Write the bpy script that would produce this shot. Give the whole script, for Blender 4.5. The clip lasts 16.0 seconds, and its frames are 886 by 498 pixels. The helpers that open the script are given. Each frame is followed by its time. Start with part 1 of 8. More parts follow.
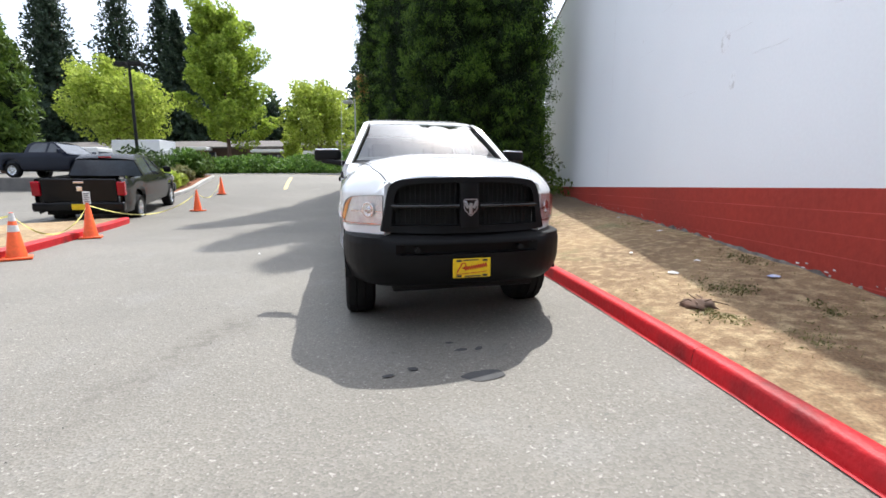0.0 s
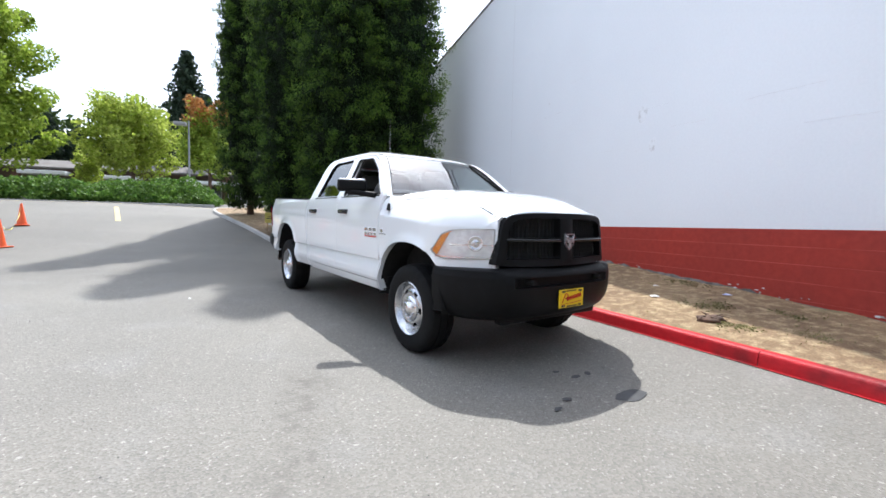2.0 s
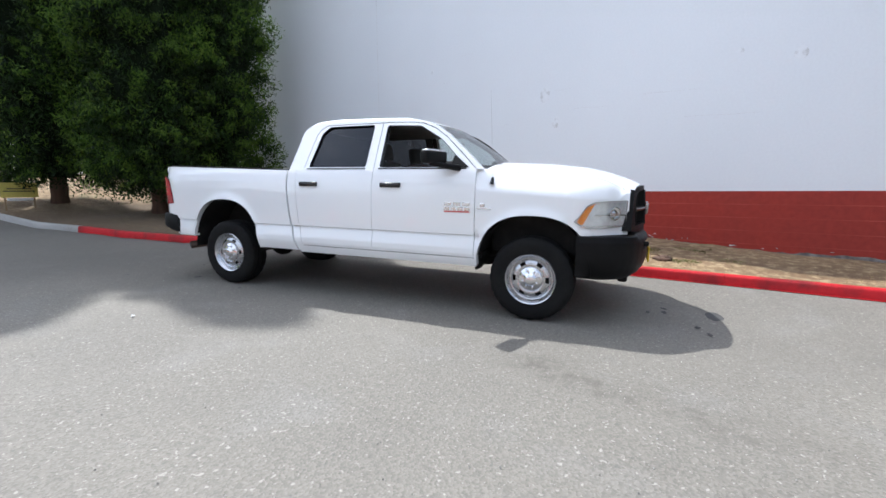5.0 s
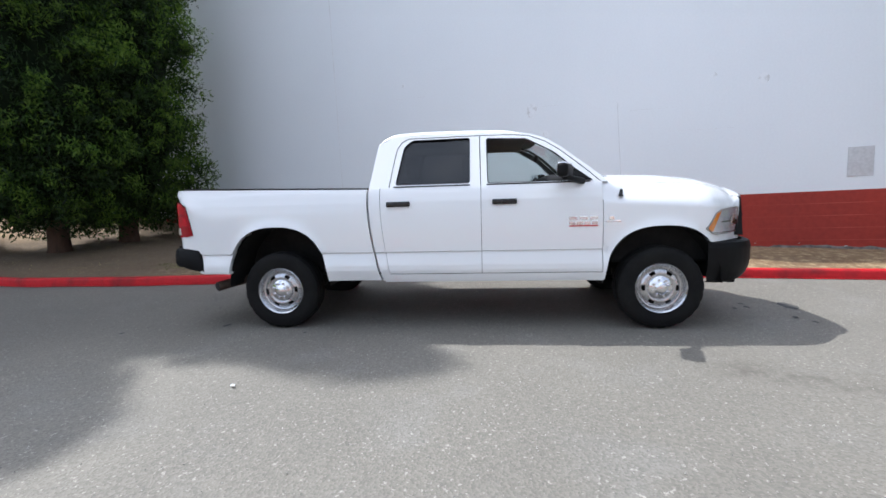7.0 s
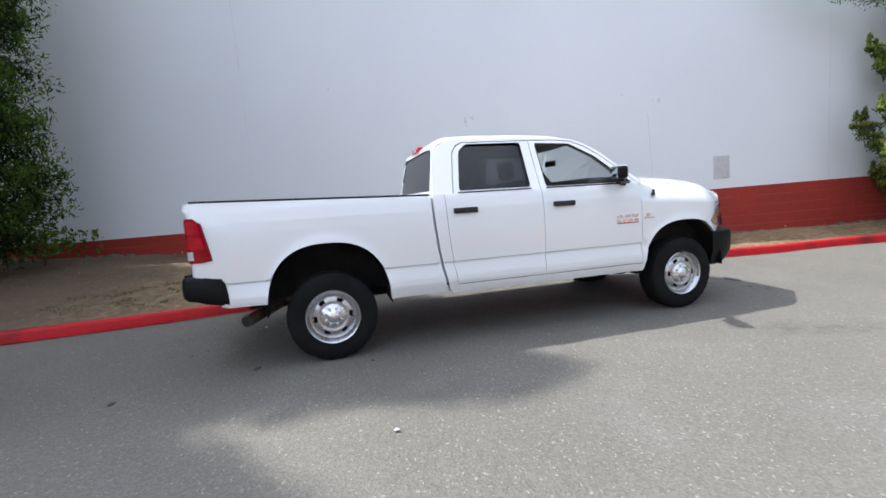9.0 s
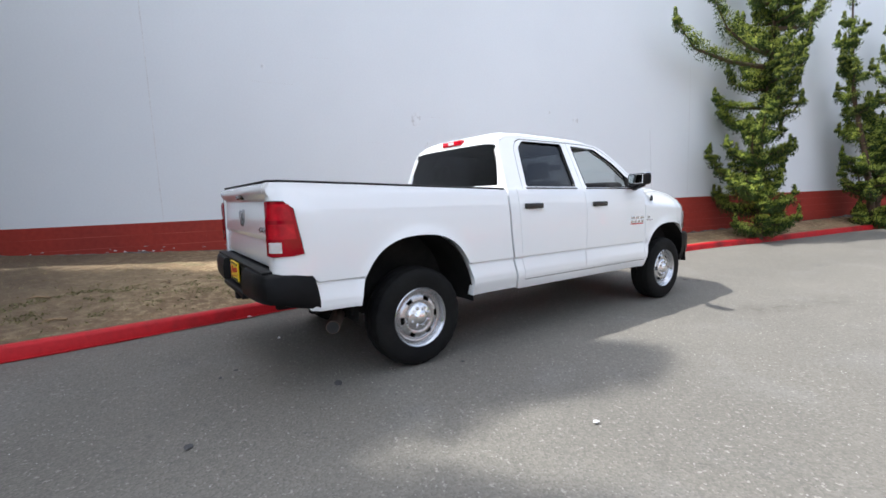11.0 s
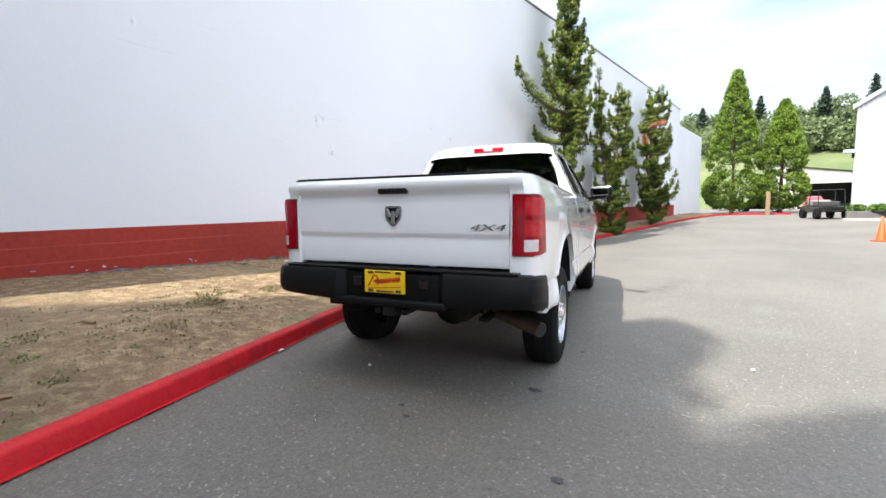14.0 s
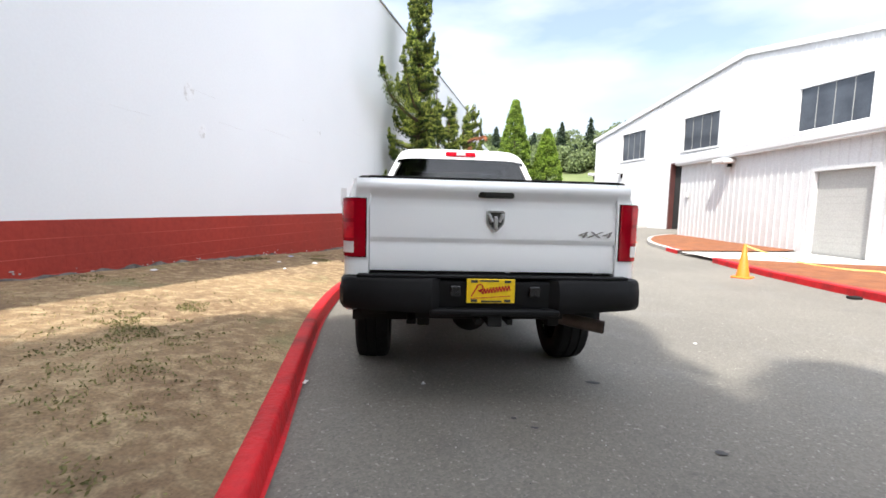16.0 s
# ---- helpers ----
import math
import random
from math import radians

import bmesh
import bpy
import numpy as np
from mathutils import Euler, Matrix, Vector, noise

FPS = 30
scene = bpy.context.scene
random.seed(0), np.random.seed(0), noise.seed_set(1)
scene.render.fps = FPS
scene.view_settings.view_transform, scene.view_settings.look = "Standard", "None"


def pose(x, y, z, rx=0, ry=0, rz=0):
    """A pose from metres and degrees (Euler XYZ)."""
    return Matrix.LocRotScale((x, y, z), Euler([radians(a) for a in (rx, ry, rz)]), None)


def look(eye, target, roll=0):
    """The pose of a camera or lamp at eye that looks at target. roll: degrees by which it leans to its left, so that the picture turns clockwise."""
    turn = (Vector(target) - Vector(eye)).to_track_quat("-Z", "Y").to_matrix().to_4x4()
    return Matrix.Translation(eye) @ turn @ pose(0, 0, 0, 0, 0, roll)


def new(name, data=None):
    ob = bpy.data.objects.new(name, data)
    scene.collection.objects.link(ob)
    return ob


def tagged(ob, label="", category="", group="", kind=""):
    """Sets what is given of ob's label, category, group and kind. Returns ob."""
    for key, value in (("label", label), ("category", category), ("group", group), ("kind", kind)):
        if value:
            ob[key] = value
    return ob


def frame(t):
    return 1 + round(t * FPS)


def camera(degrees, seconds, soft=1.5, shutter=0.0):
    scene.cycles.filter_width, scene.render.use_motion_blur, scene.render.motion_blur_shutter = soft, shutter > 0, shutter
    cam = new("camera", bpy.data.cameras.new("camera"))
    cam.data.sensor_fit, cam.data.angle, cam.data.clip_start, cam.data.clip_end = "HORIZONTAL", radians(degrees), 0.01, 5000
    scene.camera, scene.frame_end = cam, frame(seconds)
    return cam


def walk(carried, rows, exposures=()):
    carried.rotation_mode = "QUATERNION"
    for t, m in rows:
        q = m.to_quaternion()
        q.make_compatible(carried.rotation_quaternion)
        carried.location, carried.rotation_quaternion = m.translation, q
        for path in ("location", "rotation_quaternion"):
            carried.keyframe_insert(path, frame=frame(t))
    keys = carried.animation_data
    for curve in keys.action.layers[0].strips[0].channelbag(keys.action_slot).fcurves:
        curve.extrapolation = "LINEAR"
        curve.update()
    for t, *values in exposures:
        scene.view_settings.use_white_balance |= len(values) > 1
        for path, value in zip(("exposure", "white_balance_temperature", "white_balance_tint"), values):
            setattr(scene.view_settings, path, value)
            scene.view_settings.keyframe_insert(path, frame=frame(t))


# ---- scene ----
cam = camera(91.5, 16.0, soft=1.6)
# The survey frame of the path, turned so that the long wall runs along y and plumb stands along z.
LEVEL = pose(0, 0, 0, 1.25, 0, 0) @ pose(0, 0, 0, 0, 0, 20.5) @ pose(-5.04, -4.97, 0)
ROWS = [
    (0, (0.004, 0.619, 1.292), (0.559, 2.512, 0.962), -0.1),
    (0.5, (-0.517, 0.795, 1.287), (0.179, 2.651, 1.018), -4.6),
    (1, (-0.977, 1.056, 1.253), (-0.139, 2.846, 0.948), -3.9),
    (1.5, (-1.452, 1.315, 1.239), (-0.441, 3.039, 1.163), -0.1),
    (2, (-1.923, 1.622, 1.245), (-0.674, 3.176, 1.092), 1.5),
    (2.5, (-2.352, 1.996, 1.268), (-0.977, 3.444, 1.158), 2.9),
    (3, (-2.794, 2.347, 1.275), (-1.237, 3.59, 1.102), 0.9),
    (3.5, (-3.096, 2.831, 1.276), (-1.467, 3.971, 1.063), 1.1),
    (4, (-3.414, 3.297, 1.277), (-1.648, 4.209, 1.06), 1.5),
    (4.2, (-3.498, 3.486, 1.266), (-1.705, 4.341, 1.025), 1.6),
    (6.3, (-3.939, 5.868, 1.349), (-1.977, 6.093, 1.038), -4.1),
    (6.5, (-3.919, 6.1, 1.333), (-1.949, 6.277, 1.032), -4.5),
    (7, (-3.867, 6.69, 1.32), (-1.884, 6.786, 1.084), -1.7),
    (7.5, (-3.841, 7.221, 1.352), (-1.862, 7.116, 1.085), -2.0),
    (8, (-3.719, 7.79, 1.332), (-1.75, 7.544, 1.079), -1.5),
    (8.5, (-3.64, 8.326, 1.359), (-1.73, 7.793, 1.1), -3.8),
    (9, (-3.412, 8.831, 1.373), (-1.525, 8.207, 1.149), -3.6),
    (9.2, (-3.327, 9.034, 1.384), (-1.455, 8.361, 1.184), -2.9),
    (11.3, (-2.06, 10.807, 1.326), (-0.575, 9.48, 1.139), 0.1),
    (11.5, (-1.911, 10.942, 1.321), (-0.463, 9.57, 1.179), 1.1),
    (12, (-1.583, 11.29, 1.301), (-0.279, 9.784, 1.12), 0.9),
    (12.5, (-1.154, 11.558, 1.274), (0.098, 10.017, 1.03), 2.0),
    (13, (-0.732, 11.859, 1.255), (0.332, 10.179, 1.039), 0.7),
    (13.5, (-0.264, 12.053, 1.234), (0.628, 10.278, 1.006), -0.1),
    (14, (0.227, 12.262, 1.236), (0.892, 10.383, 1.073), -0.3),
    (14.5, (0.724, 12.364, 1.243), (1.191, 10.429, 1.049), -0.5),
    (15, (1.224, 12.426, 1.241), (1.492, 10.449, 1.095), 0.2),
    (15.5, (1.697, 12.426, 1.242), (1.581, 10.438, 1.05), 0.7),
    (16, (2.185, 12.324, 1.249), (1.924, 10.347, 1.096), 1.4),
]
EXPOSURES = [(0.0, 0.76, 6330, 10), (1.5, 0.77, 6090, 10), (4.0, 0.65, 6070, 10), (7.0, 0.50, 6050, 10), (9.2, 0.51, 6150, 10), (12.0, 0.70, 6320, 10), (12.5, 0.76, 6350, 10), (13.0, 0.88, 6400, 10), (13.6, 0.98, 6450, 10), (14.5, 1.06, 6550, 10), (16.0, 1.05, 6700, 10)]
walk(cam, [(t, LEVEL @ look(eye, aim, roll)) for t, eye, aim, roll in ROWS], exposures=EXPOSURES)

# ---- light ----
world = bpy.data.worlds.new("sky")
scene.world = world
world.use_nodes = True
wn, wl = world.node_tree.nodes, world.node_tree.links
sky = wn.new("ShaderNodeTexSky")
sky.sky_type, sky.sun_disc = "NISHITA", False
SUN_WAY = Vector((0.222, 0.97, 1.51)).normalized()
sky.sun_elevation = math.asin(SUN_WAY.z)
sky.sun_rotation = math.atan2(SUN_WAY.x, SUN_WAY.y)
sky.air_density, sky.dust_density, sky.ozone_density = 1.0, 2.5, 1.0
# thin bright cloud over the blue
geo_w = wn.new("ShaderNodeTexCoord")
cloud = wn.new("ShaderNodeTexNoise")
cloud.inputs["Scale"].default_value, cloud.inputs["Detail"].default_value = 2.2, 6
stretch = wn.new("ShaderNodeMapping")
stretch.inputs["Scale"].default_value = (1.0, 1.0, 3.0)
wl.new(geo_w.outputs["Generated"], stretch.inputs["Vector"])
wl.new(stretch.outputs["Vector"], cloud.inputs["Vector"])
ramp = wn.new("ShaderNodeMapRange")
ramp.inputs["From Min"].default_value, ramp.inputs["From Max"].default_value = 0.36, 0.6
ramp.inputs["To Min"].default_value, ramp.inputs["To Max"].default_value = 0.14, 0.64
wl.new(cloud.outputs["Fac"], ramp.inputs["Value"])
mixw = wn.new("ShaderNodeMix")
mixw.data_type = "RGBA"
# the veil scatters forward: brightest round the sun, thin and blue away from it
toward = wn.new("ShaderNodeVectorMath")
toward.operation = "DOT_PRODUCT"
toward.inputs[1].default_value = SUN_WAY
wl.new(geo_w.outputs["Generated"], toward.inputs[0])
veil = wn.new("ShaderNodeMapRange")
for key, v in (("From Min", -0.5), ("From Max", 0.9), ("To Min", 3.0), ("To Max", 13.5)):
    veil.inputs[key].default_value = v
wl.new(toward.outputs["Value"], veil.inputs["Value"])
halo = wn.new("ShaderNodeMath")
halo.operation, halo.inputs[1].default_value = "POWER", 26
clip = wn.new("ShaderNodeClamp")
wl.new(toward.outputs["Value"], clip.inputs["Value"])
wl.new(clip.outputs["Result"], halo.inputs[0])
both = wn.new("ShaderNodeMath")
both.operation, both.inputs[1].default_value = "MULTIPLY_ADD", 13
wl.new(halo.outputs["Value"], both.inputs[0])
wl.new(veil.outputs["Result"], both.inputs[2])
tone = wn.new("ShaderNodeVectorMath")
tone.operation = "SCALE"
tone.inputs[0].default_value = (0.95, 0.99, 1.06)
wl.new(both.outputs["Value"], tone.inputs["Scale"])
wl.new(tone.outputs["Vector"], mixw.inputs["B"])
wl.new(ramp.outputs["Result"], mixw.inputs["Factor"])
wl.new(sky.outputs["Color"], mixw.inputs["A"])
wl.new(mixw.outputs["Result"], wn["Background"].inputs["Color"])
wn["Background"].inputs["Strength"].default_value = 0.15
sun = new("sun", bpy.data.lights.new("sun", "SUN"))
sun.data.energy, sun.data.angle, sun.data.color = 3.85, radians(0.55), (1.0, 0.965, 0.91)
sun.matrix_world = look(SUN_WAY * 60, (0, 0, 0))

# ---- materials ----
def shader(name):
    m = bpy.data.materials.new(name)
    m.use_nodes = True
    return m, m.node_tree.nodes, m.node_tree.links, m.node_tree.nodes["Principled BSDF"]


def noise_node(n, l, scale, detail=4, space="Object", stretch=(1, 1, 1)):
    tex = n.new("ShaderNodeTexNoise")
    tex.inputs["Scale"].default_value, tex.inputs["Detail"].default_value = scale, detail
    if space == "World":
        src = n.new("ShaderNodeNewGeometry").outputs["Position"]
    else:
        src = n.new("ShaderNodeTexCoord").outputs["Object"]
    mp = n.new("ShaderNodeMapping")
    mp.inputs["Scale"].default_value = stretch
    l.new(src, mp.inputs["Vector"])
    l.new(mp.outputs["Vector"], tex.inputs["Vector"])
    return tex.outputs["Fac"]


def ranged(n, l, value, a, b, c, d):
    r = n.new("ShaderNodeMapRange")
    for key, v in zip(("From Min", "From Max", "To Min", "To Max"), (a, b, c, d)):
        r.inputs[key].default_value = v
    l.new(value, r.inputs["Value"])
    return r.outputs["Result"]


def blend(n, l, fac, a, b, kind="MIX"):
    m = n.new("ShaderNodeMix")
    m.data_type, m.blend_type = "RGBA", kind
    if isinstance(fac, float):
        m.inputs["Factor"].default_value = fac
    else:
        l.new(fac, m.inputs["Factor"])
    for key, v in (("A", a), ("B", b)):
        if isinstance(v, tuple):
            m.inputs[key].default_value = (*v, 1)
        else:
            l.new(v, m.inputs[key])
    return m.outputs["Result"]


def surf(name, col, col2=None, rough=0.6, metal=0.0, big=0.7, fine=25.0, bump=0.0, bump_scale=60.0, space="Object", coat=0.0, spread=(0.35, 0.65), stretch=(1, 1, 1), grain_by=0.1, spec=0.5):
    """A surface with a slow change from col to col2, a fine grain and a relief."""
    m, n, l, p = shader(name)
    col2 = col2 or tuple(c * 0.8 for c in col)
    slow = ranged(n, l, noise_node(n, l, big, 5, space, stretch), *spread, 0, 1)
    grain = ranged(n, l, noise_node(n, l, fine, 3, space, stretch), 0.3, 0.7, 1 - grain_by, 1 + grain_by * 0.8)
    base = blend(n, l, slow, col, col2)
    g = n.new("ShaderNodeCombineColor")
    for k in ("Red", "Green", "Blue"):
        l.new(grain, g.inputs[k])
    l.new(blend(n, l, 1.0, base, g.outputs["Color"], "MULTIPLY"), p.inputs["Base Color"])
    p.inputs["Roughness"].default_value, p.inputs["Metallic"].default_value = rough, metal
    p.inputs["Coat Weight"].default_value, p.inputs["Specular IOR Level"].default_value = coat, spec
    p.inputs["Coat Roughness"].default_value = 0.03
    if bump:
        b = n.new("ShaderNodeBump")
        b.inputs["Strength"].default_value, b.inputs["Distance"].default_value = bump, 0.01
        l.new(noise_node(n, l, bump_scale, 4, space), b.inputs["Height"])
        l.new(b.outputs["Normal"], p.inputs["Normal"])
    return m


def leafy(name, dark, light, rough=0.55, trans=0.25):
    """Foliage whose single leaves differ."""
    m, n, l, p = shader(name)
    geo = n.new("ShaderNodeNewGeometry")
    per = geo.outputs["Random Per Island"]
    mix = blend(n, l, per, dark, light)
    slow = ranged(n, l, noise_node(n, l, 1.1, 3, "World"), 0.35, 0.65, 0.65, 1.2)
    g = n.new("ShaderNodeCombineColor")
    for k in ("Red", "Green", "Blue"):
        l.new(slow, g.inputs[k])
    col = blend(n, l, 1.0, mix, g.outputs["Color"], "MULTIPLY")
    l.new(col, p.inputs["Base Color"])
    p.inputs["Roughness"].default_value = rough
    p.inputs["Specular IOR Level"].default_value = 0.25
    tr = n.new("ShaderNodeBsdfTranslucent")
    l.new(col, tr.inputs["Color"])
    ms = n.new("ShaderNodeMixShader")
    ms.inputs["Fac"].default_value = trans
    l.new(p.outputs["BSDF"], ms.inputs[1])
    l.new(tr.outputs["BSDF"], ms.inputs[2])
    l.new(ms.outputs["Shader"], n["Material Output"].inputs["Surface"])
    return m


def pane_glass(name, tint, gloss=1.5):
    """A thin pane: clear or tinted, with the sky in it."""
    m, n, l, p = shader(name)
    n.remove(p)
    t = n.new("ShaderNodeBsdfTransparent")
    t.inputs["Color"].default_value = (*tint, 1)
    g = n.new("ShaderNodeBsdfGlossy")
    g.inputs["Roughness"].default_value = 0.02
    f = n.new("ShaderNodeLayerWeight")
    f.inputs["Blend"].default_value = 0.5
    steep = n.new("ShaderNodeMath")
    steep.operation, steep.inputs[1].default_value = "POWER", 4.0
    l.new(f.outputs["Facing"], steep.inputs[0])
    r0 = ((gloss - 1) / (gloss + 1)) ** 2 * 1.6
    share = n.new("ShaderNodeMath")
    share.operation, share.inputs[1].default_value, share.inputs[2].default_value = "MULTIPLY_ADD", 0.9 - r0, r0
    l.new(steep.outputs["Value"], share.inputs[0])
    ms = n.new("ShaderNodeMixShader")
    l.new(share.outputs["Value"], ms.inputs["Fac"])
    l.new(t.outputs["BSDF"], ms.inputs[1])
    l.new(g.outputs["BSDF"], ms.inputs[2])
    l.new(ms.outputs["Shader"], n["Material Output"].inputs["Surface"])
    return m


def asphalt_material():
    m, n, l, p = shader("asphalt")
    slow = ranged(n, l, noise_node(n, l, 0.35, 6, "World"), 0.38, 0.62, 0, 1)
    base = blend(n, l, slow, (0.180, 0.168, 0.144), (0.150, 0.140, 0.121))
    patch = ranged(n, l, noise_node(n, l, 1.7, 4, "World"), 0.55, 0.75, 0, 0.5)
    base = blend(n, l, patch, base, (0.195, 0.188, 0.172))
    vor = n.new("ShaderNodeTexVoronoi")
    vor.inputs["Scale"].default_value = 78
    l.new(n.new("ShaderNodeNewGeometry").outputs["Position"], vor.inputs["Vector"])
    stones = ranged(n, l, vor.outputs["Color"], 0.1, 0.95, 0.80, 1.21)
    g = n.new("ShaderNodeCombineColor")
    for k in ("Red", "Green", "Blue"):
        l.new(stones, g.inputs[k])
    base = blend(n, l, 1.0, base, g.outputs["Color"], "MULTIPLY")
    oil = ranged(n, l, noise_node(n, l, 0.9, 3, "World"), 0.68, 0.76, 0, 0.45)
    base = blend(n, l, oil, base, (0.09, 0.09, 0.09))
    pale = ranged(n, l, noise_node(n, l, 38, 2, "World"), 0.645, 0.70, 0, 0.5)
    base = blend(n, l, pale, base, (0.42, 0.40, 0.36))
    dark = ranged(n, l, noise_node(n, l, 21, 3, "World", (1, 1, 1.7)), 0.66, 0.73, 0, 0.5)
    base = blend(n, l, dark, base, (0.085, 0.082, 0.078))
    # a worn brownish streak beside the truck
    spot = n.new("ShaderNodeSeparateXYZ")
    l.new(n.new("ShaderNodeNewGeometry").outputs["Position"], spot.inputs["Vector"])
    sway = n.new("ShaderNodeMath")
    sway.operation = "MULTIPLY_ADD"
    l.new(noise_node(n, l, 1.6, 4, "World"), sway.inputs[0])
    sway.inputs[1].default_value = 0.7
    l.new(spot.outputs["X"], sway.inputs[2])
    side_a = ranged(n, l, sway.outputs["Value"], -5.16, -4.96, 0, 1)
    side_b = ranged(n, l, sway.outputs["Value"], -4.92, -4.70, 1, 0)
    end_a = ranged(n, l, spot.outputs["Y"], -4.3, -3.2, 0, 1)
    end_b = ranged(n, l, spot.outputs["Y"], -2.3, -1.9, 1, 0)
    mottle = ranged(n, l, noise_node(n, l, 9, 5, "World"), 0.42, 0.6, 0.1, 0.75)
    streak = side_a
    for other in (side_b, end_a, end_b, mottle):
        mul = n.new("ShaderNodeMath")
        mul.operation = "MULTIPLY"
        l.new(streak, mul.inputs[0])
        l.new(other, mul.inputs[1])
        streak = mul.outputs["Value"]
    base = blend(n, l, streak, base, (0.095, 0.085, 0.072))
    # asphalt colour darkened behind the truck to deepen the tree shade, with an uneven edge
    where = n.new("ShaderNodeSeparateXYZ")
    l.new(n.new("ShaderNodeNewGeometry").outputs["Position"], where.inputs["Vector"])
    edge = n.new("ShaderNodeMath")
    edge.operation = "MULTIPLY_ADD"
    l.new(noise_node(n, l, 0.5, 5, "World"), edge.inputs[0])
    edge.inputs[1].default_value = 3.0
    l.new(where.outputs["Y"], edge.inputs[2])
    shade_mask = ranged(n, l, edge.outputs["Value"], 3.2, 5.4, 0, 0.6)
    base = blend(n, l, shade_mask, base, (0.72, 0.71, 0.69), "MULTIPLY")
    l.new(base, p.inputs["Base Color"])
    p.inputs["Roughness"].default_value, p.inputs["Specular IOR Level"].default_value = 0.74, 0.45
    b = n.new("ShaderNodeBump")
    b.inputs["Strength"].default_value, b.inputs["Distance"].default_value = 0.5, 0.006
    l.new(vor.outputs["Distance"], b.inputs["Height"])
    l.new(b.outputs["Normal"], p.inputs["Normal"])
    return m


def dirt_material():
    m, n, l, p = shader("dirt")
    slow = ranged(n, l, noise_node(n, l, 0.55, 6, "World"), 0.35, 0.65, 0, 1)
    base = blend(n, l, slow, (0.155, 0.096, 0.050), (0.285, 0.195, 0.104))
    straw = ranged(n, l, noise_node(n, l, 9, 5, "World", (1, 1, 1)), 0.46, 0.70, 0, 0.6)
    base = blend(n, l, straw, base, (0.47, 0.365, 0.21))
    weed = ranged(n, l, noise_node(n, l, 1.3, 5, "World"), 0.6, 0.72, 0, 0.55)
    base = blend(n, l, weed, base, (0.13, 0.15, 0.06))
    # dirt darker brown under the conifers, with an uneven edge
    where = n.new("ShaderNodeSeparateXYZ")
    l.new(n.new("ShaderNodeNewGeometry").outputs["Position"], where.inputs["Vector"])
    edge = n.new("ShaderNodeMath")
    edge.operation = "MULTIPLY_ADD"
    l.new(noise_node(n, l, 0.8, 5, "World"), edge.inputs[0])
    edge.inputs[1].default_value = 2.4
    l.new(where.outputs["Y"], edge.inputs[2])
    near = ranged(n, l, edge.outputs["Value"], 5.2, 7.4, 0, 0.8)
    far = ranged(n, l, edge.outputs["Value"], 12.0, 14.0, 1, 0)
    both = n.new("ShaderNodeMath")
    both.operation = "MULTIPLY"
    l.new(near, both.inputs[0])
    l.new(far, both.inputs[1])
    base = blend(n, l, both.outputs["Value"], base, (0.085, 0.058, 0.036))
    fine = ranged(n, l, noise_node(n, l, 60, 3, "World"), 0.3, 0.7, 0.7, 1.25)
    g = n.new("ShaderNodeCombineColor")
    for k in ("Red", "Green", "Blue"):
        l.new(fine, g.inputs[k])
    l.new(blend(n, l, 1.0, base, g.outputs["Color"], "MULTIPLY"), p.inputs["Base Color"])
    p.inputs["Roughness"].default_value = 0.95
    b = n.new("ShaderNodeBump")
    b.inputs["Strength"].default_value, b.inputs["Distance"].default_value = 0.6, 0.02
    l.new(noise_node(n, l, 18, 6, "World"), b.inputs["Height"])
    l.new(b.outputs["Normal"], p.inputs["Normal"])
    return m


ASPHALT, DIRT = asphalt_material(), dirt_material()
WALL_WHITE = surf("wall_white", (0.825, 0.85, 0.878), (0.775, 0.80, 0.83), 0.7, big=0.22, fine=30, bump=0.02, bump_scale=4, space="World", grain_by=0.015)
WALL_PATCH = surf("wall_patch", (0.60, 0.60, 0.61), (0.55, 0.55, 0.56), 0.8, big=3, bump=0.3, bump_scale=40)
WALL_CRACK = surf("wall_crack", (0.70, 0.705, 0.72), (0.79, 0.795, 0.81), 0.9, big=2.5)
WALL_SMUDGE = surf("wall_smudge", (0.82, 0.84, 0.865), (0.62, 0.625, 0.63), 0.8, big=11, spread=(0.5, 0.66), space="World", grain_by=0.03)
WALL_RED = surf("wall_red", (0.37, 0.046, 0.032), (0.31, 0.044, 0.033), 0.75, big=0.8, fine=14, bump=0.35, bump_scale=30, space="World", spec=0.2)
CONCRETE = surf("concrete", (0.42, 0.41, 0.39), (0.33, 0.32, 0.30), 0.9, big=1.6, fine=30, bump=0.5, bump_scale=70, space="World")
KERB_RED = surf("kerb_red", (0.50, 0.012, 0.018), (0.17, 0.014, 0.016), 0.55, spread=(0.50, 0.72), big=2.2, fine=18, bump=0.6, bump_scale=35, space="World", spec=0.28)
PAINT = surf("truck_white_paint", (0.865, 0.88, 0.892), (0.86, 0.875, 0.887), 0.22, big=0.5, fine=2, coat=1.0, grain_by=0.0)
PLASTIC = surf("black_plastic", (0.0065, 0.0065, 0.007), (0.010, 0.010, 0.0105), 0.48, big=3, bump=0.08, bump_scale=300, spec=0.13)
GLOSS_BLACK = surf("gloss_black", (0.012, 0.012, 0.013), (0.018, 0.018, 0.018), 0.2, big=3)
UNDER = surf("underbody", (0.010, 0.010, 0.010), (0.02, 0.019, 0.018), 0.8, spec=0.2, big=5, bump=0.3, bump_scale=40)
RUBBER = surf("tyre_rubber", (0.009, 0.009, 0.0095), (0.014, 0.014, 0.0135), 0.75, big=4, fine=40, bump=0.25, bump_scale=120, spec=0.12)
RIM = surf("silver_wheel_paint", (0.60, 0.61, 0.63), (0.52, 0.53, 0.55), 0.24, metal=0.95, big=6)
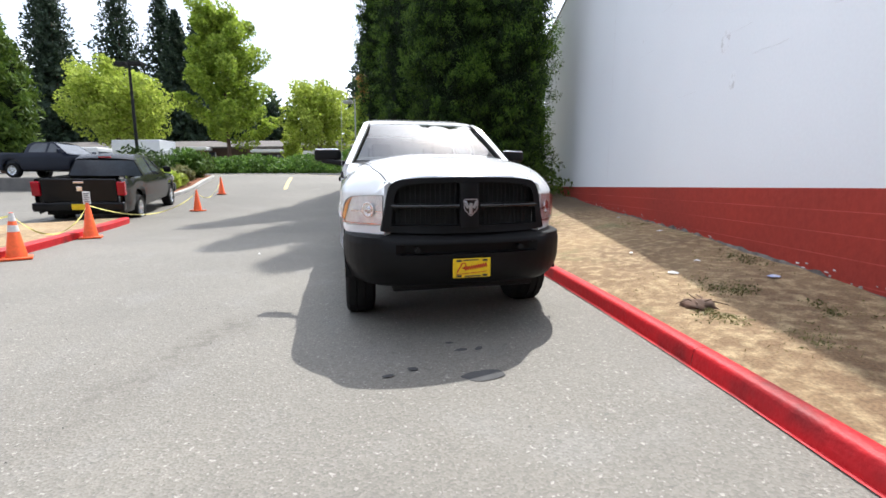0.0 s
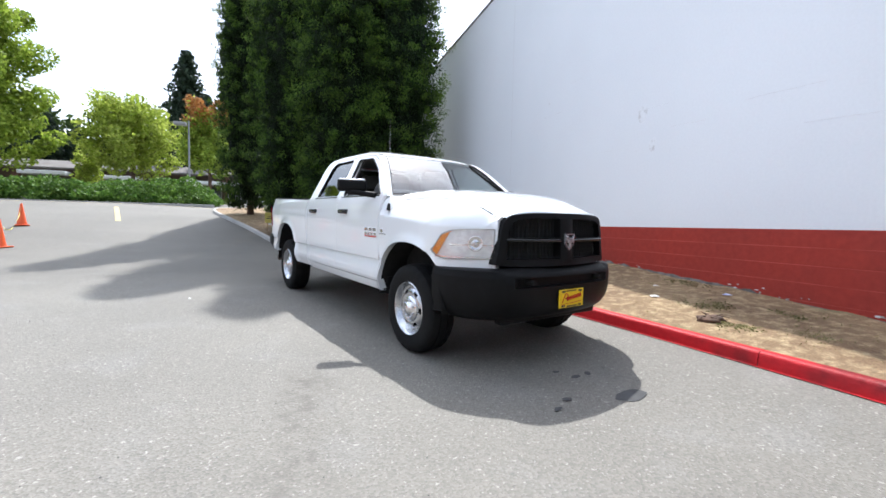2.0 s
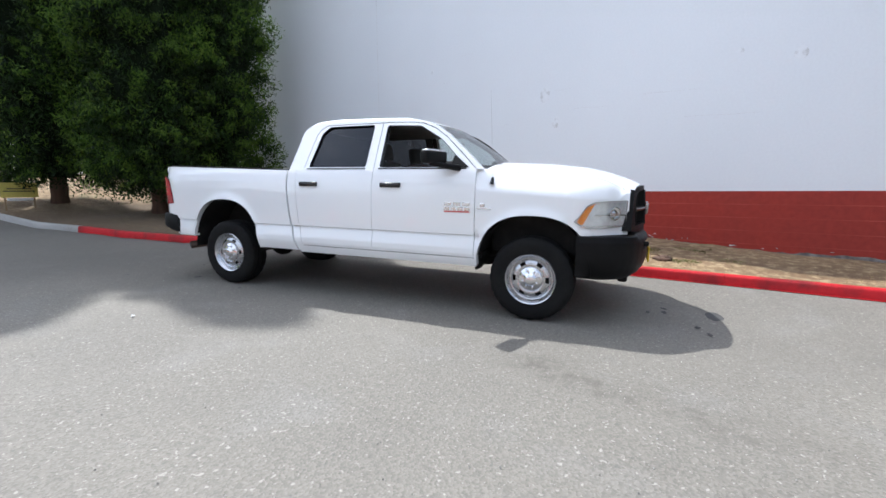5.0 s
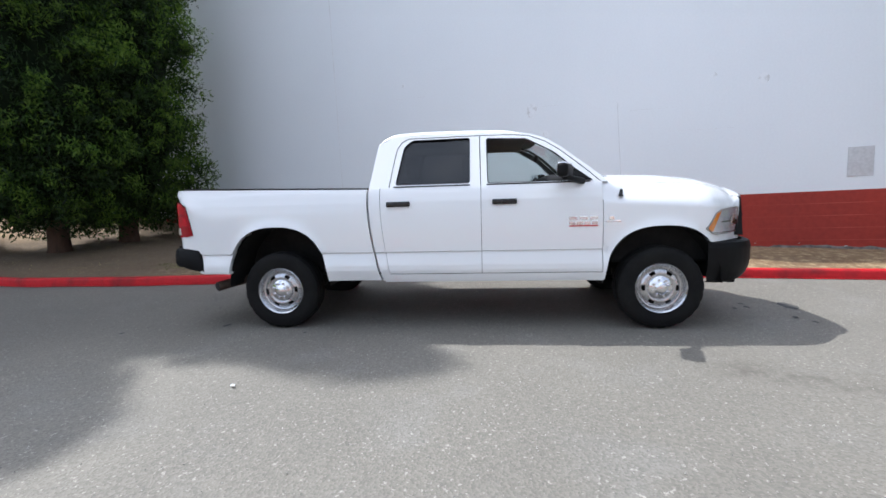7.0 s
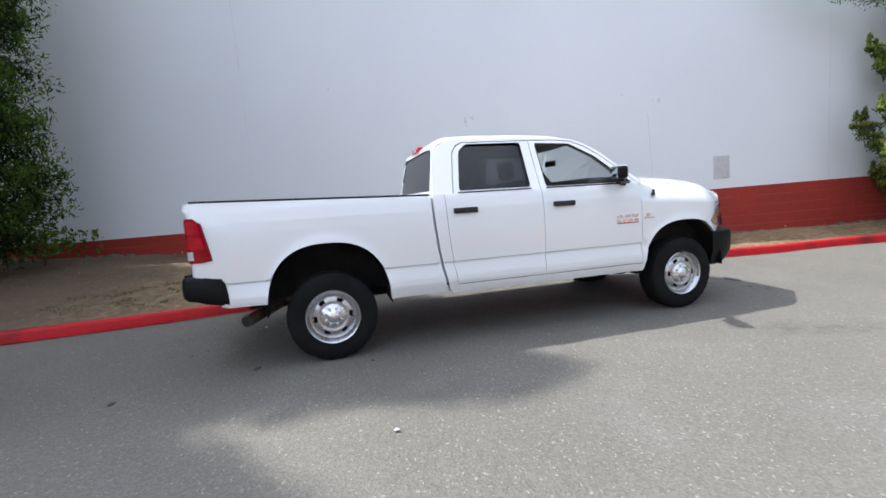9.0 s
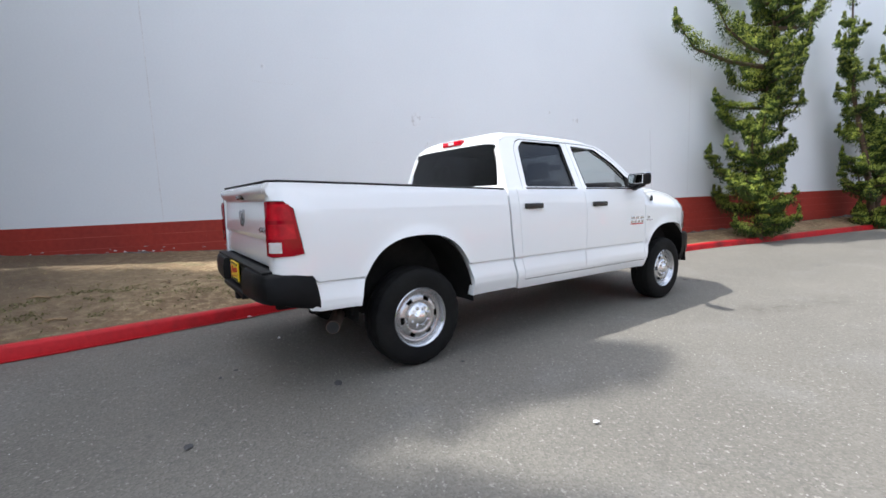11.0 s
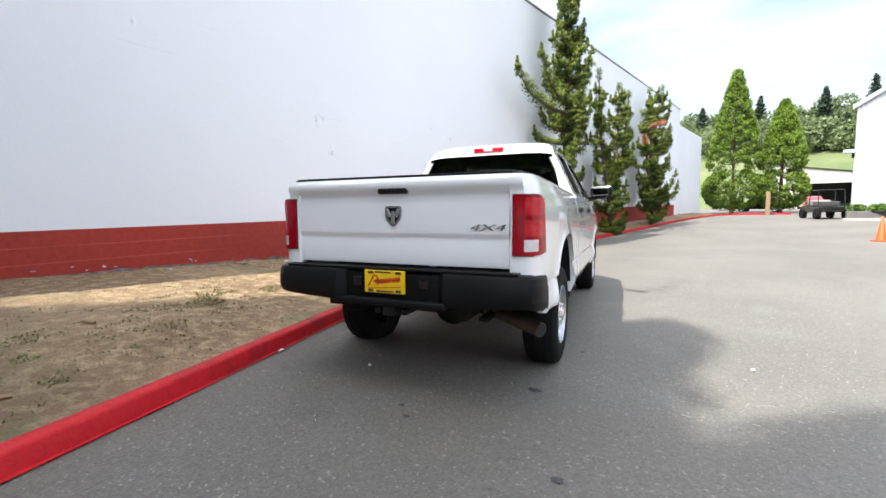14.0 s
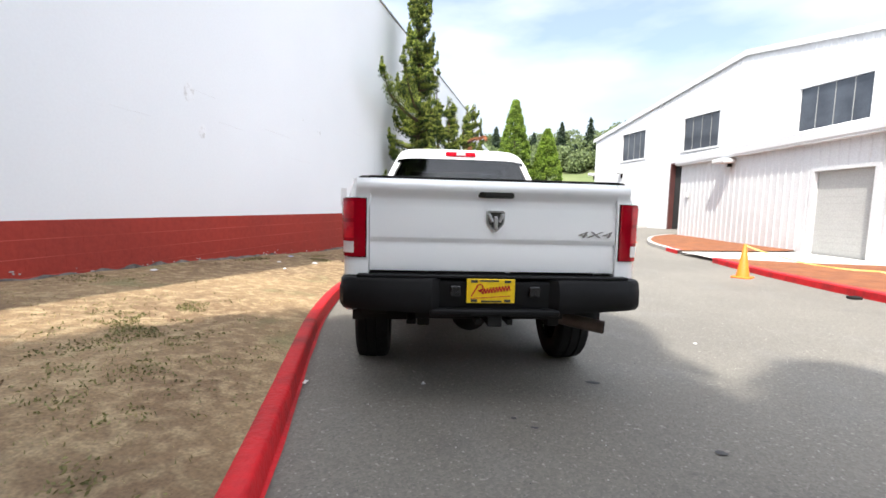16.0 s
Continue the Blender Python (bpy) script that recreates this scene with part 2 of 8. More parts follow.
CHROME = surf("chrome", (0.82, 0.82, 0.84), (0.76, 0.76, 0.78), 0.16, metal=1.0, big=6)
REFLECTOR = surf("lamp_reflector", (0.90, 0.90, 0.91), (0.78, 0.78, 0.80), 0.18, metal=0.45, big=12, bump=0.8, bump_scale=16)
STEEL = surf("worn_steel", (0.15, 0.11, 0.09), (0.09, 0.06, 0.05), 0.5, metal=0.6, big=8)
CLEAR = pane_glass("clear_glass", (0.86, 0.91, 0.90))
SCREEN = pane_glass("windscreen_glass", (0.80, 0.87, 0.86), 2.0)
TINTED = pane_glass("tinted_glass", (0.28, 0.287, 0.295), 1.5)
LENS = pane_glass("lamp_lens", (0.9, 0.92, 0.93))
RED_LENS = surf("red_lens", (0.36, 0.001, 0.012), (0.27, 0.001, 0.009), 0.1, big=8, coat=0.2, spec=0.35, grain_by=0.02)
RED_CELL = surf("red_lens_cell", (0.62, 0.004, 0.018), (0.40, 0.002, 0.012), 0.12, big=14, coat=0.25, spec=0.4, bump=0.25, bump_scale=120)
EMBLEM = surf("bright_emblem", (0.46, 0.46, 0.47), (0.38, 0.38, 0.40), 0.22, metal=0.6, big=9)
MIRROR = surf("mirror_glass", (0.86, 0.88, 0.88), (0.84, 0.86, 0.87), 0.02, metal=1.0)
AMBER = surf("amber_lens", (0.85, 0.26, 0.02), (0.75, 0.2, 0.02), 0.15, big=9, coat=1.0)
WHITE_LENS = surf("white_lens", (0.75, 0.72, 0.70), (0.65, 0.6, 0.6), 0.12, big=9, coat=1.0)
PLATE_YELLOW = surf("plate_yellow", (0.85, 0.58, 0.01), (0.82, 0.55, 0.01), 0.4, big=9)
PLATE_RED = surf("plate_red", (0.55, 0.02, 0.015), (0.5, 0.02, 0.015), 0.4, big=9)
CABIN = surf("cabin_trim", (0.05, 0.048, 0.046), (0.07, 0.066, 0.062), 0.8, big=4, bump=0.2, bump_scale=200)
CABIN_GREY = surf("cabin_headliner", (0.30, 0.28, 0.26), (0.26, 0.25, 0.23), 0.9, big=4)
ORANGE = surf("cone_orange", (0.85, 0.11, 0.015), (0.75, 0.10, 0.02), 0.5, big=5)
REFLECT = surf("cone_collar", (0.7, 0.7, 0.7), (0.6, 0.6, 0.6), 0.4, big=5)
TAPE = surf("yellow_tape", (0.72, 0.64, 0.20), (0.6, 0.54, 0.18), 0.5, big=3)
SEQUOIA_LIT = leafy("conifer_lit_tips", (0.048, 0.105, 0.012), (0.15, 0.24, 0.035), trans=0.45)
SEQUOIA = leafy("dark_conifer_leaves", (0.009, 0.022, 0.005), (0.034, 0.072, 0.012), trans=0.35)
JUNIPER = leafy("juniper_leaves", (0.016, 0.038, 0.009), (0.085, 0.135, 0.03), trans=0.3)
# pale green for the pads' upper sprays: sunlight put into leaf colour
JUNIPER_LIT = leafy("juniper_lit_leaves", (0.27, 0.34, 0.05), (0.52, 0.57, 0.12), trans=0.35)
JUNIPER_RUST = leafy("dry_juniper_leaves", (0.36, 0.13, 0.06), (0.55, 0.26, 0.14))
LIME = leafy("lime_green_leaves", (0.17, 0.26, 0.03), (0.42, 0.52, 0.08), trans=0.5)
YELLOWING = leafy("yellowing_leaves", (0.25, 0.34, 0.04), (0.50, 0.57, 0.11), trans=0.5)
AUTUMN = leafy("orange_leaves", (0.35, 0.13, 0.04), (0.5, 0.27, 0.08), trans=0.4)
CEDAR = leafy("arborvitae_leaves", (0.04, 0.085, 0.012), (0.14, 0.21, 0.03))
CEDAR_LIT = leafy("arborvitae_lit_tips", (0.15, 0.25, 0.03), (0.29, 0.40, 0.06), trans=0.35)
IVY = leafy("ivy_leaves", (0.05, 0.12, 0.018), (0.16, 0.27, 0.045), trans=0.35)
TREE_SHADE = surf("crown_shade", (0.006, 0.011, 0.005), (0.012, 0.018, 0.008), 0.95, big=4, fine=20, spec=0.1)
FIR = leafy("fir_needles", (0.018, 0.036, 0.022), (0.055, 0.082, 0.045), trans=0.2)
WOOD_LEAF = leafy("far_wood_leaves", (0.03, 0.055, 0.02), (0.10, 0.15, 0.045))
# the far hill's haze is put into these paler leaf greens
HAZY_LEAF = leafy("hazy_hill_leaves", (0.13, 0.175, 0.085), (0.23, 0.29, 0.12), trans=0.3)
GRASS = leafy("dry_grass_blades", (0.20, 0.16, 0.07), (0.42, 0.34, 0.17), trans=0.3)
GREEN_GRASS = leafy("weed_blades", (0.13, 0.14, 0.05), (0.25, 0.24, 0.10), trans=0.3)
BARK = surf("bark", (0.13, 0.075, 0.05), (0.08, 0.05, 0.035), 0.95, big=2, fine=12, bump=1.0, bump_scale=14, stretch=(3, 3, 0.5))
SIDING = surf("white_siding", (0.60, 0.61, 0.625), (0.55, 0.56, 0.575), 0.5, big=0.4)
SHUTTER = surf("grey_shutter", (0.40, 0.405, 0.395), (0.37, 0.375, 0.365), 0.6, big=1)
ROOF_GREY = surf("grey_shingles", (0.145, 0.13, 0.115), (0.11, 0.10, 0.09), 0.9, big=0.6, fine=6)
DARK_GLASS = surf("dark_window", (0.03, 0.035, 0.045), (0.06, 0.07, 0.085), 0.08, big=0.8)
# near-black: shade inside openings put into colour, also the black grille mesh
SHADE_BLACK = surf("shade_black", (0.012, 0.012, 0.012), (0.02, 0.02, 0.02), 0.9)
MULCH = surf("bark_mulch", (0.24, 0.085, 0.03), (0.17, 0.06, 0.025), 0.95, big=3, fine=40, bump=1.0, bump_scale=45, space="World")
LINE_PAINT = surf("line_paint", (0.68, 0.52, 0.20), (0.48, 0.40, 0.20), 0.8, big=5, fine=30)
BLACK_PAINT = surf("black_car_paint", (0.006, 0.006, 0.007), (0.009, 0.009, 0.010), 0.25, coat=0.1, spec=0.15)
NAVY_PAINT = surf("navy_car_paint", (0.009, 0.012, 0.024), (0.012, 0.016, 0.028), 0.25, coat=0.1, spec=0.15)
SIGN_YELLOW = surf("sign_yellow", (0.62, 0.52, 0.12), (0.55, 0.46, 0.11), 0.6)
DARK_BAR = surf("sign_ink", (0.04, 0.04, 0.035), (0.06, 0.06, 0.05), 0.7)
WOOD = surf("weathered_wood", (0.30, 0.20, 0.11), (0.22, 0.15, 0.09), 0.9, big=3, bump=0.5, bump_scale=30)
LITTER = surf("litter_white", (0.75, 0.75, 0.74), (0.65, 0.65, 0.64), 0.6)
LITTER_BLUE = surf("litter_blue", (0.25, 0.35, 0.7), (0.7, 0.72, 0.78), 0.5, big=20)
STAIN = surf("tar_patch", (0.055, 0.055, 0.056), (0.075, 0.075, 0.075), 0.9, big=6, fine=50, space="World")
PATCH_GREY = surf("post_grey", (0.30, 0.30, 0.29), (0.25, 0.25, 0.24), 0.8)
STONE = surf("retaining_stone", (0.17, 0.16, 0.15), (0.12, 0.115, 0.11), 0.95, big=2, bump=0.8, bump_scale=12, space="World")


# ---- mesh helpers ----
def mesh_object(name, verts, faces, material, parent=None, smooth=False, label=""):
    me = bpy.data.meshes.new(name)
    me.from_pydata([tuple(v) for v in verts], [], [tuple(f) for f in faces])
    me.materials.append(material)
    if smooth:
        me.shade_smooth()
    ob = new(name, me)
    if parent is not None:
        ob.parent = parent
    if label:
        ob["label"] = label
    return ob


def part(name, bm, material, parent=None, label="", smooth=False, angle=None):
    me = bpy.data.meshes.new(name)
    bmesh.ops.recalc_face_normals(bm, faces=bm.faces)
    bm.to_mesh(me)
    bm.free()
    me.materials.append(material)
    if smooth:
        me.shade_smooth()
        if angle:
            me.set_sharp_from_angle(angle=radians(angle))
    ob = new(name, me)
    if parent is not None:
        ob.parent = parent
    if label:
        ob["label"] = label
    return ob


def box(bm, x0, x1, y0, y1, z0, z1, bevel=0.0, seg=2, m=None):
    r = bmesh.ops.create_cube(bm, size=1)
    vs = r["verts"]
    for v in vs:
        v.co = Vector(((x0 + x1) / 2 + v.co.x * (x1 - x0), (y0 + y1) / 2 + v.co.y * (y1 - y0), (z0 + z1) / 2 + v.co.z * (z1 - z0)))
        if m is not None:
            v.co = m @ v.co
    if bevel:
        es = {e for v in vs for e in v.link_edges}
        bmesh.ops.bevel(bm, geom=list(es), offset=bevel, segments=seg, affect="EDGES", profile=0.5)
    return bm


def boxed(x0, x1, y0, y1, z0, z1, bevel=0.0, seg=2, m=None):
    return box(bmesh.new(), x0, x1, y0, y1, z0, z1, bevel, seg, m)


def rod(bm, a, b, r0, r1=None, seg=10):
    a, b = Vector(a), Vector(b)
    r1 = r0 if r1 is None else r1
    m = Matrix.Translation((a + b) / 2) @ (b - a).to_track_quat("Z", "Y").to_matrix().to_4x4()
    bmesh.ops.create_cone(bm, cap_ends=True, segments=seg, radius1=r0, radius2=r1, depth=(b - a).length, matrix=m)
    return bm


def revolve(profile, seg=48, axis="x", closed=False):
    """A ring from (radius, along) pairs about an axis."""
    bm = bmesh.new()
    rings = []
    for k in range(seg):
        a = 2 * math.pi * k / seg
        c, s = math.cos(a), math.sin(a)
        rings.append([bm.verts.new((w, r * c, r * s) if axis == "x" else (r * c, r * s, w)) for r, w in profile])
    n = len(profile)
    for k in range(seg):
        A, B = rings[k], rings[(k + 1) % seg]
        for j in range(n if closed else n - 1):
            q = (j + 1) % n
            bm.faces.new((A[j], A[q], B[q], B[j]))
    return bm


def grid_mesh(bm, rows, close=False):
    """Quads between rows of points."""
    vs = [[bm.verts.new(p) for p in row] for row in rows]
    for A, B in zip(vs, vs[1:]):
        for j in range(len(A) - 1):
            bm.faces.new((A[j], A[j + 1], B[j + 1], B[j]))
    return vs


def fill_holes(outer, holes=()):
    """Triangles that fill a flat outline of 2D points, with openings."""
    bm = bmesh.new()
    es = []
    for loop in (outer, *holes):
        vs = [bm.verts.new((p[0], p[1], 0)) for p in loop]
        es += [bm.edges.new((vs[i], vs[(i + 1) % len(vs)])) for i in range(len(vs))]
    bmesh.ops.triangle_fill(bm, edges=es, use_beauty=True, use_dissolve=False, normal=(0, 0, 1))
    return bm


def slab(outer, holes, place, thick):
    """The filled outline, bent to its place by place(u, v, depth), with thickness."""
    bm = fill_holes(outer, holes)
    front = {v: v.co.copy() for v in bm.verts}
    faces = [[v for v in f.verts] for f in bm.faces]
    edges = [tuple(e.verts) for e in bm.edges if len(e.link_faces) == 1]
    back = {v: bm.verts.new(place(c.x, c.y, thick)) for v, c in front.items()}
    for v, c in front.items():
        v.co = place(c.x, c.y, 0.0)
    for f in faces:
        bm.faces.new([back[v] for v in reversed(f)])
    for a, b in edges:
        bm.faces.new((a, b, back[b], back[a]))
    return bm


def smooth_ring(points, n=3):
    """A closed ring of 2D points with rounded corners."""
    for _ in range(n - 1):
        out = []
        for i, p in enumerate(points):
            q = points[(i + 1) % len(points)]
            out += [(p[0] * 0.75 + q[0] * 0.25, p[1] * 0.75 + q[1] * 0.25), (p[0] * 0.25 + q[0] * 0.75, p[1] * 0.25 + q[1] * 0.75)]
        points = out
    return points


def rounded(points, r=0.03, n=4):
    """An outline with its corners rounded."""
    out = []
    m = len(points)
    for i in range(m):
        p, a, b = Vector(points[i]), Vector(points[i - 1]), Vector(points[(i + 1) % m])
        ra = min(r, (a - p).length * 0.45)
        rb = min(r, (b - p).length * 0.45)
        s, e = p + (a - p).normalized() * ra, p + (b - p).normalized() * rb
        for k in range(n + 1):
            t = k / n
            out.append(tuple(s * (1 - t) ** 2 + p * 2 * t * (1 - t) + e * t * t))
    return out


def sweep(path, profile, closed_profile=False):
    """A profile of (across, up) pairs carried along ground points (x, y, z)."""
    bm = bmesh.new()
    rows = []
    pts = [Vector(p) for p in path]
    for i, p in enumerate(pts):
        d = pts[min(i + 1, len(pts) - 1)] - pts[max(i - 1, 0)]
        d.z = 0
        d.normalize()
        side = Vector((d.y, -d.x, 0))
        rows.append([p + side * a + Vector((0, 0, u)) for a, u in profile])
    grid_mesh(bm, rows)
    return bm


def smooth_line(points, step=0.5):
    """Points along a curve through the given (x, y)."""
    pts = [Vector(p) for p in points]
    out = []
    for i in range(len(pts) - 1):
        p0, p1, p2, p3 = pts[max(i - 1, 0)], pts[i], pts[i + 1], pts[min(i + 2, len(pts) - 1)]
        n = max(2, int((p2 - p1).length / step))
        for k in range(n):
            t = k / n
            out.append(0.5 * ((2 * p1) + (p2 - p0) * t + (2 * p0 - 5 * p1 + 4 * p2 - p3) * t * t + (3 * p1 - p0 - 3 * p2 + p3) * t ** 3))
    out.append(pts[-1])
    return out


def quad_cloud(name, pos, size, material, parent=None, rng=None, aspect=1.6, up=0.0):
    """Many small leaf-shaped quads, each turned its own way, as one mesh."""
    n = len(pos)
    a = rng.normal(size=(n, 3))
    a[:, 2] += up
    a /= np.linalg.norm(a, axis=1)[:, None]
    b = np.cross(a, rng.normal(size=(n, 3)))
    b /= np.linalg.norm(b, axis=1)[:, None] + 1e-9
    s = (np.asarray(size) * np.ones(n))[:, None] * rng.uniform(0.7, 1.3, (n, 1))
    la, lb = a * s * aspect * 0.5, b * s * 0.5
    v = np.stack([pos - la, pos + lb * 0.8, pos + la, pos - lb * 0.8], 1).reshape(-1, 3)
    me = bpy.data.meshes.new(name)
    me.vertices.add(4 * n)
    me.vertices.foreach_set("co", v.astype(np.float32).ravel())
    me.loops.add(4 * n)
    me.loops.foreach_set("vertex_index", np.arange(4 * n, dtype=np.int32))
    me.polygons.add(n)
    me.polygons.foreach_set("loop_start", np.arange(0, 4 * n, 4, dtype=np.int32))
    me.polygons.foreach_set("loop_total", np.full(n, 4, dtype=np.int32))
    me.update(calc_edges=True)
    me.materials.append(material)
    ob = new(name, me)
    if parent is not None:
        ob.parent = parent
    return ob


def thing(name, m, label, category, group=""):
    ob = new(name)
    ob.matrix_world = m
    return tagged(ob, label, category, group)


PROFILE_Y = (-400, -60, -40, -21, -12, -8, -5, -3, 0, 7.5, 10, 12, 15, 18, 25, 40, 60, 400)
PROFILE_Z = (0.6, 0.3, 0.2, 0.1, 0.0, -0.07, -0.1, -0.066, 0.0, 0.164, 0.36, 0.7, 1.2, 1.55, 2.0, 2.65, 3.0, 4.0)

GUTTER_Y, GUTTER_X = (-9, -3.4, -0.8, 1.2, 2.9, 5.0, 8.4, 11), (-1.15, -1.75, -2.2, -2.78, -3.48, -4.36, -5.6, -6.6)


def gz(x, y):
    """Height of the paving: a nearly even grade by the parked truck, a steeper ramp up to the car park."""
    z = float(np.interp(y, PROFILE_Y, PROFILE_Z))
    k = float(np.interp(y, GUTTER_Y, GUTTER_X))
    near = min(max(1.0 - (k - x) / 1.5, 0.0), 1.0) if -9 < y < 11 else 0.0
    near *= min(1.0, (y + 9) / 3, (11 - y) / 3)
    return z + 0.03 * min(max(-8.0 - x, 0.0), 6.0) + 0.075 * near * near * (3 - 2 * near)


# ---- the ground, the kerbs, the verge and the long building ----
def spaced(lo, hi, near_lo, near_hi, step, growth=1.25):
    v = list(np.arange(near_lo, near_hi + 1e-6, step))
    s, a = step, near_lo
    while a > lo:
        s *= growth
        a -= s
        v.insert(0, max(a, lo))
    s, a = step, v[-1]
    while a < hi:
        s *= growth
        a += s
        v.append(min(a, hi))
    return v


def ground_sheet():
    xs, ys = spaced(-600, 600, -24, 2, 0.5), spaced(-600, 600, -34, 46, 0.5)
    verts = [(x, y, gz(x, y) + 0.006 * noise.noise(Vector((x * 0.5, y * 0.5, 0)))) for y in ys for x in xs]
    w = len(xs)
    faces = [(j * w + i, j * w + i + 1, (j + 1) * w + i + 1, (j + 1) * w + i) for j in range(len(ys) - 1) for i in range(w - 1)]
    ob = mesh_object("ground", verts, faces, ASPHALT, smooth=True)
    tagged(ob, "worn light grey asphalt yard that climbs to a car park", "ground", kind="structure")


ground_sheet()

KERB = [(-6.2, -38.5), (-3.0, -37.6), (-1.6, -35.0), (-1.1, -28.0), (-1.08, -16.0), (-1.02, -9.5), (-1.36, -6.2), (-1.64, -4.1), (-1.79, -3.1), (-1.97, -2.1), (-2.22, -0.85),
        (-2.46, 0.2), (-2.78, 1.2), (-3.13, 2.1), (-3.49, 2.9), (-4.01, 4.05), (-4.42, 5.0), (-4.79, 6.0), (-5.2, 7.3), (-5.62, 8.4), (-6.55, 10.8), (-7.6, 13.2), (-8.75, 15.6), (-9.35, 17.5), (-9.2, 19.3), (-8.2, 21.0), (-6.0, 22.4), (-2.0, 23.4), (6.0, 24.0)]
kerb_line = smooth_line(KERB, 0.35)
KERB_PROFILE = [(0.0, -0.2), (0.0, 0.0), (0.012, 0.100), (0.020, 0.117), (0.034, 0.127), (0.108, 0.131), (0.128, 0.121), (0.134, -0.2)]


def kerb_piece(name, pts, mat, label):
    path = [(p.x, p.y, gz(p.x, p.y)) for p in pts]
    ob = part(name, sweep(path, KERB_PROFILE), mat, smooth=True, angle=50)
    return tagged(ob, label, "kerb", "kerb stones", "structure")


# the cast lengths of the kerb, with open joints between them
seg_pts, run, number = [kerb_line[0]], 0.0, 0
for a, b in zip(kerb_line, kerb_line[1:]):
    run += (b - a).length
    red = b.y < 8.45
    seg_pts.append(b)
    if run > 3.0 or (b.y >= 8.45) != (a.y >= 8.45):
        first, last = seg_pts[0], seg_pts[-1]
        seg_pts[-1] = last + (seg_pts[-2] - last).normalized() * 0.005
        kerb_piece("kerb", seg_pts, KERB_RED if seg_pts[len(seg_pts) // 2].y < 8.45 else CONCRETE,
                   "red painted concrete kerb beside the asphalt" if seg_pts[len(seg_pts) // 2].y < 8.45 else "bare grey concrete kerb round the tree bed")
        seg_pts, run = [b], 0.0
# spilled red paint along the foot of the kerb
spill = [p for p in kerb_line if -7.5 < p.y < 8.6]
rows = []
for i, p in enumerate(spill):
    d = (spill[min(i + 1, len(spill) - 1)] - spill[max(i - 1, 0)]).normalized()
    o = Vector((-d.y, d.x))
    w = 0.012 + 0.022 * max(0, noise.noise(Vector((p.y * 3, 2, 0))) + 0.4)
    q = p + o * w
    rows.append([(p.x - o.x * 0.002, p.y, gz(p.x, p.y) + 0.012), (q.x, q.y, gz(q.x, q.y) + 0.008)])
bm = bmesh.new()
grid_mesh(bm, rows)
tagged(part("paint_line", bm, KERB_RED), "thin red overspray on asphalt at the kerb's foot", "paint line", kind="structure")

KY, KX = [p.y for p in kerb_line if p.y > -35.5 and p.x < -0.9], [p.x for p in kerb_line if p.y > -35.5 and p.x < -0.9]
keep = [i for i in range(len(KY)) if i == 0 or KY[i] > max(KY[:i])]
KY, KX = [KY[i] for i in keep], [KX[i] for i in keep]
BASE_Y = (-40, -20, -12, -7.4, -5.2, -3.5, 0, 6, 10, 15, 25)
BASE_Z = (0.5, 0.38, 0.3, 0.21, 0.2, 0.25, 0.45, 0.66, 0.85, 1.55, 2.3)


def verge_z(x, y):
    k = float(np.interp(y, KY, KX)) + 0.125
    f = min(max((x - k) / max(0.0 - k, 0.3), 0), 1.3)
    low, high = gz(k, y) + 0.116, float(np.interp(y, BASE_Y, BASE_Z))
    s = f ** 0.8
    bump_z = 0.035 * noise.noise(Vector((x * 0.9, y * 0.9, 3))) + 0.018 * noise.noise(Vector((x * 3.1, y * 3.1, 7)))
    return low + (high - low) * s + bump_z * min(1, f * 6)


def verge():
    bm = bmesh.new()
    ys = spaced(-35, 24, -12, 10, 0.16, 1.08)
    rows = []
    for y in ys:
        if y > 23.2:
            continue
        k = float(np.interp(y, KY, KX)) + 0.115
        far = 0.05 if y < 15 else 4.0
        rows.append([(k + (far - k) * t, y, verge_z(k + (far - k) * t, y)) for t in np.linspace(0, 1, 26)])
    grid_mesh(bm, rows)
    ob = part("verge", bm, DIRT, smooth=True)
    tagged(ob, "dry bare dirt verge with straw and sparse weeds", "verge", kind="structure")


verge()

WALL_TOP, WALL_S, WALL_N, RED_TOP = 7.72, -37.6, 15.0, 1.15
STEP_Y = -29.3
w = part("wall_west_low", boxed(0, 0.3, WALL_S, STEP_Y - 0.002, -1.0, 6.7, 0.015), WALL_WHITE)
tagged(w, "lower white wall that carries on the long building", "wall", kind="structure")
w = part("wall_step", boxed(0.3, 26, STEP_Y, STEP_Y + 0.3, -1.0, WALL_TOP), WALL_WHITE)
tagged(w, "white end wall of the taller part", "wall", kind="structure")
w = part("wall_west", boxed(0, 0.3, STEP_Y, WALL_N, -1.0, WALL_TOP, 0.015), WALL_WHITE)
tagged(w, "tall white painted rendered wall with a red base", "wall", kind="structure")
w = part("wall_north", boxed(0.3, 26, WALL_N - 0.3, WALL_N, -1.0, WALL_TOP), WALL_WHITE)
tagged(w, "white end wall of the long building", "wall", kind="structure")
w = part("wall_south", boxed(0.3, 26, WALL_S, WALL_S + 0.3, -1.0, 6.7), WALL_WHITE)
tagged(w, "white end wall of the long building", "wall", kind="structure")
w = part("wall_east", boxed(25.7, 26, STEP_Y + 0.3, WALL_N - 0.3, -1.0, WALL_TOP), WALL_WHITE)
tagged(w, "white rear wall of the long building", "wall", kind="structure")
w = part("roof", boxed(0.3, 25.7, STEP_Y + 0.3, WALL_N - 0.3, WALL_TOP - 0.6, WALL_TOP - 0.3), ROOF_GREY)
tagged(w, "flat grey roof behind the parapet", "roof", kind="structure")
w = part("roof_low", boxed(0.3, 26, WALL_S + 0.3, STEP_Y - 0.002, 6.2, 6.5), ROOF_GREY)
tagged(w, "flat grey roof of the lower part", "roof", kind="structure")
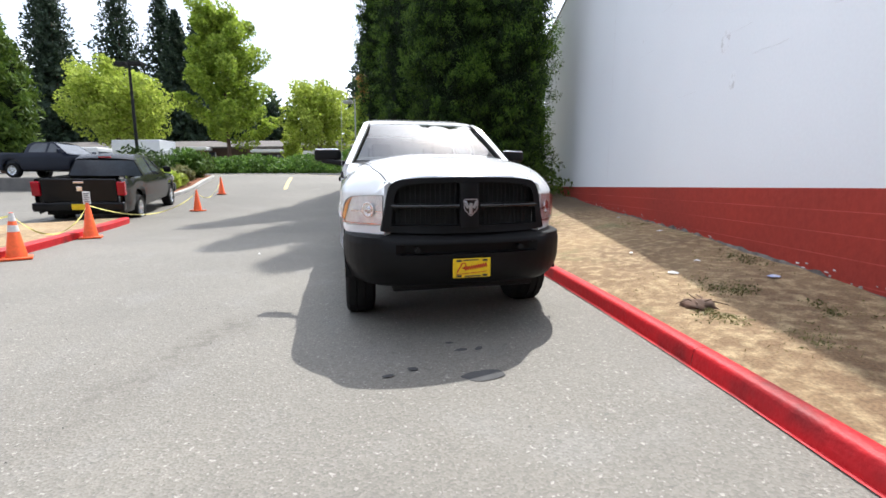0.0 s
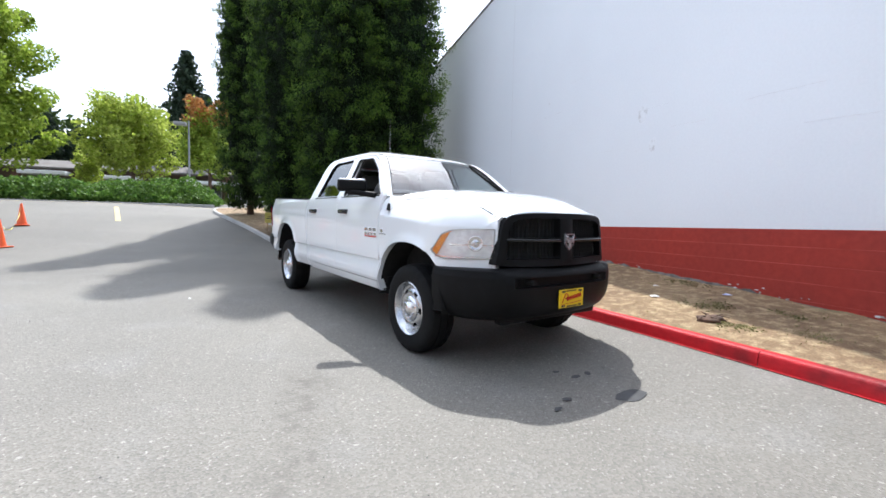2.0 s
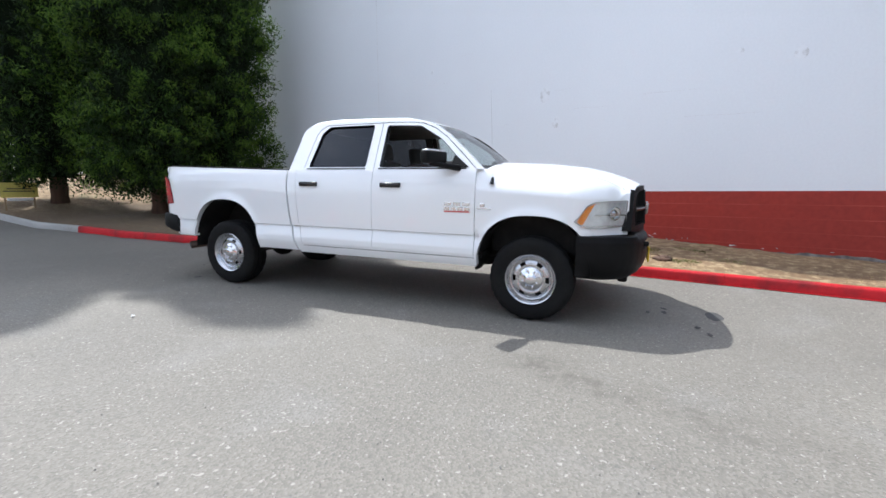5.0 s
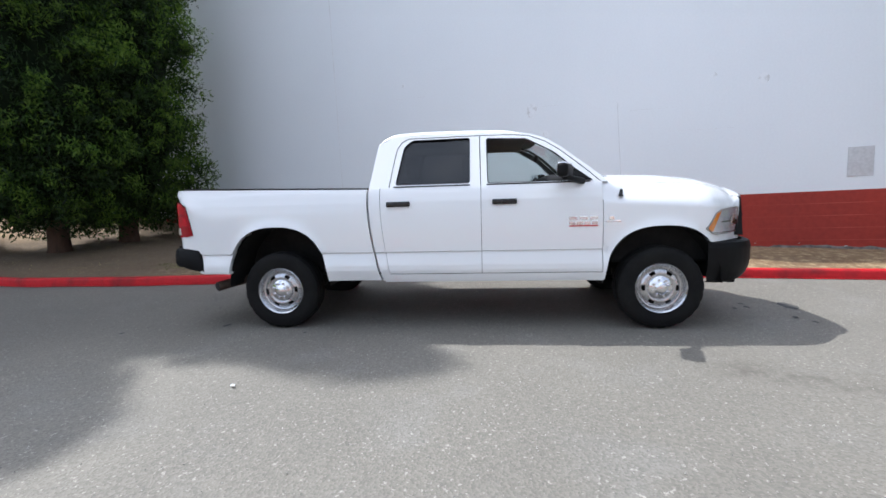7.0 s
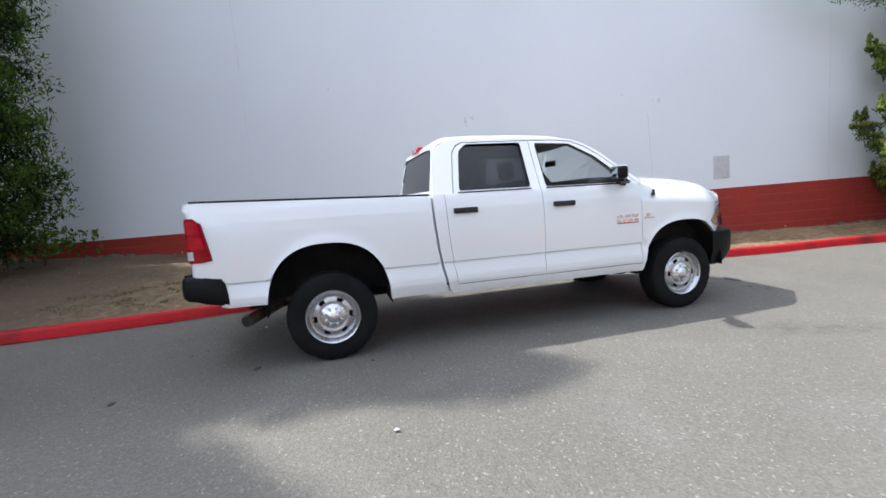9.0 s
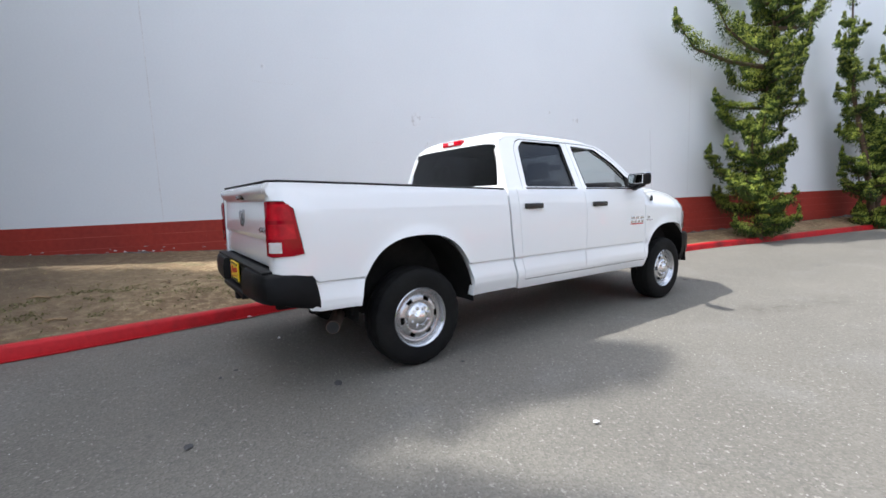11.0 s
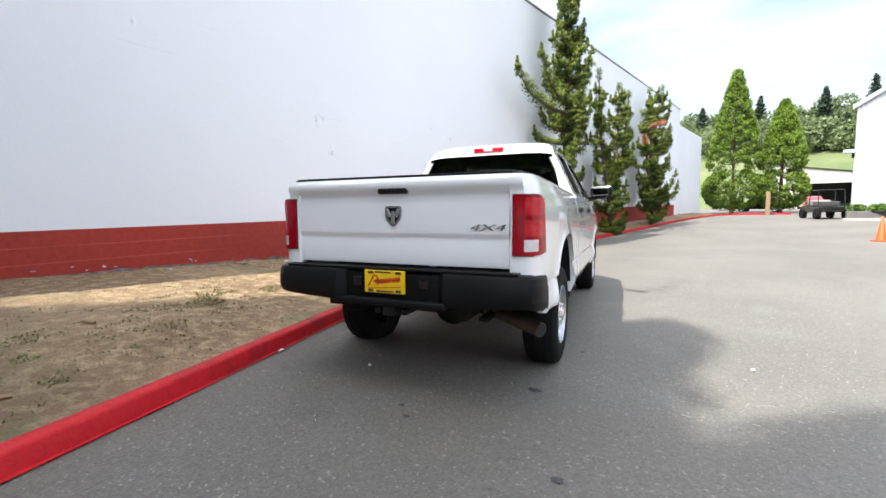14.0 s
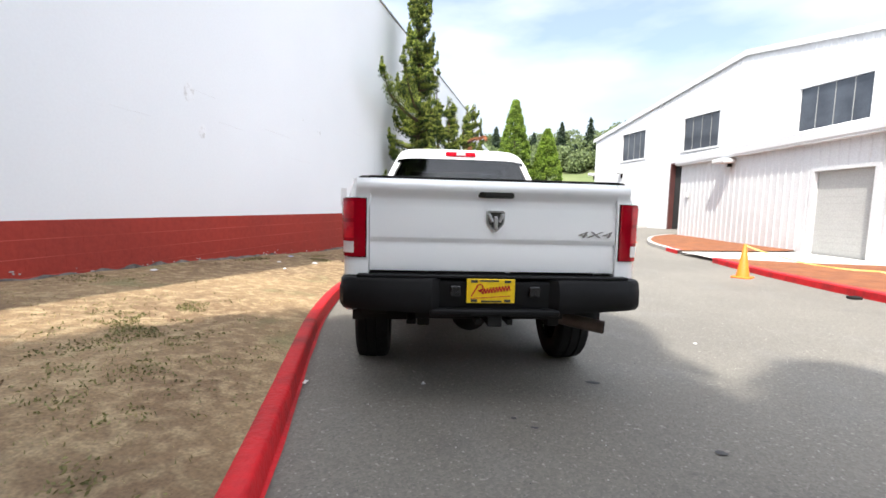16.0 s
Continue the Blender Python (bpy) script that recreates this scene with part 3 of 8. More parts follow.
w = part("parapet_trim", boxed(-0.03, 0.33, STEP_Y - 0.03, WALL_N + 0.03, WALL_TOP, WALL_TOP + 0.06, 0.008), PATCH_GREY)
tagged(w, "thin grey metal coping on the wall's top", "trim", kind="structure")


# marks on the white wall: repaired hatch, cracks, scuffs
hatch = part("wall_hatch", boxed(-0.012, 0.02, -5.06, -4.74, 1.36, 1.82, 0.006), WALL_PATCH)
tagged(hatch, "square grey patched hatch in the white wall", "hatch", kind="structure")


def crack(name, pts, width, label):
    rows = []
    for i, (y, z) in enumerate(pts):
        w = width * (0.6 + 0.5 * noise.noise(Vector((y * 7, z * 3, 1))) + 0.3)
        d = Vector(pts[min(i + 1, len(pts) - 1)]) - Vector(pts[max(i - 1, 0)])
        nrm = Vector((-d.y, d.x)).normalized() * w
        rows.append([(-0.003, y - nrm.x, z - nrm.y), (-0.005, y, z), (-0.003, y + nrm.x, z + nrm.y)])
    bm = bmesh.new()
    grid_mesh(bm, rows)
    tagged(part(name, bm, WALL_CRACK), label, "crack", kind="structure")


crack("wall_crack_seam", [(4.95 + 0.012 * noise.noise(Vector((0, z * 2, 4))), z) for z in np.linspace(1.18, 7.7, 60)], 0.009, "thin vertical crack down the white wall")
crack("wall_crack_joint", [(-7.06 + 0.006 * noise.noise(Vector((0, z * 2, 9))), z) for z in np.linspace(1.18, 5.2, 40)], 0.006, "thin vertical joint in the white wall")
for y0, y1, z in ((-0.95, -0.35, 2.66), (0.9, 1.5, 2.52), (-6.4, -5.2, 3.35), (-2.4, -1.5, 2.75), (-3.2, -2.2, 2.3), (2.6, 3.3, 3.6), (-0.3, 0.25, 3.05), (1.9, 2.3, 4.1)):
    crack("wall_scratch", [(y, z + 0.02 * noise.noise(Vector((y * 3, z, 0))) + 0.04 * (y - y0)) for y in np.linspace(y0, y1, 14)], 0.0022, "faint scratch on the white wall")
for y, z, r in ((0.0, 2.47, 0.10), (0.25, 3.0, 0.13), (-2.9, 3.2, 0.05), (3.1, 3.9, 0.05), (-3.6, 3.05, 0.09)):
    rim = [(-0.0015, y + 0.8 * r * math.cos(q) * (1 + 0.35 * noise.noise(Vector((math.cos(q), math.sin(q), y)))), z + 1.15 * r * math.sin(q) * (1 + 0.3 * noise.noise(Vector((math.sin(q), y, math.cos(q)))))) for q in np.linspace(0, 2 * math.pi, 24, endpoint=False)]
    tagged(mesh_object("wall_scuff", [(-0.005, y, z)] + rim, [(0, 1 + k, 1 + (k + 1) % 24) for k in range(24)], WALL_SMUDGE), "faint grey scuff on the white wall", "scuff", kind="structure")


# ---- the white pickup ----
def plan_half(y):
    return float(np.interp(y, (-0.62, -0.42, -0.2, 0.5, 2.8, 4.2, 4.62, 4.86), (0.93, 0.965, 0.985, 0.985, 0.985, 0.988, 0.975, 0.93)))


AXLES = ((0.0, 0.525, 1.005), (3.797, 0.53, 1.07))


def arch(y, low):
    for c, h, top in AXLES:
        d = abs(y - c) / h
        if d < 1:
            return max(low, 0.46 + (top - 0.46) * (1 - d ** 2.5) ** 0.4)
    return low


def gate_lip(z):
    """How far back the tailgate and the bed corners reach at a height: a lip overhangs at the top."""
    return float(np.interp(z, (1.345, 1.36, 1.38, 1.40, 1.415, 1.43, 1.446, 1.466), (4.880, 4.884, 4.898, 4.912, 4.919, 4.920, 4.916, 4.900)))


def flank(y, z):
    """Half width of the truck's side at a height."""
    x = plan_half(y) + float(np.interp(z, (0.46, 0.52, 0.57, 0.61, 0.66, 0.782, 0.790, 0.797, 0.85, 1.05, 1.2, 1.29, 1.36, 1.40, 1.44), (-0.06, -0.03, -0.014, 0.002, 0.004, -0.020, -0.029, -0.003, -0.001, 0.0, -0.003, -0.014, -0.03, -0.04, -0.06)))
    for c, h, top in AXLES:
        d = math.hypot((y - c) / h, (z - 0.46) / (top - 0.46)) - 1
        if d > -0.05:
            x += 0.022 * math.exp(-(d / 0.11) ** 2)
    return x


def columns(y0, y1, step=0.06):
    ys = set(np.linspace(y0, y1, max(3, int((y1 - y0) / step))).round(4))
    for c, h, top in AXLES:
        for a in np.linspace(0, math.pi, 31):
            y = round(c - h * math.cos(a) * 0.9995, 4)
            if y0 < y < y1:
                ys.add(y)
    return sorted(ys)


def sweep_back(y, z):
    """The gap between cab and bed runs forward towards the sill."""
    return -0.115 * max(0.0, (1.32 - z) / 0.8) ** 1.8 * math.exp(-((y - 2.82) / 0.24) ** 2)


def side_panel(name, parent, sgn, y0, y1, low, top, material=None, label="", rows_n=24, lean=0.0, close_last=True, extra=None):
    """A body panel from y0 to y1 with its edges turned in; low and top are heights or functions of y."""
    rows = []
    for y in columns(y0, y1):
        lo = arch(y, low(y) if callable(low) else low)
        hi = top(y) if callable(top) else top
        zs = np.linspace(lo, hi, rows_n)
        if rows_n > 8:
            marks = [min(max(q, lo + 0.002 * (i + 1)), hi - 0.002 * (10 - i)) for i, q in enumerate((0.61, 0.66, 0.782, 0.790, 0.797, 0.802, 0.85, 1.29, 1.36))]
            zs = np.sort(np.concatenate([zs, marks]))
        row = [(sgn * (flank(y, lo) - 0.07), y, lo + 0.004)]
        row += [(sgn * flank(y, z), y + sweep_back(y, z), z) for z in zs]
        row += [(sgn * (flank(y, hi) - 0.05), y + sweep_back(y, hi), hi)]
        row[0] = (row[0][0], row[1][1], row[0][2])
        rows.append(row)
    first = [(x - sgn * 0.04, y, z) for x, y, z in rows[0]]
    last = [(x - sgn * 0.04, y, z) for x, y, z in rows[-1]]
    bm = bmesh.new()
    if extra is not None:
        rows += extra(len(rows[0]))
    grid_mesh(bm, [first] + rows + ([last] if close_last else []))
    return part(name, bm, material or PAINT, parent, label, smooth=True, angle=38)


def centre_z(y):
    return float(np.interp(y, (-0.96, -0.9, -0.8, -0.65, -0.44, -0.1, 0.4, 0.7), (1.268, 1.300, 1.345, 1.398, 1.448, 1.488, 1.507, 1.512)))


def shoulder_z(y):
    return float(np.interp(y, (-0.95, -0.78, -0.4, 0.1, 0.55), (1.135, 1.148, 1.165, 1.20, 1.23)))


def nose_half(y):
    """Half width of the nose in plan, from the flank to the lamps' inner ends."""
    return float(np.interp(y, (-1.0, -0.86, -0.785, -0.73, -0.63, -0.515, -0.45, -0.40, -0.35, -0.30), (0.63, 0.635, 0.655, 0.715, 0.815, 0.900, 0.938, 0.957, 0.970, 0.978)))


def body_half(y, z):
    if y > -0.30:
        return flank(y, z)
    return min(nose_half(y), flank(max(y, -0.42), z)) + (0.006 if z < 0.9 else 0)


def body_z(x, y):
    """Height of the bonnet and the fender tops."""
    w, zs = (nose_half(y) if y < -0.3 else flank(y, shoulder_z(y))), shoulder_z(y)
    w = max(w, 0.70)
    k = max(0.0, 1 - min(1.0, abs(x) / w) ** 4)
    return zs + (centre_z(y) - zs) * k ** 0.714 + 0.016 * math.exp(-(abs(x) / 0.47) ** 6)


def hood_half(y):
    return float(np.interp(y, (-0.9, -0.72, -0.5, 0.5), (0.585, 0.625, 0.70, 0.845)))


def hood_lip(s):
    return -0.938 + 0.085 * s * s


def lift(z):
    """Heights of the window line over the belt."""
    return 1.43 + (z - 1.43) * 1.085


def glass_x(z):
    return 0.925 - (z - 1.43) * (0.225 / 0.47)


def lamp_top(y):
    return float(np.interp(y, (-0.80, -0.66, -0.53, -0.47, -0.405, -0.375), (1.150, 1.146, 1.135, 1.105, 1.00, 0.972)))


def lamp_low(y):
    return float(np.interp(y, (-0.80, -0.62, -0.49, -0.435, -0.375), (0.918, 0.905, 0.902, 0.918, 0.962)))


def on_nose(y, z, out):
    """A point off the nose's side, and the way that it faces in plan."""
    a, b = body_half(y - 0.02, z), body_half(y + 0.02, z)
    n = Vector((0.04, a - b, 0)).normalized()
    return body_half(y, z) + out * n.x, y + out * n.y, n


def wheel(parent, x, y, sgn, label):
    """Steel wheel and tyre; the outer face looks along sgn * x."""
    hub = part("wheel", wheel_disc(), RIM, parent, label, smooth=True, angle=35)
    hub.matrix_local = pose(x, y, 0.402) @ Matrix.Diagonal((sgn, 1, 1, 1)) @ pose(0, 0, 0, random.uniform(0, 60))
    prof = [(0.232, 0.10), (0.245, 0.122), (0.29, 0.134), (0.345, 0.133), (0.378, 0.122), (0.394, 0.104), (0.400, 0.07), (0.402, 0.045), (0.390, 0.043), (0.390, 0.033), (0.402, 0.031), (0.403, 0.0)]
    prof = prof + [(r, -w) for r, w in reversed(prof[:-1])]
    bm = revolve(prof, 96)
    for v in bm.verts:
        r = math.hypot(v.co.y, v.co.z)
        if r > 0.375 and abs(v.co.x) > 0.06:
            k = int(round((math.atan2(v.co.z, v.co.y) % (2 * math.pi)) / (2 * math.pi) * 96))
            if k % 4 < 1:
                v.co.y *= 0.982
                v.co.z *= 0.982
    part("tyre", bm, RUBBER, hub, "black all-terrain tyre", smooth=True, angle=30)
    cap = revolve([(0.001, 0.142), (0.03, 0.140), (0.05, 0.133), (0.058, 0.122), (0.066, 0.116), (0.098, 0.112), (0.112, 0.100), (0.114, 0.075)], 32)
    part("hub_cap", cap, CHROME, hub, "chrome centre cap", smooth=True, angle=35)
    for k in range(8):
        a = 2 * math.pi * (k + 0.5) / 8
        nut = rod(bmesh.new(), (0.095, 0.083 * math.cos(a), 0.083 * math.sin(a)), (0.130, 0.083 * math.cos(a), 0.083 * math.sin(a)), 0.013, 0.010, 8)
        part("lug_nut", nut, CHROME, hub)
    part("brake_drum", revolve([(0.001, 0.02), (0.205, 0.02), (0.215, 0.0), (0.215, -0.10)], 28), UNDER, hub, smooth=True, angle=40)
    return hub


def wheel_disc():
    bm = bmesh.new()
    prof = [(0.236, -0.11), (0.226, -0.09), (0.226, 0.06), (0.236, 0.112), (0.243, 0.122), (0.238, 0.128), (0.230, 0.122), (0.224, 0.112), (0.212, 0.090), (0.204, 0.074), (0.192, 0.070), (0.186, 0.078), (0.172, 0.089), (0.141, 0.098), (0.128, 0.098), (0.110, 0.090), (0.08, 0.08), (0.001, 0.08)]
    n, open_ring = 72, 12
    rings = []
    for k in range(n):
        a = 2 * math.pi * k / n
        rings.append([bm.verts.new((w, r * math.cos(a), r * math.sin(a))) for r, w in prof])
    for k in range(n):
        A, B = rings[k], rings[(k + 1) % n]
        for j in range(len(prof) - 1):
            if j == open_ring and k % 12 < 4:
                continue
            bm.faces.new((A[j], A[j + 1], B[j + 1], B[j]))
    # turned edges of the six slots
    for s in range(6):
        ks = [s * 12 + i for i in range(5)]
        loop = [rings[k % n][open_ring] for k in ks] + [rings[k % n][open_ring + 1] for k in reversed(ks)]
        inner = [bm.verts.new((v.co.x - 0.02, v.co.y, v.co.z)) for v in loop]
        for i in range(len(loop)):
            q = (i + 1) % len(loop)
            bm.faces.new((loop[i], loop[q], inner[q], inner[i]))
    return bm


def lettering(name, text, m, size, material, parent, depth=0.004, shear=0.0):
    cu = bpy.data.curves.new(name, "FONT")
    cu.body, cu.size, cu.extrude, cu.shear = text, size, depth, shear
    cu.align_x, cu.align_y = "CENTER", "CENTER"
    tmp = new(name, cu)
    dg = bpy.context.evaluated_depsgraph_get()
    me = bpy.data.meshes.new_from_object(tmp.evaluated_get(dg))
    bpy.data.objects.remove(tmp)
    me.materials.clear()
    me.materials.append(material)
    ob = new(name, me)
    ob.parent, ob.matrix_local = parent, m
    return ob


def plate_set(parent, name, m, label):
    """Dealer plate: x across, z up, facing -y."""
    p = part(name, boxed(-0.152, 0.152, -0.006, 0.006, -0.076, 0.076, 0.004), PLATE_YELLOW, parent, label)
    p.matrix_local = m
    for x0, x1, z, h in ((-0.07, 0.05, 0.064, 0.005), (-0.06, 0.07, -0.064, 0.005), (-0.125, -0.085, 0.06, 0.008), (0.085, 0.125, 0.06, 0.008), (-0.125, -0.085, -0.06, 0.008), (0.085, 0.125, -0.06, 0.008)):
        part("plate_bar", boxed(x0, x1, -0.009, -0.004, z - h, z + h), DARK_BAR, p)
    bm = bmesh.new()
    # slanted brush stroke: a tall first loop, then a run of low waves, then an underline
    stroke = [(-0.122 + 0.012 * k, -0.032 + 0.02 * k + 0.0) for k in range(4)] + [(-0.07 + 0.02 * math.sin(a), 0.022 + 0.02 * math.cos(a)) for a in np.linspace(-1.2, 3.6, 9)]
    stroke += [(-0.066 + 0.0035 * k, -0.004 + 0.0005 * k + (0.015 if k % 11 != 5 else 0.03) * math.sin(k * 1.15)) for k in range(54)]
    for (xa, za), (xb, zb) in zip(stroke, stroke[1:]):
        ln, an = math.hypot(xb - xa, zb - za), math.degrees(math.atan2(zb - za, xb - xa))
        box(bm, -ln / 2 - 0.002, ln / 2 + 0.002, -0.0095, -0.005, -0.0036, 0.0036, m=pose((xa + xb) / 2, 0, (za + zb) / 2, 0, -an, 0))
    box(bm, -0.13, 0.12, -0.0093, -0.005, -0.040, -0.036, m=pose(0, 0, 0, 0, -4, 0))
    part("script_bars", bm, PLATE_RED, p, "red slanted script stroke")
    return p


TRUCK_AT = pose(-3.515, -1.535, -0.034, 1.25, 0, 0) @ pose(0, 0, 0, 0, 0, 17.09)
truck = thing("pickup_truck", TRUCK_AT, "white crew cab pickup truck with black bumpers parked by the kerb", "pickup truck")

for sgn in (-1, 1):
    # fender: from the bonnet's edge over the shoulder to the wheel arch, and round the nose
    rows = []
    for y in sorted(set(columns(-0.82, 0.548, 0.03))):
        lo = max(arch(y, 0.5), 0.838) if y < -0.3 else arch(y, 0.5)
        h, zs = hood_half(y) + 0.005, shoulder_z(y)
        w = body_half(y, zs)
        h = min(h, w - 0.012)
        poly = [(h - 0.012, body_z(h, y) - 0.035), (h - 0.002, body_z(h, y) - 0.006)]
        poly += [(x, body_z(x, y)) for x in h + (w - h) * np.sin(np.linspace(0.02, math.pi / 2 - 0.03, 13))]
        poly += [(body_half(y, z), z) for z in np.linspace(zs - 0.012, lo, 16)] + [(body_half(y, lo) - 0.07, lo + 0.004)]
        rows.append([(sgn * x, y, z) for x, z in poly])
    rows.insert(0, [(x - sgn * 0.05, y + 0.015, z) for x, y, z in rows[0]])
    rows.append([(x - sgn * 0.03, y, z) for x, y, z in rows[-1]])
    bm = bmesh.new()
    grid_mesh(bm, rows)
    part("front_fender", bm, PAINT, truck, smooth=True, angle=50)

    # the fender swells up to the pillar's foot
    rows = []
    for y in np.linspace(0.30, 0.60, 12):
        s = min(1.0, (y - 0.30) / 0.2)
        s = s * s * (3 - 2 * s)
        row = []
        for x in np.linspace(0.76, 0.968, 14):
            w = min(1.0, max(0.0, (0.968 - x) / 0.10))
            z = body_z(x, min(y, 0.5))
            row.append((sgn * x, y, z - 0.004 + 0.006 * s + s * max(0.0, 1.432 - z) * w * w * (3 - 2 * w)))
        rows.append(row)
    bm = bmesh.new()
    grid_mesh(bm, rows)
    part("cowl_corner", bm, PAINT, truck, smooth=True)
    # headlamp
    def lamp_skin(out, y0, y1, low=lamp_low, top=lamp_top, n=19, m=9):
        rows = []
        for y in np.linspace(y0, y1, n):
            a, b = low(y), top(y)
            col = [on_nose(y, z, out) for z in np.linspace(a, b, m)]
            rows.append([(sgn * px, py, z) for (px, py, _), z in zip(col, np.linspace(a, b, m))])
        return rows

    bm = bmesh.new()
    grid_mesh(bm, lamp_skin(0.004, -0.79, -0.376))
    lamp = part("headlamp", bm, REFLECTOR, truck, "clear headlamp with an amber marker", smooth=True)
    bm = bmesh.new()
    grid_mesh(bm, lamp_skin(0.010, -0.565, -0.395, lambda y: min(lamp_top(y) - 0.013, max(lamp_low(y) + 0.012, 0.925 + (-0.435 - y) / 0.10 * 0.205)), lambda y: max(lamp_top(y) - 0.012, lamp_low(y) + 0.013), 15, 5))
    part("amber_marker", bm, AMBER, lamp, smooth=True)
    for y, z, r in ((-0.69, 1.035, 0.058),):
        px, py, n = on_nose(y, z, 0.012)
        bowl = revolve([(0.001, 0.004), (r * 0.28, 0.014), (r * 0.34, 0.002), (r * 0.7, 0.0), (r * 0.98, 0.016), (r * 1.06, 0.012)], 22, axis="z")
        b = part("reflector_bowl", bowl, CHROME, lamp, smooth=True)
        b.matrix_local = look((sgn * px, py, z), (sgn * (px - n.x), py - n.y, z))
    for y0, y1, a, b in ((-0.785, -0.53, 1.016, 1.026), (-0.785, -0.42, 0.918, 0.926)):
        bm = bmesh.new()
        grid_mesh(bm, lamp_skin(0.016, y0, y1, lambda y: a, lambda y: b, 13, 2))
        part("lamp_divider", bm, CHROME, lamp, smooth=True)
    bm = bmesh.new()
    edge = lamp_skin(0.0, -0.795, -0.372)
    ring = [r[-1] for r in edge] + [r[0] for r in reversed(edge)] + [edge[0][-1]]
    cx, cz = sum(p[1] for p in ring) / len(ring), sum(p[2] for p in ring) / len(ring)
    grid_mesh(bm, [[(p[0] + sgn * 0.012 * q, p[1] - 0.009 * q + (cx - p[1]) * (0.02 * w), p[2] + (cz - p[2]) * 0.05 * w) for q, w in ((0.1, -0.35), (1.0, -0.2), (1.0, 0.15))] for p in ring])
    part("lamp_bezel", bm, CABIN_GREY, lamp, smooth=True)
    bm = bmesh.new()
    skin = lamp_skin(0.026, -0.792, -0.378)
    grid_mesh(bm, skin)
    part("lens", bm, LENS, lamp, smooth=True)

    # doors, sill, bed side
    for name, y0, y1, lean in (("front_door", 0.555, 1.693, 0.0), ("rear_door", 1.698, 2.694, 0.0)):
        d = side_panel(name, truck, sgn, y0, y1, 0.575, 1.43)
        hy = 1.47 if name == "front_door" else 2.51
        x = flank(hy, 1.265)
        hb = boxed(-0.018, 0.03, -0.118, 0.118, -0.026, 0.026, 0.012, 3)
        h = part("door_handle", hb, GLOSS_BLACK, d, "black door handle", smooth=True, angle=40)
        h.matrix_local = pose(sgn * (x + 0.012), hy, 1.268)
        b0, b1 = (0.66, 1.64) if name == "front_door" else (1.80, 2.56)
        part("belt_strip", boxed(sgn * 0.905 - 0.03, sgn * 0.905 + 0.03, b0, b1, 1.430, 1.443, 0.004), GLOSS_BLACK, d)
        part("belt_sill", boxed(sgn * 0.890 - 0.03, sgn * 0.890 + 0.03, y0 + 0.01, y1 - 0.01, 1.420, 1.4355, 0.004), PAINT, d)
    side_panel("rocker_panel", truck, sgn, 0.535, 2.80, 0.485, 0.568, rows_n=5)
    side_panel("cab_corner", truck, sgn, 2.699, 2.812, 0.50, 1.43)
    bm = bmesh.new()
    grid_mesh(bm, [[(sgn * (flank(2.8, z) - 0.075), y + sweep_back(2.82, z), z) for z in np.linspace(0.50, 1.42, 16)] for y in (2.76, 2.87)])
    part("cab_gap_seal", bm, PAINT, truck)
    bed_top = lambda y: 1.42 + (y - 2.8) * 0.026
    def bed_corner(n):
        turned = {4.85: 0.15, 4.882: 0.5, 4.895: 0.9, 4.898: 1.0}
        out = []
        for x, y in ((0.973, 4.68), (0.968, 4.74), (0.96, 4.80), (0.944, 4.85), (0.918, 4.882), (0.88, 4.895), (0.835, 4.898), (0.795, 4.898), (0.79, 4.84)):
            lo, hi = (0.60 if y < 4.7 else 0.70), bed_top(min(y, 4.8))
            zs = np.linspace(lo, hi, n - 2)
            tuck = lambda z: float(np.interp(z, (0.6, 0.66, 1.28, 1.36, 1.46), (-0.02, 0, -0.004, -0.03, -0.06))) * (1 if y < 4.89 else 0.2)
            out.append([(sgn * (x - 0.05), y, lo)] + [(sgn * (x + tuck(z)), y + turned.get(y, 0) * max(0.0, gate_lip(z) - 4.898), z) for z in zs] + [(sgn * (x - 0.09), y - 0.01, hi)])
        return out

    side = side_panel("bed_side", truck, sgn, 2.835, 4.62, lambda y: 0.505 if y < 3.7 else 0.588, bed_top, rows_n=26, close_last=False, extra=bed_corner)
    # tail lamp wraps round the corner
    def lamp_wrap(z0, z1, o, pts, m=12):
        rows = []
        for x, y, ox, oy, slant in pts:
            zs = np.linspace(z0, z1, m)
            cut = 0.045 * max(0.0, slant - 0.5) ** 2 * 4 if m == 12 else 0.0
            zs = np.clip(zs, z0 + cut * 0.3, z1 - cut)
            rows.append([(sgn * (x + o * ox), y + o * oy - slant * 0.2 * (1.345 - z), z) for z in zs])
        return rows
    wrap = ((0.812, 4.898, 0, 0.2, 0), (0.814, 4.898, 0, 1, 0), (0.88, 4.896, 0.2, 1, 0), (0.915, 4.884, 0.6, 0.8, 0), (0.940, 4.855, 0.9, 0.4, 0.2), (0.952, 4.825, 1, 0.1, 0.6), (0.960, 4.80, 1, 0, 0.9), (0.964, 4.782, 1, 0, 1), (0.966, 4.778, 0.1, 0, 1))
    bm = bmesh.new()
    grid_mesh(bm, lamp_wrap(0.980, 1.350, 0.004, ((0.807, 4.898, 0, 0.2, 0), (0.808, 4.898, 0, 1, 0)) + wrap[2:7] + ((0.965, 4.777, 1, 0, 1), (0.966, 4.774, 0.1, 0, 1))))
    part("lamp_surround", bm, PLASTIC, truck, "thin black lamp surround", smooth=True, angle=50)
    bm = bmesh.new()
    grid_mesh(bm, lamp_wrap(0.985, 1.345, 0.014, wrap))
    tail = part("tail_lamp", bm, RED_LENS, truck, "red tail lamp with a clear lower lens", smooth=True, angle=50)
    bm = bmesh.new()
    grid_mesh(bm, lamp_wrap(1.010, 1.080, 0.018, wrap[2:5], 4))
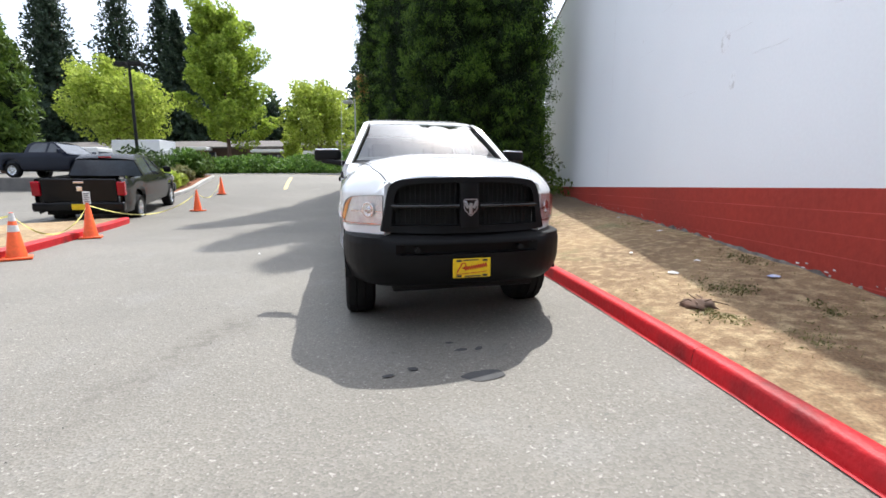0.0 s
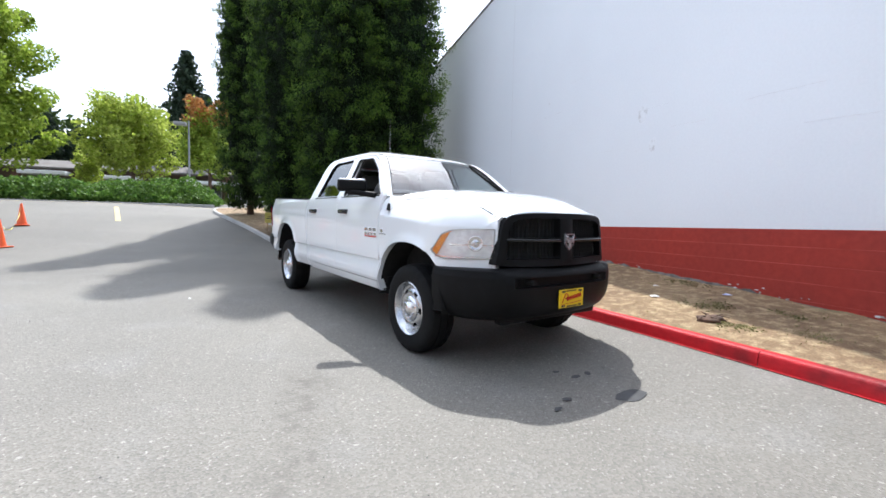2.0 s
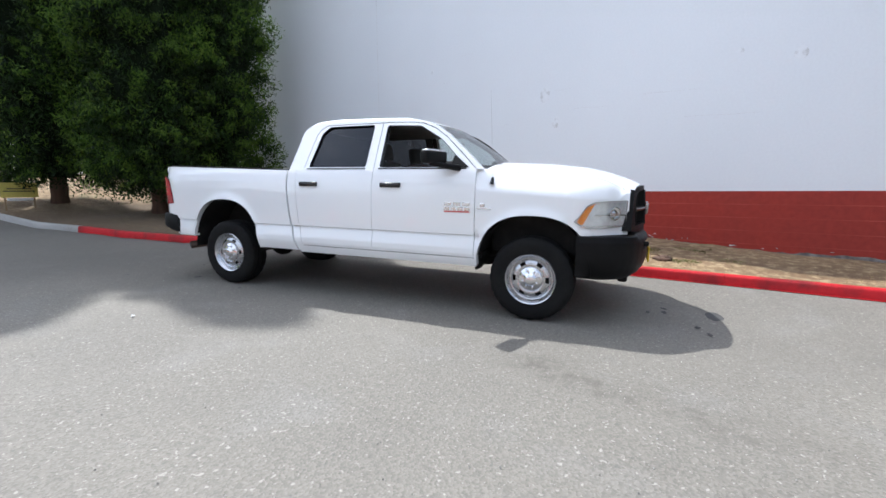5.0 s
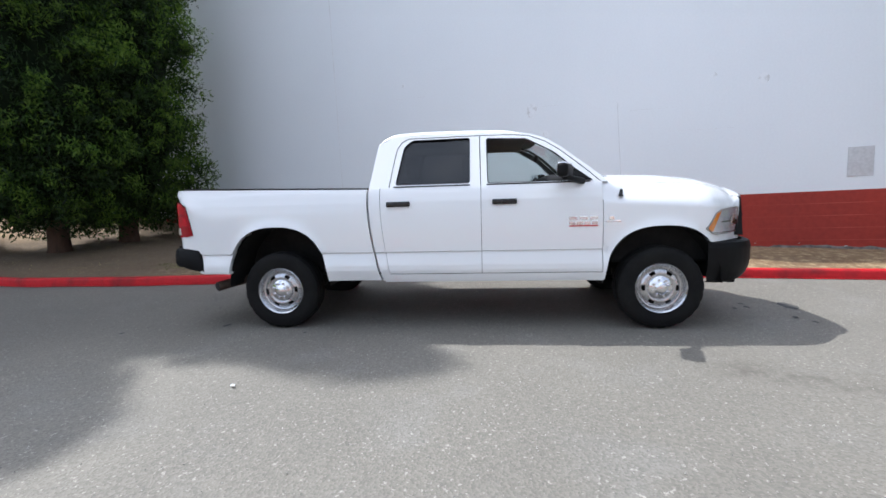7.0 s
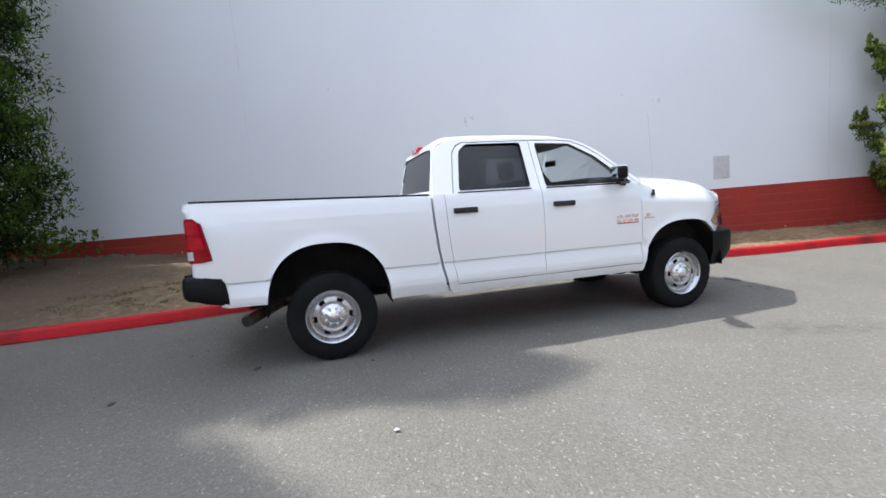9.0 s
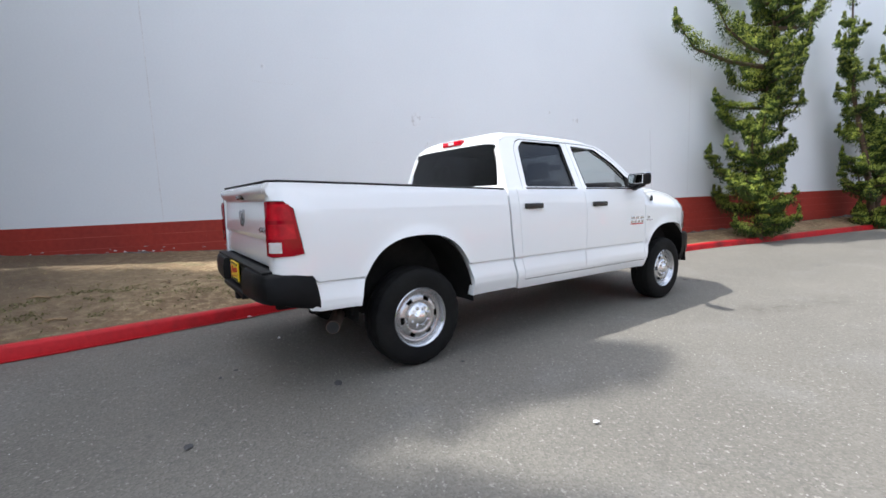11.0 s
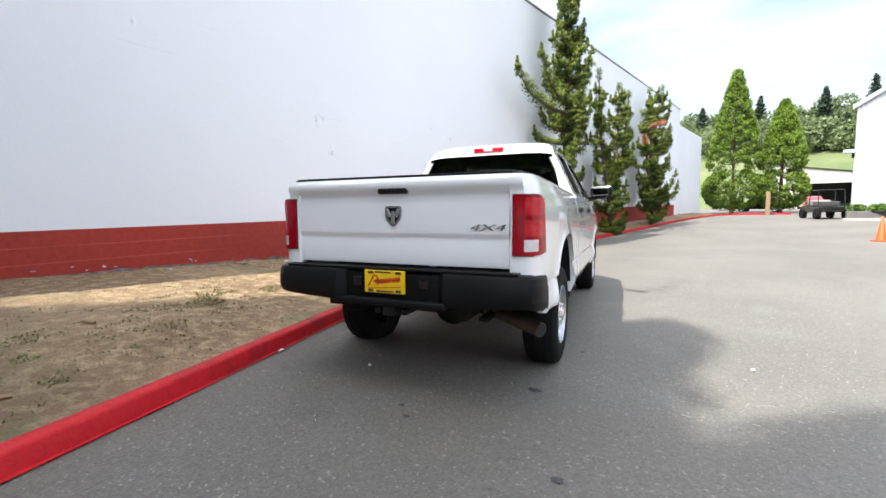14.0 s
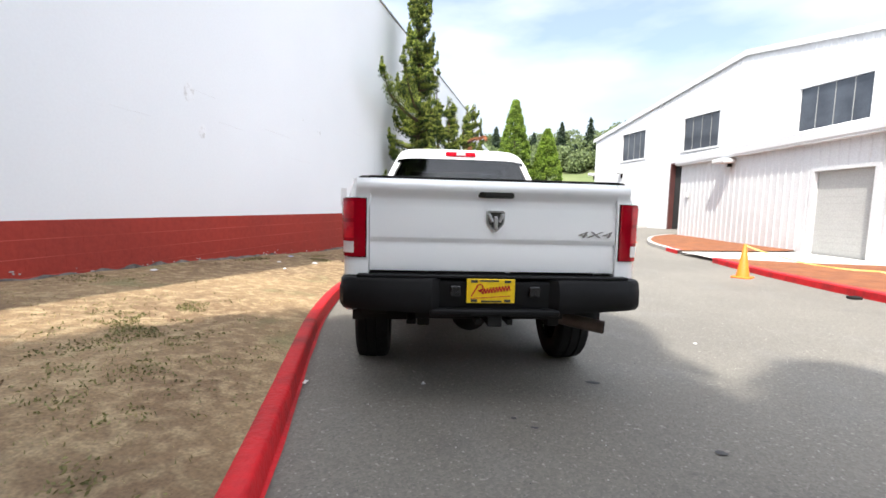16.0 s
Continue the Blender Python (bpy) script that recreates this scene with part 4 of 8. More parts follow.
    part("reversing_lens", bm, WHITE_LENS, tail, smooth=True)
    for z0, z1 in ((1.10, 1.198), (1.222, 1.328)):
        bm = bmesh.new()
        grid_mesh(bm, lamp_wrap(z0, z1, 0.0165, wrap[2:7], 5))
        part("lens_cell", bm, RED_CELL, tail, "bright red lamp cell", smooth=True)
    for z in (1.086, 1.205):
        bm = bmesh.new()
        grid_mesh(bm, lamp_wrap(z, z + 0.012, 0.0165, wrap[1:6], 2))
        part("lens_rib", bm, RED_LENS, tail, smooth=True)
    # bed walls
    part("bed_wall", boxed(sgn * 0.83 - 0.015, sgn * 0.83 + 0.015, 2.86, 4.85, 1.1, 1.42), PAINT, truck)
    cap = [[(sgn * (flank(y, bed_top(y)) + o), y, bed_top(y) + u) for o, u in ((-0.012, 0.0), (-0.012, 0.012), (-0.03, 0.018), (-0.11, 0.018), (-0.12, 0.0))] for y in np.linspace(2.84, 4.84, 20)]
    bm = bmesh.new()
    grid_mesh(bm, cap)
    part("rail_cap", bm, PLASTIC, truck, "black plastic bed rail cap", smooth=True, angle=40)

    # cab side frame, door window frames and panes
    place = lambda u, v, d: (sgn * (glass_x(lift(v)) - d), u, lift(v))
    frame_out = [(0.49, 1.43), (0.70, 1.60), (0.90, 1.755), (1.05, 1.845), (1.19, 1.895), (1.45, 1.915), (2.3, 1.918), (2.60, 1.905), (2.70, 1.86), (2.745, 1.78), (2.81, 1.43),
                 (2.612, 1.43), (2.585, 1.60), (2.545, 1.80), (2.50, 1.862), (2.43, 1.895), (1.71, 1.899), (1.40, 1.895), (1.215, 1.880), (1.06, 1.822), (0.92, 1.735), (0.70, 1.56), (0.555, 1.43)]
    part("cab_pillar_frame", slab(frame_out, (), place, 0.06), PAINT, truck, smooth=True, angle=30)
    hole = rounded([(1.632, 1.447), (1.64, 1.868), (1.24, 1.852), (0.975, 1.715), (0.66, 1.447)], 0.03)
    fd = [(1.692, 1.43), (1.698, 1.892), (1.40, 1.888), (1.22, 1.873), (1.065, 1.815), (0.925, 1.728), (0.705, 1.553), (0.565, 1.43)]
    part("front_door_frame", slab(fd, (hole,), place, 0.05), PAINT, truck, smooth=True, angle=30)
    if sgn > 0:
        part("front_door_glass", slab(hole, (), lambda u, v, d: (sgn * (glass_x(lift(v)) - 0.03 - d), u, lift(v)), 0.004), CLEAR, truck, "clear side window")
    hole2 = rounded([(2.545, 1.452), (2.475, 1.81), (2.39, 1.876), (1.80, 1.878), (1.80, 1.452)], 0.03)
    rd = [(2.602, 1.43), (2.575, 1.60), (2.537, 1.795), (2.493, 1.853), (2.426, 1.887), (1.708, 1.891), (1.70, 1.43)]
    part("rear_door_frame", slab(rd, (hole2,), place, 0.05), PAINT, truck, smooth=True, angle=30)
    part("rear_door_glass", slab(hole2, (), lambda u, v, d: (sgn * (glass_x(lift(v)) - 0.022 - d), u, lift(v)), 0.004), TINTED, truck, "dark tinted side window")
    for outline, gap in ((fd, (hole,)), (rd, (hole2,)), (frame_out, ())):
        part("window_trim", slab(outline, gap, lambda u, v, d: (sgn * (glass_x(lift(v)) - 0.064 - d), u, lift(v)), 0.012), CABIN, truck, "dark inner window trim")
    for hl, nm in ((hole, "window_seal"), (hole2, "window_seal")):
        bm = bmesh.new()
        ring = [[place(u + (cu - u) * k, v + (cv - v) * k, d) for k, d in ((0.0, -0.002), (0.02, -0.002), (0.028, 0.03))] for (u, v) in hl + hl[:1] for cu, cv in ((sum(p[0] for p in hl) / len(hl), sum(p[1] for p in hl) / len(hl)),)]
        grid_mesh(bm, ring)
        part(nm, bm, GLOSS_BLACK, truck)

    # mirror
    mir = part("door_mirror", boxed(-0.15, 0.15, -0.055, 0.045, -0.062, 0.066, 0.034, 4), PLASTIC, truck, "black towing mirror on a folding arm", smooth=True, angle=40)
    head_at = pose(sgn * 1.105, 0.93, 1.535, 0, 0, sgn * 20)
    mir.matrix_local = head_at
    # chrome strip added to stand for sky sheen on the black mirror top
    part("mirror_sheen", boxed(-0.132, 0.132, -0.046, 0.036, 0.046, 0.071, 0.011, 3), CHROME, mir, "added chrome strip for the sky's sheen on the mirror", smooth=True, angle=40)
    reach = Vector((sgn * 0.23, 0.20, 0.035))
    arm = boxed(-0.17, 0.17, -0.032, 0.028, -0.026, 0.024, 0.018, 3)
    for v in arm.verts:
        v.co.z *= 1.25 - 1.2 * abs(v.co.x + 0.17) * 0.9
    am = part("mirror_arm", arm, PLASTIC, mir, smooth=True, angle=40)
    am.matrix_local = head_at.inverted() @ Matrix.Translation(Vector((sgn * 0.93, 0.735, 1.44)) + reach * 0.5) @ reach.to_track_quat("X", "Z").to_matrix().to_4x4()
    gl = part("mirror_glass", boxed(-0.115, 0.115, 0.040, 0.048, -0.05, 0.05, 0.004), MIRROR, mir)
    part("mirror_sail", slab(rounded([(0.635, 1.447), (0.83, 1.447), (0.80, 1.575)], 0.012), (), lambda u, v, d: (sgn * (glass_x(v) + 0.012 - d), u, v), 0.05), PLASTIC, truck, "black sail panel at the mirror's foot")
    # window of the wheel wells
    for c, h, top in AXLES:
        bm = bmesh.new()
        rows = [[(sgn * x, c + (h + 0.015) * math.cos(a), 0.44 + (top - 0.42) * math.sin(a)) for x in (0.50, 0.70, 0.965)] for a in np.linspace(0.02, math.pi - 0.02, 22)]
        grid_mesh(bm, rows)
        part("wheel_arch_liner", bm, UNDER, truck, smooth=True)
        part("wheel_well_wall", boxed(sgn * 0.5 - 0.01, sgn * 0.5 + 0.01, c - h, c + h, 0.55, top), UNDER, truck)
    wheel(truck, sgn * 0.832, 0.0, sgn, "six-slot silver steel wheel")
    wheel(truck, sgn * 0.838, 3.797, sgn, "six-slot silver steel wheel")
    # side badges: small raised bars
    bd = bmesh.new()
    x = flank(0.7, 1.06)
    for k in range(3):
        box(bd, -0.004, 0.006, 0.60 + k * 0.095, 0.675 + k * 0.095, 1.075, 1.107, 0.002, 1)
    for k in range(4):
        box(bd, -0.004, 0.006, 0.60 + k * 0.07, 0.655 + k * 0.07, 1.03, 1.062, 0.002, 1)
    b = part("door_badge", bd, CHROME, truck, "chrome bars of the door badge")
    b.matrix_local = pose(sgn * x, 0, 0)
    rb = part("badge_underline", boxed(-0.003, 0.004, 0.60, 0.865, 1.012, 1.024), PLATE_RED, b)
    fb = bmesh.new()
    box(fb, -0.004, 0.006, 0.39, 0.53, 1.05, 1.062, 0.002, 1)
    box(fb, -0.004, 0.006, 0.45, 0.50, 1.07, 1.105, 0.002, 1)
    b = part("fender_badge", fb, CHROME, truck, "small chrome badge bars")
    b.matrix_local = pose(sgn * (flank(0.45, 1.08) + 0.002), 0, 0)

# bonnet
rows = []
for t in np.linspace(0, 1, 40) ** 1.25:
    row = []
    for q in np.linspace(-1, 1, 37):
        y = hood_lip(q) + (0.37 + 0.17 * q * q - hood_lip(q)) * t
        x = q * hood_half(y)
        row.append((x, y, body_z(x, y)))
    rows.append(row)
rows.insert(0, [(x * 0.998, y - 0.006, z - 0.014) for x, y, z in rows[0]])
rows.insert(0, [(x * 0.99, y + 0.02, z - 0.018) for x, y, z in rows[0]])
rows.append([(x, y, z - 0.03) for x, y, z in rows[-1]])
bm = bmesh.new()
grid_mesh(bm, rows)
part("bonnet", bm, PAINT, truck, smooth=True, angle=50)
cowl = [[(s * 0.86, 0.36 + 0.17 * s * s + d, 1.44 + u) for d, u in ((0.0, 0.0), (0.05, 0.012), (0.14, 0.02))] for s in np.linspace(-1, 1, 21)]
bm = bmesh.new()
grid_mesh(bm, cowl)
part("cowl_panel", bm, PLASTIC, truck, smooth=True)


def roof_row(y, n=37):
    zr = lift(float(np.interp(y, (1.07, 1.19, 1.45, 2.3, 2.6, 2.7, 2.745), (1.865, 1.895, 1.915, 1.918, 1.905, 1.865, 1.80))))
    h = glass_x(zr) - 0.002
    cr = float(np.interp(y, (1.07, 1.2, 1.45, 1.8, 2.5, 2.66, 2.745), (0.012, 0.026, 0.050, 0.063, 0.070, 0.062, 0.052)))
    return [(s * h, y + (0.0 if y > 1.5 else 0.10 * s * s * (1.5 - y) / 0.43), zr + cr * max(0.0, 1 - abs(s) ** 6.5) ** 0.55) for s in np.sin(np.linspace(-math.pi / 2, math.pi / 2, n))]


ROOF_FRONT = roof_row(1.07)


def screen(s, t):
    b = Vector((s * 0.872, 0.40 + 0.165 * s * s, 1.455 - 0.02 * s * s))
    xs = [p[0] for p in ROOF_FRONT]
    x = s * 0.70
    e = Vector((x, float(np.interp(x, xs, [p[1] for p in ROOF_FRONT])) - 0.002, float(np.interp(x, xs, [p[2] for p in ROOF_FRONT])) - 0.006))
    p = b.lerp(e, t)
    return p + Vector((0, -0.03, 0.03)) * 4 * t * (1 - t) * 0.5


bm = bmesh.new()
grid_mesh(bm, [[screen(s, t) for s in np.linspace(-0.985, 0.985, 25)] for t in np.linspace(0, 1, 12)])
ws = part("windscreen", bm, SCREEN, truck, "clear curved windscreen", smooth=True)
bm = bmesh.new()
for s0, s1 in ((-1.0, -0.975), (0.975, 1.0)):
    grid_mesh(bm, [[screen(s, t) + Vector((0, -0.004, 0.004)) for s in (s0, s1)] for t in np.linspace(0, 1, 12)])
grid_mesh(bm, [[screen(s, t) + Vector((0, -0.004, 0.004)) for s in np.linspace(-1, 1, 25)] for t in (0.0, 0.05)])
part("screen_seal", bm, GLOSS_BLACK, ws, smooth=True)
for x0, x1 in ((-0.62, 0.02), (0.12, 0.70)):
    bm = bmesh.new()
    a, b = screen(x0, 0.04) + Vector((0, -0.015, 0.015)), screen(x1, 0.10) + Vector((0, -0.012, 0.012))
    rod(bm, a, b, 0.009, 0.006, 6)
    rod(bm, a + Vector((0, -0.06, 0.0)), a, 0.014, 0.01, 6)
    part("wiper", bm, GLOSS_BLACK, ws)

# roof
rows = [roof_row(y) for y in np.linspace(1.07, 2.745, 34)]
rows.insert(0, [(x, y + 0.012, z - 0.02) for x, y, z in rows[0]])
bm = bmesh.new()
grid_mesh(bm, rows)
part("roof", bm, PAINT, truck, smooth=True, angle=45)
# cab back with its window
back_y = lambda z: 2.812 - (z - 1.43) * 0.17
place_b = lambda u, v, d: (u, back_y(v) - d, lift(v))
top_x = glass_x(lift(1.80))
outer = [(-0.925, 1.40), (0.925, 1.40), (top_x, 1.80), (top_x - 0.05, 1.86), (0.58, 1.885), (0, 1.890), (-0.58, 1.885), (-top_x + 0.05, 1.86), (-top_x, 1.80)]
win = rounded([(-0.795, 1.465), (0.795, 1.465), (0.69, 1.857), (-0.69, 1.857)], 0.035)
back = part("cab_back", slab(outer, (win,), place_b, 0.05), PAINT, truck, smooth=True, angle=30)
part("rear_window", slab(win, (), lambda u, v, d: (u, back_y(v) - 0.012 - d, lift(v)), 0.004), TINTED, back, "dark tinted rear window")
part("cab_lower_back", boxed(-0.92, 0.92, 2.78, 2.812, 0.55, 1.42, 0.01), PAINT, truck)
stop = part("high_stop_lamp", boxed(-0.17, 0.17, 2.672, 2.752, 1.912, 1.966, 0.014, 3), RED_CELL, truck, "red high brake lamp over the rear window", smooth=True, angle=40)
part("cargo_lens", boxed(-0.05, 0.05, 2.746, 2.756, 1.924, 1.956, 0.004), WHITE_LENS, stop)

# bed
part("bed_floor", boxed(-0.82, 0.82, 2.86, 4.85, 1.085, 1.1), PAINT, truck)
part("bed_front", boxed(-0.84, 0.84, 2.84, 2.87, 0.80, 1.41, 0.006), PAINT, truck)
prof = ((0.895, 4.86), (0.90, 4.880), (0.92, 4.885), (1.06, 4.879), (1.076, 4.876), (1.086, 4.878), (1.104, 4.890), (1.116, 4.892), (1.30, 4.883)) + tuple((z, gate_lip(z)) for z in (1.345, 1.36, 1.38, 1.40, 1.415, 1.43, 1.446)) + ((1.466, 4.900), (1.477, 4.882), (1.480, 4.82), (1.44, 4.80), (0.9, 4.80))
rows = [[(x, y, z - 0.0) for z, y in prof] for x in np.linspace(-0.7885, 0.7885, 21)]
rows = [[(x * 0.999, 4.82, z) for x, y, z in rows[0]]] + rows + [[(x * 0.999, 4.82, z) for x, y, z in rows[-1]]]
bm = bmesh.new()
grid_mesh(bm, rows)
gate = part("tailgate", bm, PAINT, truck, "white tailgate with a black release handle", smooth=True, angle=32)
part("gate_cap", boxed(-0.80, 0.80, 4.80, 4.886, 1.476, 1.491, 0.005), PLASTIC, gate, "black plastic tailgate cap", smooth=True, angle=40)
part("release_handle", boxed(-0.115, 0.115, 4.86, 4.914, 1.367, 1.420, 0.015, 3), GLOSS_BLACK, gate, "black tailgate handle", smooth=True, angle=40)


def shield(scale=1.0):
    pts = rounded([(-0.062, 0.07), (0.062, 0.07), (0.058, -0.02), (0.0, -0.085), (-0.058, -0.02)], 0.02, 3)
    return [(u * scale * 0.92, v * scale * 0.88) for u, v in pts]


def emblem(parent, y, z, face):
    e = part("emblem", slab(shield(), (), lambda u, v, d: (u, y + face * (0.012 - d * 1.0), z + v), 0.012), GLOSS_BLACK, parent, "chrome shield emblem")
    part("emblem_rim", slab(shield(1.05), (shield(0.88),), lambda u, v, d: (u, y + face * (0.018 - d), z + v), 0.018), EMBLEM, e)
    bm = bmesh.new()
    box(bm, -0.014, 0.014, y + face * 0.02 - 0.008, y + face * 0.02 + 0.008, z - 0.055, z + 0.03, 0.006)
    for s in (-1, 1):
        box(bm, -0.012, 0.012, -0.008, 0.008, -0.03, 0.03, 0.006, m=pose(s * 0.034, y + face * 0.02, z + 0.018, 0, s * 24, 0))
    part("emblem_bars", bm, EMBLEM, e)


emblem(gate, 4.885, 1.225, 1)
lettering("gate_badge", "4X4", pose(-0.645, 4.893, 1.148, 90, 0, 180) @ Matrix.Diagonal((1.45, 0.62, 1, 1)), 0.092, EMBLEM, gate, 0.005, 0.25)

# front: grille, bumper, plates
gy = lambda z: -0.985 + 0.065 * (z - 0.86)
place_g = lambda u, v, d: (u, gy(v) + 0.125 * (abs(u) / 0.66) ** 2.2 + d, v)
half_g = [(0.0, 1.292), (0.25, 1.290), (0.45, 1.282), (0.560, 1.266), (0.612, 1.222), (0.636, 1.13), (0.652, 1.02), (0.680, 0.90), (0.682, 0.858)]
g_out = [(u, v) for u, v in half_g] + [(-u, v) for u, v in reversed(half_g[1:])]
g_out = smooth_ring(g_out, 3)
upper = ((0.078, 1.084), (0.586, 1.084), (0.572, 1.155), (0.545, 1.205), (0.48, 1.232), (0.30, 1.246), (0.078, 1.25))
lower = ((0.078, 0.915), (0.606, 0.915), (0.592, 1.052), (0.078, 1.052))
holes = [rounded([(s * a, b) for a, b in q], 0.022) for s in (-1, 1) for q in (upper, lower)]
grille = part("grille", slab(g_out, holes, place_g, 0.11), PLASTIC, truck, "matte black crossbar grille", smooth=True, angle=35)
for s in (-1, 1):
    bm = bmesh.new()
    grid_mesh(bm, [[Vector(place_g(s * u, v, 0)) + Vector((0, o, 0)) for v, o in ((1.054, -0.002), (1.060, -0.016), (1.076, -0.016), (1.082, -0.002))] for u in np.linspace(0.085, 0.60, 12)])
    part("grille_bar", bm, GLOSS_BLACK, grille, smooth=True)
bm = bmesh.new()
grid_mesh(bm, [[Vector(place_g(u, v, 0)) + Vector((0, -0.014 if abs(u) < 0.06 else -0.001, 0)) for u in (-0.072, -0.055, 0.0, 0.055, 0.072)] for v in np.linspace(0.90, 1.245, 7)])
part("grille_centre_bar", bm, PLASTIC, grille, smooth=True)
bm = bmesh.new()
grid_mesh(bm, [[place_g(u, v, 0.08) for v in np.linspace(0.89, 1.25, 6)] for u in np.linspace(-0.64, 0.64, 21)])
part("grille_backing", bm, SHADE_BLACK, grille)
for s in (-1, 1):
    bm = bmesh.new()
    for k in range(14):
        u = s * (0.10 + k * 0.50 / 13)
        top = 1.17 if abs(u) > 0.55 else 1.24
        a = place_g(u, 1.05, 0.066)
        box(bm, u - 0.0025, u + 0.0025, a[1] - 0.006, a[1] + 0.012, 0.915, top)
    for v in (0.95, 0.985, 1.02, 1.12, 1.155, 1.19):
        for k in range(6):
            u0, u1 = s * (0.085 + k * 0.085), s * (0.17 + k * 0.085)
            a, b = place_g(u0, v, 0.07), place_g(u1, v, 0.07)
            rod(bm, a, b, 0.0025, None, 4)
    part("grille_mesh", bm, SHADE_BLACK, grille)
emblem(grille, gy(1.06) - 0.016, 1.062, -1)


BUMP_X = (0.0, 0.25, 0.45, 0.58, 0.68, 0.76, 0.83, 0.885, 0.925, 0.95, 0.964, 0.970, 0.972)
BUMP_Y = (-1.03, -1.022, -1.0, -0.968, -0.93, -0.88, -0.815, -0.74, -0.655, -0.57, -0.49, -0.43, -0.40)


def bumper_at(i):
    """Plan point and outward way at a step from the middle (0) to the wheel (12)."""
    steps = np.arange(13)
    f = lambda k: Vector((float(np.interp(k, steps, BUMP_X)), float(np.interp(k, steps, BUMP_Y)), 0))
    p, d = f(i), f(min(i + 0.6, 12)) - f(max(i - 0.6, 0.0))
    n = Vector((-d.y, d.x, 0)) * -1
    return p, (n if n.y < 0 or n.x > 0 else -n).normalized()


rows = []
for i in np.concatenate([-np.linspace(12, 0.3, 40), np.linspace(0.3, 12, 40)]):
    p, n = bumper_at(abs(i))
    if n.x < -0.01 or n.y > 0.01:
        n = -n
    sx = 1 if i > 0 else -1
    x = p.x
    slot = 0.055 * min(1, max(0, (0.56 - x) / 0.03))
    mid = min(1, max(0, (0.70 - x) / 0.06))
    tail = min(1, max(0, (p.y + 0.62) / 0.22))
    prof = ((0.425 + 0.02 * tail, 0.17), (0.43 + 0.02 * tail, 0.115 - 0.06 * tail), (0.47, 0.065 - 0.05 * tail), (0.525, 0.028), (0.585, 0.008), (0.64, 0.0), (0.698, 0.0), (0.704, slot), (0.772, slot), (0.778, 0.004 * mid), (0.795, 0.006), (0.812, 0.008 + 0.012 * mid), (0.828, 0.012 + 0.035 * mid), (0.838 + 0.010 * mid, 0.03 + 0.04 * mid), (0.842 + 0.012 * mid, 0.13))
    rows.append([(sx * (p.x - n.x * k), p.y - n.y * k, z) for z, k in prof])
bm = bmesh.new()
grid_mesh(bm, rows)
bump_f = part("front_bumper", bm, PLASTIC, truck, "matte black front bumper", smooth=True, angle=38)
for s in (-1, 1):
    bm = bmesh.new()
    rod(bm, (s * 0.42, -1.02, 0.738), (s * 0.42, -0.92, 0.738), 0.022, None, 12)
    part("tow_hook", bm, UNDER, bump_f)
part("air_dam", boxed(-0.60, 0.60, -0.85, -0.76, 0.38, 0.47, 0.02), PLASTIC, bump_f, smooth=True, angle=40)
plate_set(truck, "front_plate", pose(0.0, -1.044, 0.592), "yellow dealer plate with a red script stroke")

# rear bumper
for s in (-1, 1):
    rows = []
    for x, y, lo, hi in ((0.95, 4.612, 0.60, 0.68), (0.980, 4.617, 0.596, 0.70), (0.985, 4.632, 0.598, 0.78), (0.986, 4.648, 0.60, 0.85), (0.986, 4.665, 0.603, 0.872), (0.984, 4.80, 0.632, 0.872), (0.972, 4.89, 0.655, 0.872), (0.94, 4.955, 0.662, 0.872), (0.87, 4.988, 0.662, 0.872), (0.70, 5.0, 0.652, 0.872), (0.45, 5.005, 0.64, 0.872), (0.40, 5.005, 0.637, 0.872), (0.345, 4.95, 0.637, 0.872)):
        inn = lambda i: (s * (x - i * (1 if y < 4.9 else 0.3)), y - i * (0 if y < 4.88 else 1))
        h = hi - lo
        rows.append([(*inn(i), z) for z, i in ((lo, 0.08), (lo + 0.04 * h, 0.025), (lo + 0.16 * h, 0.004), (lo + 0.3 * h, 0.0), (hi - 0.34 * h, 0.0), (hi - 0.30 * h, 0.005), (hi - 0.14 * h, 0.008), (hi - 0.05 * h, 0.022), (hi - 0.015 * h, 0.05), (hi, 0.10))])
    bm = bmesh.new()
    grid_mesh(bm, rows)
    part("rear_bumper_end", bm, PLASTIC, truck, "black rear bumper end", smooth=True, angle=38)
mid = part("rear_bumper_centre", boxed(-0.38, 0.38, 4.80, 4.952, 0.64, 0.85, 0.02, 3), PLASTIC, truck, "recessed black bumper centre", smooth=True, angle=40)
part("bumper_lip", boxed(-0.41, 0.41, 4.85, 5.004, 0.632, 0.678, 0.015, 3), PLASTIC, mid, smooth=True, angle=40)
part("step_pad", boxed(-0.86, 0.86, 4.80, 4.965, 0.866, 0.882, 0.006), PLASTIC, mid)
for s in (-1, 1):
    part("socket", boxed(s * 0.25 - 0.035, s * 0.25 + 0.035, 4.945, 4.97, 0.75, 0.82, 0.008), GLOSS_BLACK, mid)
plate_set(truck, "rear_plate", pose(0.03, 4.972, 0.79) @ pose(0, 0, 0, 0, 0, 180), "yellow dealer plate with a red script stroke")

# antenna, exhaust, hitch, underbody
bm = bmesh.new()
rod(bm, (-0.958, 0.385, 1.34), (-0.935, 0.43, 2.14), 0.0016, 0.0010, 6)
part("antenna", bm, REFLECTOR, truck, "thin bright steel whip antenna")
part("antenna_base", rod(bmesh.new(), (-0.962, 0.392, 1.285), (-0.958, 0.385, 1.352), 0.022, 0.012, 12), GLOSS_BLACK, truck, "black antenna base", smooth=True, angle=40)
bm = bmesh.new()
rod(bm, (-0.42, 3.95, 0.60), (-0.46, 4.25, 0.50), 0.046, None, 16)
